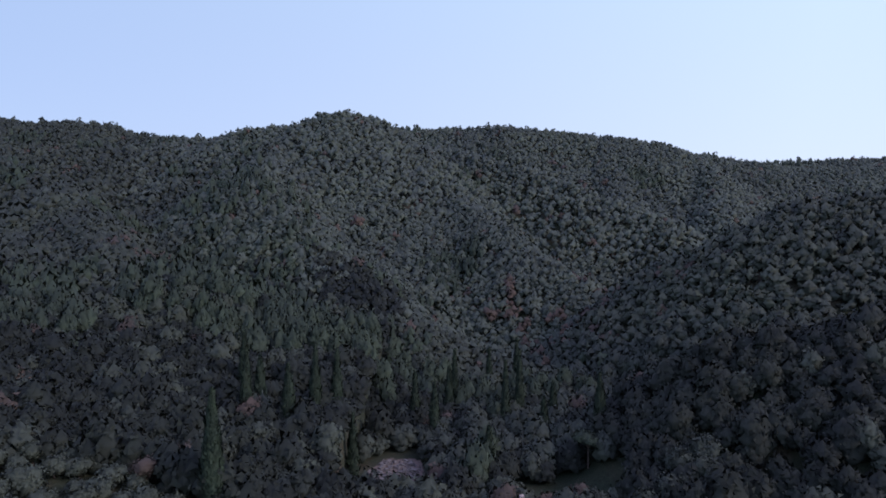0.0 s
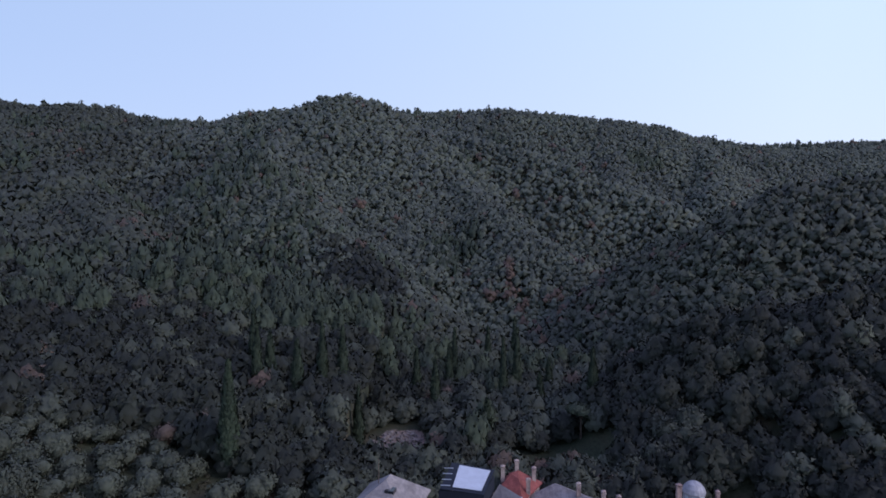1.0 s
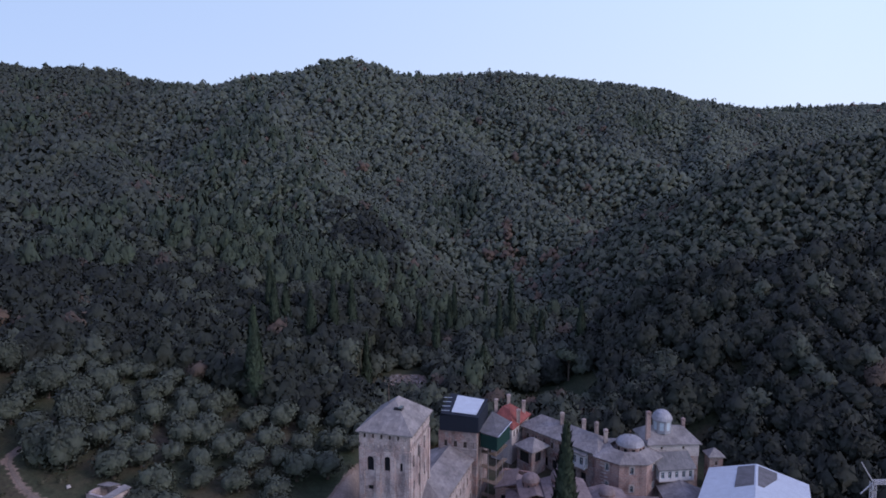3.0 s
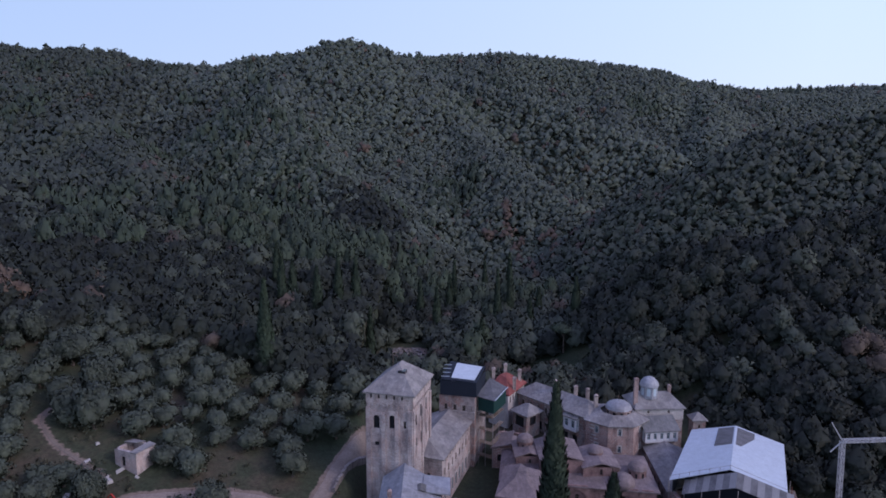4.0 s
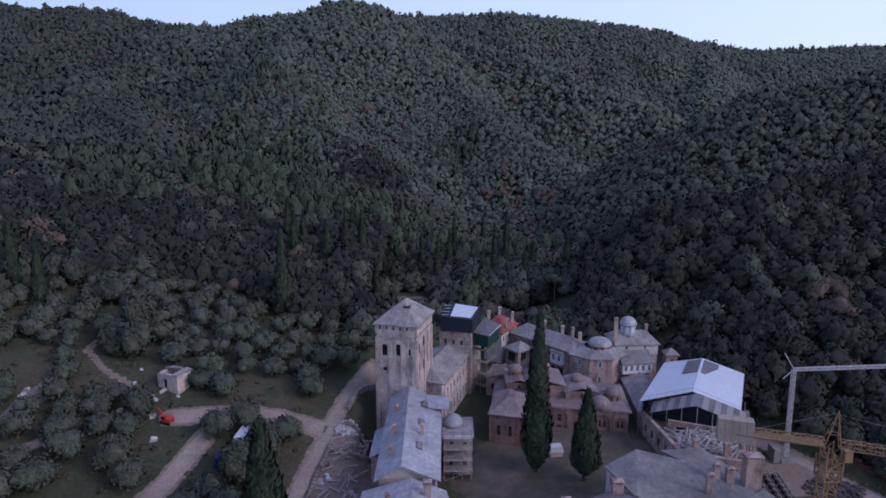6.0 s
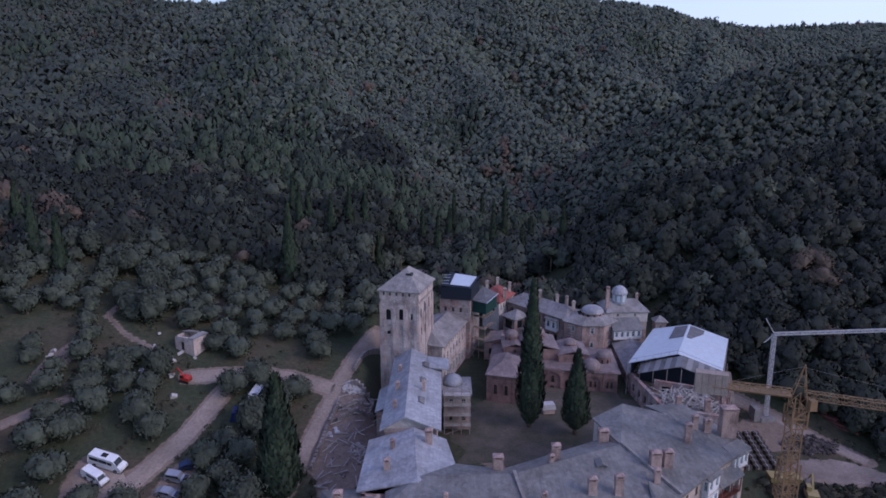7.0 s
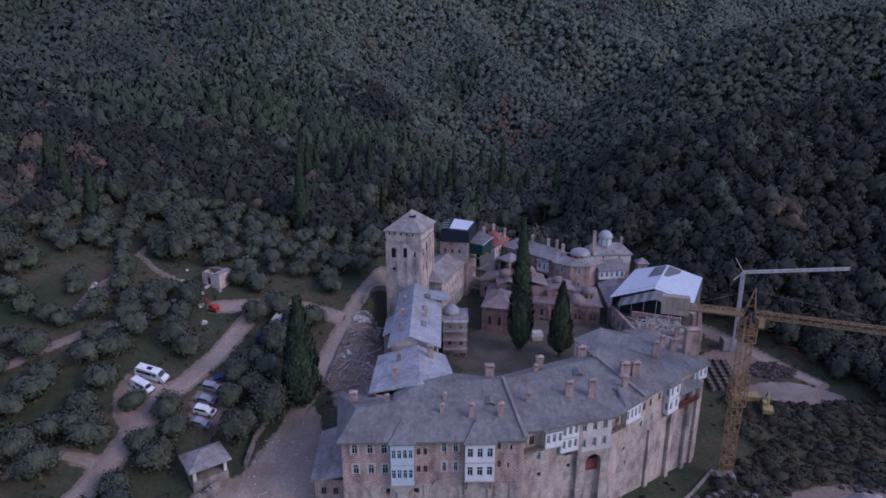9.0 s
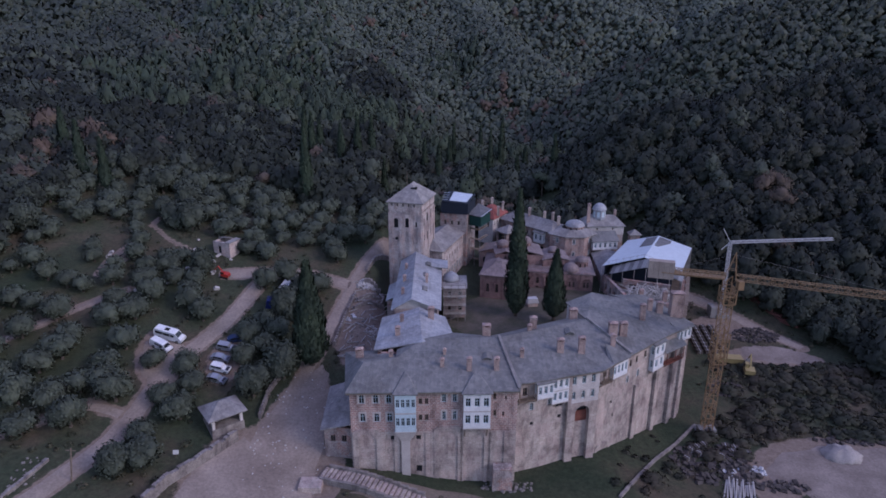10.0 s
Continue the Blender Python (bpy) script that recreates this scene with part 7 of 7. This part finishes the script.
# ---------- rubble, stones and site materials ----------
DARK_ROCK = patchy("dark_wet_rock", (0.037, 0.031, 0.029), (0.11, 0.095, 0.088), 0.7, 4.0)
BAG = patchy("woven_bag_cloth", (0.34, 0.34, 0.36), (0.55, 0.55, 0.57), 0.9, 7.0)


def stones(name, cx, cy, rx, ry, count, lo, hi, label, mat, seed):
    rng = random.Random(seed)
    bm = bmesh.new()
    for _ in range(count):
        a, q = rng.random() * 2 * math.pi, math.sqrt(rng.random())
        x, y = cx + rx * q * math.cos(a), cy + ry * q * math.sin(a)
        s = rng.uniform(lo, hi)
        m = pose(x, y, stand(x, y) + s * 0.2, rng.uniform(-25, 25), rng.uniform(-25, 25), rng.uniform(0, 360))
        box_into(bm, -s * rng.uniform(0.5, 0.9), s * 0.7, -s * 0.5, s * rng.uniform(0.4, 0.7), -s * 0.3, s * rng.uniform(0.25, 0.5), m, s * 0.12)
    return tagged(part(name, bm, mat), label, "stones", kind="stuff")


PALE_ROCK = patchy("pale_rock", (0.34, 0.32, 0.3), (0.48, 0.46, 0.44), 1.0, 6.0)
stones("pit_stones", -13, 163, 7, 12, 230, 0.3, 1.1, "broken stones in the quarried clearing", ROCK, 1)
stones("ruin_rubble", -18, 57, 4, 14, 80, 0.12, 0.42, "loose rubble beside the west wing", ROCK, 2)
stones("ruin_bags", -21.6, 55.6, 1.2, 1.4, 9, 0.4, 0.7, "white bags and rubble on the dig", BAG, 14)
stones("ruin_heap", -19.2, 68.8, 2.4, 2.0, 70, 0.2, 0.7, "pale broken stones on the dig", PALE_ROCK, 15)
stones("dig_stones", -15.6, 52.4, 1.8, 2.2, 60, 0.12, 0.45, "pale broken stones by the roof edge", PALE_ROCK, 16)
stones("court_rubble", 7.5, 38, 3, 3.5, 90, 0.2, 0.6, "rubble heap in the courtyard", PLASTER_STONE, 3)
stones("site_rubble", 66, 51, 4, 3, 70, 0.3, 0.9, "stone rubble below the wall", DARK_ROCK, 4)
stones("stone_stock", 83.2, 74.2, 6.5, 3.6, 190, 0.2, 0.9, "heap of dark brown stones and earth at the site", DARK_ROCK, 5)
stones("yard_blocks", 53, 25, 8.5, 6.5, 240, 0.25, 1.0, "stacked stone blocks and rubble", DARK_ROCK, 6)
stones("white_bags", 57.6, 22.8, 4.5, 2.2, 22, 0.4, 0.75, "white bulk bags of building material", BAG, 12)
stones("dark_blocks", 63, 18.8, 5, 1.6, 60, 0.3, 0.9, "dark stone blocks on the yard edge", DARK_ROCK, 13)
stones("edge_boulders", 86, 34, 10, 2.5, 110, 0.25, 0.8, "boulders along the yard edge", DARK_ROCK, 7)
stones("wall_foot_stones", 12, 14.5, 5, 1.4, 70, 0.15, 0.5, "fallen stones at the foot of the wall", ROCK, 8)
stones("terrace_stones", -66, 66, 16, 12, 30, 0.4, 1.1, "scattered pale stones in the grass", PALE_ROCK, 9)
stones("forecourt_stones", -27, 18, 7, 20, 160, 0.08, 0.3, "small loose stones on the forecourt", PALE_ROCK, 11)
stones("path_stones", -66, 6, 2, 5, 26, 0.15, 0.4, "rough stones along the lower track", ROCK, 10)
SAND = patchy("pale_sand", (0.25, 0.225, 0.21), (0.36, 0.33, 0.31), 0.5, 6.0, depth=0.08)
bm = turned_into(bmesh.new(), [(3.3, -0.4), (3.0, 0.25), (2.5, 0.75), (1.8, 1.3), (1.1, 1.6), (0.2, 1.7)], 0, 0, 28)
for v in bm.verts:
    v.co.x *= 1.25; v.co += Vector((noise.noise(v.co * 0.9), noise.noise(v.co * 0.9 + Vector((5, 0, 0))), 0.6 * noise.noise(v.co * 1.4 + Vector((0, 7, 0))))) * 0.7
ob = tagged(part("sand_mound", bm, SAND, smooth=True), "heap of pale sand on the lower yard", "sand heap"); ob.location = (79.5, 28.5, stand(79.5, 28.5))

# pallets of slabs in rows
rng = random.Random(8)
first = None
for ix in range(4):
    for iy in range(8):
        x, y = 65.5 + ix * 2.1 + iy * 0.15, 66 + iy * 1.7
        m = pose(x, y, stand(x, y), 0, 0, 8)
        if first is None:
            first = empty("slab_pallet", "wooden pallet stacked with dark roofing slabs", "pallet", m, "pallets of slabs")
            bm = bmesh.new()
            for k in range(3):
                box_into(bm, -0.75 + 0.62 * k, -0.5 + 0.62 * k, -0.55, 0.55, 0, 0.14)
            part("pallet_base", bm, WOOD, first)
            part("slab_load", box(-0.72, 0.72, -0.52, 0.52, 0.14, 1.0, None, 0.03), DARK_ROCK, first)
            part("strap", box(-0.05, 0.05, -0.535, 0.535, 0.14, 1.02), BAG, first)
        else:
            copy_thing(first, m)
for x, y, turn in ((49.8, 29.2, 20), (51.4, 30.0, 24), (53.0, 30.8, 15), (51.0, 28.0, 30), (57.2, 30.4, -10), (58.8, 29.8, -6), (57.8, 28.6, 4), (55.2, 27.2, 40), (60.6, 28.2, 12), (48.0, 26.4, 35)):
    copy_thing(first, pose(x, y, stand(x, y), 0, 0, turn))
RED_STEEL = patchy("rusty_red_paint", (0.09, 0.045, 0.04), (0.17, 0.075, 0.065), 0.6, 4.0)
beam = None
for k in range(12):
    x, y = 87.6 + 0.85 * (k % 6) * 1.6, 88.6 - 1.25 * (k % 6) * 1.6
    m = pose(x + 0.5 * (k // 6), y + 0.5 * (k // 6), stand(x, y) + 0.02, 0, 0, -56 + (k * 7) % 9)
    if beam is None:
        beam = tagged(part("steel_beam", box(-2.6, 2.6, -0.3, 0.3, 0, 0.55, None, 0.04), RED_STEEL), "rusty red steel beams stacked beside the site road", "beam", "steel beams"); beam.matrix_basis = m
    else:
        copy_thing(beam, m)
# planks
plank = None
for k in range(14):
    x, y = 52.2 + 0.36 * k, 18.4 - 0.1 * k
    m = pose(x, y, stand(x, y) + 0.15 + 0.12 * (k % 3), 0, 0, 62 + (k * 13) % 9)
    if plank is None:
        plank = tagged(part("plank", box(-3.2, 3.2, -0.14, 0.14, 0, 0.1), PALE_WOOD), "long pale timber plank stacked on the yard", "plank", "planks"); plank.matrix_basis = m
    else:
        copy_thing(plank, m)
CON_YELLOW = plain("dull_yellow_paint", (0.33, 0.265, 0.12), 0.5)
ob = tagged(part("yellow_skip", box(-3, 3, -1.2, 1.2, 0, 1.3, None, -0.15), CON_YELLOW), "dull yellow steel skip on the yard", "skip"); ob.matrix_basis = pose(71.5, 62.5, stand(71.5, 62.5), 0, 0, -6)


# ---------- vehicles ----------
PAINT_WHITE = plain("white_car_paint", (0.72, 0.73, 0.75), 0.3)
PAINT_SILVER = plain("silver_car_paint", (0.36, 0.38, 0.41), 0.3, 0.5)
PAINT_BLUE = plain("dark_blue_car_paint", (0.03, 0.05, 0.12), 0.3)
RUBBER = plain("tyre_rubber", (0.02, 0.02, 0.02), 0.8)
TARP = plain("deep_blue_tarpaulin", (0.02, 0.03, 0.13), 0.5)
LAMP = plain("headlamp_glass", (0.6, 0.6, 0.62), 0.2)


def vehicle(name, label, profile, width, paint, windows, wheels, wheel_r, m, group=""):
    """A vehicle from its side profile: body, glazing, wheels, lamps and bumpers."""
    ob = empty(name, label, "vehicle", m, group)
    bm = bmesh.new()
    rows = []
    zmax = max(z for _, z in profile)
    for side, inset in ((-1, 0.1), (-1, 0.0), (1, 0.0), (1, 0.1)):
        rows.append([bm.verts.new((x, side * (width / 2 - (0.14 if z > zmax * 0.62 else 0.0) - inset), z - (0.04 if inset and z > zmax * 0.9 else 0))) for x, z in profile])
    n = len(profile)
    for a, b in zip(rows, rows[1:]):
        for i in range(n):
            bm.faces.new((a[i], a[(i + 1) % n], b[(i + 1) % n], b[i]))
    bm.faces.new(rows[0][::-1]), bm.faces.new(rows[-1])
    bmesh.ops.recalc_face_normals(bm, faces=bm.faces)
    part("body", bm, paint, ob)
    for x0, x1, z0, z1 in windows:
        for s in (-1, 1):
            y = s * (width / 2 - 0.12)
            part("side_window", box(x0, x1, min(y, y + s * 0.03), max(y, y + s * 0.03), z0, z1), GLASS, ob)
    # windscreen: the steepest front pair of the profile above the bonnet
    fx_ = max(range(n), key=lambda i: profile[i][0] if 0.55 * zmax < profile[i][1] < 0.7 * zmax else -9)
    (ax, az), (bx, bz) = profile[fx_], profile[(fx_ + 1) % n]
    bm = bmesh.new(); w2 = width / 2 - 0.2
    slab_into(bm, [(ax + 0.03, -w2, az + 0.05), (ax + 0.03, w2, az + 0.05), (bx + 0.06, w2 - 0.06, bz - 0.03), (bx + 0.06, -w2 + 0.06, bz - 0.03)], 0.02)
    part("windscreen", bm, GLASS, ob)
    for x in wheels:
        for s in (-1, 1):
            bm = bmesh.new()
            bmesh.ops.create_cone(bm, cap_ends=True, segments=18, radius1=wheel_r, radius2=wheel_r, depth=0.22, matrix=Matrix.Translation((x, s * (width / 2 - 0.1), wheel_r)) @ Matrix.Rotation(math.pi / 2, 4, "X"))
            wh = part("wheel", bm, RUBBER, ob)
            bm = bmesh.new()
            bmesh.ops.create_cone(bm, cap_ends=True, segments=12, radius1=wheel_r * 0.55, radius2=wheel_r * 0.5, depth=0.24, matrix=Matrix.Translation((x, s * (width / 2 - 0.1), wheel_r)) @ Matrix.Rotation(math.pi / 2, 4, "X"))
            part("rim", bm, STEEL, wh)
    xm, xn = max(p[0] for p in profile), min(p[0] for p in profile)
    for s in (-1, 1):
        part("headlight", box(xm - 0.16, xm + 0.02, s * (width / 2 - 0.3) - 0.14, s * (width / 2 - 0.3) + 0.14, zmax * 0.36, zmax * 0.45), LAMP, ob)
        part("door_mirror", box(xm * 0.5, xm * 0.5 + 0.1, s * (width / 2 + 0.05) - 0.07, s * (width / 2 + 0.05) + 0.07, zmax * 0.58, zmax * 0.66), paint, ob)
    part("bumper", box(xm - 0.1, xm + 0.05, -width / 2 + 0.05, width / 2 - 0.05, 0.3, 0.52), RUBBER, ob)
    part("bumper", box(xn - 0.05, xn + 0.08, -width / 2 + 0.05, width / 2 - 0.05, 0.35, 0.55), RUBBER, ob)
    return ob


VAN = [(-3.6, 0.4), (-3.68, 1.2), (-3.6, 2.5), (-3.4, 2.72), (1.6, 2.72), (2.0, 2.6), (2.75, 1.7), (3.5, 1.35), (3.7, 0.9), (3.65, 0.4)]
VAN = VAN[::-1]
CAR = [(2.15, 0.35), (2.2, 0.7), (2.0, 0.92), (1.0, 1.02), (0.35, 1.5), (-1.1, 1.52), (-1.9, 1.05), (-2.15, 0.95), (-2.2, 0.35)]
JEEP = [(2.2, 0.4), (2.25, 0.9), (2.1, 1.08), (0.95, 1.18), (0.5, 1.78), (-1.9, 1.8), (-2.2, 1.15), (-2.25, 0.4)]


VAN = [(x * 0.86, z * 0.88) for x, z in VAN]
CAR = [(x * 0.9, z * 0.9) for x, z in CAR]
JEEP = [(x * 0.9, z * 0.9) for x, z in JEEP]


def slope_pose(x, y, turn):
    z = (stand(x + 1, y) + stand(x - 1, y) + stand(x, y + 1) + stand(x, y - 1)) / 4
    gx, gy = (stand(x + 1.2, y) - stand(x - 1.2, y)) / 2.4, (stand(x, y + 1.2) - stand(x, y - 1.2)) / 2.4
    n = Vector((-gx, -gy, 1)).normalized()
    return Matrix.Translation((x, y, z + 0.06)) @ Vector((0, 0, 1)).rotation_difference(n).to_matrix().to_4x4() @ Matrix.Rotation(math.radians(turn), 4, "Z")


van_ob = vehicle("minibus", "white high-roofed minibus parked on gravel", VAN, 1.9, PAINT_WHITE, [(-2.8, -1.1, 1.32, 1.94), (-1.0, 0.5, 1.32, 1.94), (0.65, 1.45, 1.32, 1.9)], (-1.95, 2.05), 0.34, slope_pose(-57.2, 41.3, -12))
part("roof_hatch", box(-0.9, 0.1, -0.4, 0.4, 2.39, 2.48), RUBBER, van_ob)
vehicle("small_van", "white small van parked beside the minibus", [(x * 0.74, z * 0.78) for x, z in VAN], 1.7, PAINT_WHITE, [(-1.0, 0.1, 1.05, 1.5), (0.25, 1.0, 1.05, 1.5)], (-1.35, 1.45), 0.3, slope_pose(-57.8, 38.3, -24))
for x, y, turn, prof, paint, label in ((-45.2, 40.4, -4, JEEP, PAINT_SILVER, "silver off-road car parked under olives"), (-45.4, 37.2, -6, CAR, PAINT_SILVER, "silver hatchback car parked in a row"), (-44.6, 34.4, -8, JEEP, PAINT_WHITE, "white pick-up car parked in a row"), (-44.4, 31.6, -10, CAR, PAINT_SILVER, "grey car half hidden by olives"), (-43.9, 43.4, 20, CAR, PAINT_BLUE, "dark blue car under olive branches")):
    vehicle("car", label, prof, 1.62, paint, [(-1.3, -0.36, 0.92, 1.24), (-0.27, 0.5, 0.92, 1.24)] if prof is CAR else [(-1.6, -0.62, 1.1, 1.5), (-0.54, 0.54, 1.1, 1.5)], (-1.2, 1.26), 0.3, slope_pose(x, y, turn), "parked cars")
vehicle("truck", "small white truck among the olives", [(x * 0.8, z * 0.82) for x, z in VAN], 2.0, PAINT_WHITE, [(-1.6, 0.2, 1.25, 1.8)], (-1.7, 1.9), 0.36, slope_pose(-37.9, 63.0, 80))
bm = box(-2.6, 2.6, -1.3, 1.3, 0, 1.9, None, 0.35)
for v in bm.verts:
    v.co.z += 0.2 * noise.noise(v.co)
ob = tagged(part("tarpaulin_load", bm, TARP), "load covered by a deep blue tarpaulin", "tarpaulin"); ob.matrix_basis = slope_pose(-38.6, 56.6, 10)
RED_PAINT = plain("red_machine_paint", (0.4, 0.04, 0.03), 0.4)


def digger(name, label, m, paint, s=1.0):
    ob = empty(name, label, "excavator", m)
    for side in (-1, 1):
        part("track", box(-1.6 * s, 1.6 * s, side * 1.05 * s - 0.3 * s, side * 1.05 * s + 0.3 * s, 0, 0.75 * s, None, 0.12), RUBBER, ob)
    part("house_body", box(-1.7 * s, 0.7 * s, -1.15 * s, 1.15 * s, 0.85 * s, 1.9 * s, None, 0.08), paint, ob)
    cab = part("cab", box(-0.2 * s, 1.2 * s, 0.1 * s, 1.1 * s, 0.9 * s, 2.8 * s, None, 0.06), paint, ob)
    part("cab_window", box(0.1 * s, 1.22 * s, 0.06 * s, 1.14 * s, 1.8 * s, 2.55 * s), GLASS, cab)
    bm = bmesh.new(); bar_into(bm, (0.6 * s, -0.4 * s, 1.5 * s), (2.9 * s, -0.4 * s, 3.9 * s), 0.34 * s); part("boom", bm, paint, ob)
    bm = bmesh.new(); bar_into(bm, (2.9 * s, -0.4 * s, 3.9 * s), (4.3 * s, -0.4 * s, 1.7 * s), 0.26 * s); part("stick", bm, paint, ob)
    part("bucket", box(3.9 * s, 4.8 * s, -0.9 * s, 0.1 * s, 0.8 * s, 1.7 * s, None, 0.15), STEEL, ob)
    return ob


digger("excavator", "yellow tracked excavator on the building site", slope_pose(74.0, 57.0, 75), CON_YELLOW, 1.0)
digger("red_digger", "small red digger beside the terrace road", slope_pose(-53.0, 64.2, 170), RED_PAINT, 0.65)
ob = tagged(part("notice_board", box(-0.45, 0.45, -0.04, 0.04, 0.6, 1.5), WHITE), "small blank white notice board on the bank", "board"); ob.matrix_basis = slope_pose(-45.4, 13.4, 15)
part("post", box(-0.05, 0.05, -0.03, 0.03, -0.3, 0.6), WOOD, ob)
post = empty("utility_pole", "wooden pole beside the lower track", "pole", slope_pose(-58.5, 5.5, 0))
bm = bmesh.new(); bar_into(bm, (0, 0, -0.5), (0.3, 0.2, 6.5), 0.18, 8); part("pole_shaft", bm, WOOD, post)
bm = bmesh.new(); bar_into(bm, (-0.5, 0.2, 6.0), (1.0, 0.2, 6.1), 0.1); part("cross_arm", bm, WOOD, post)
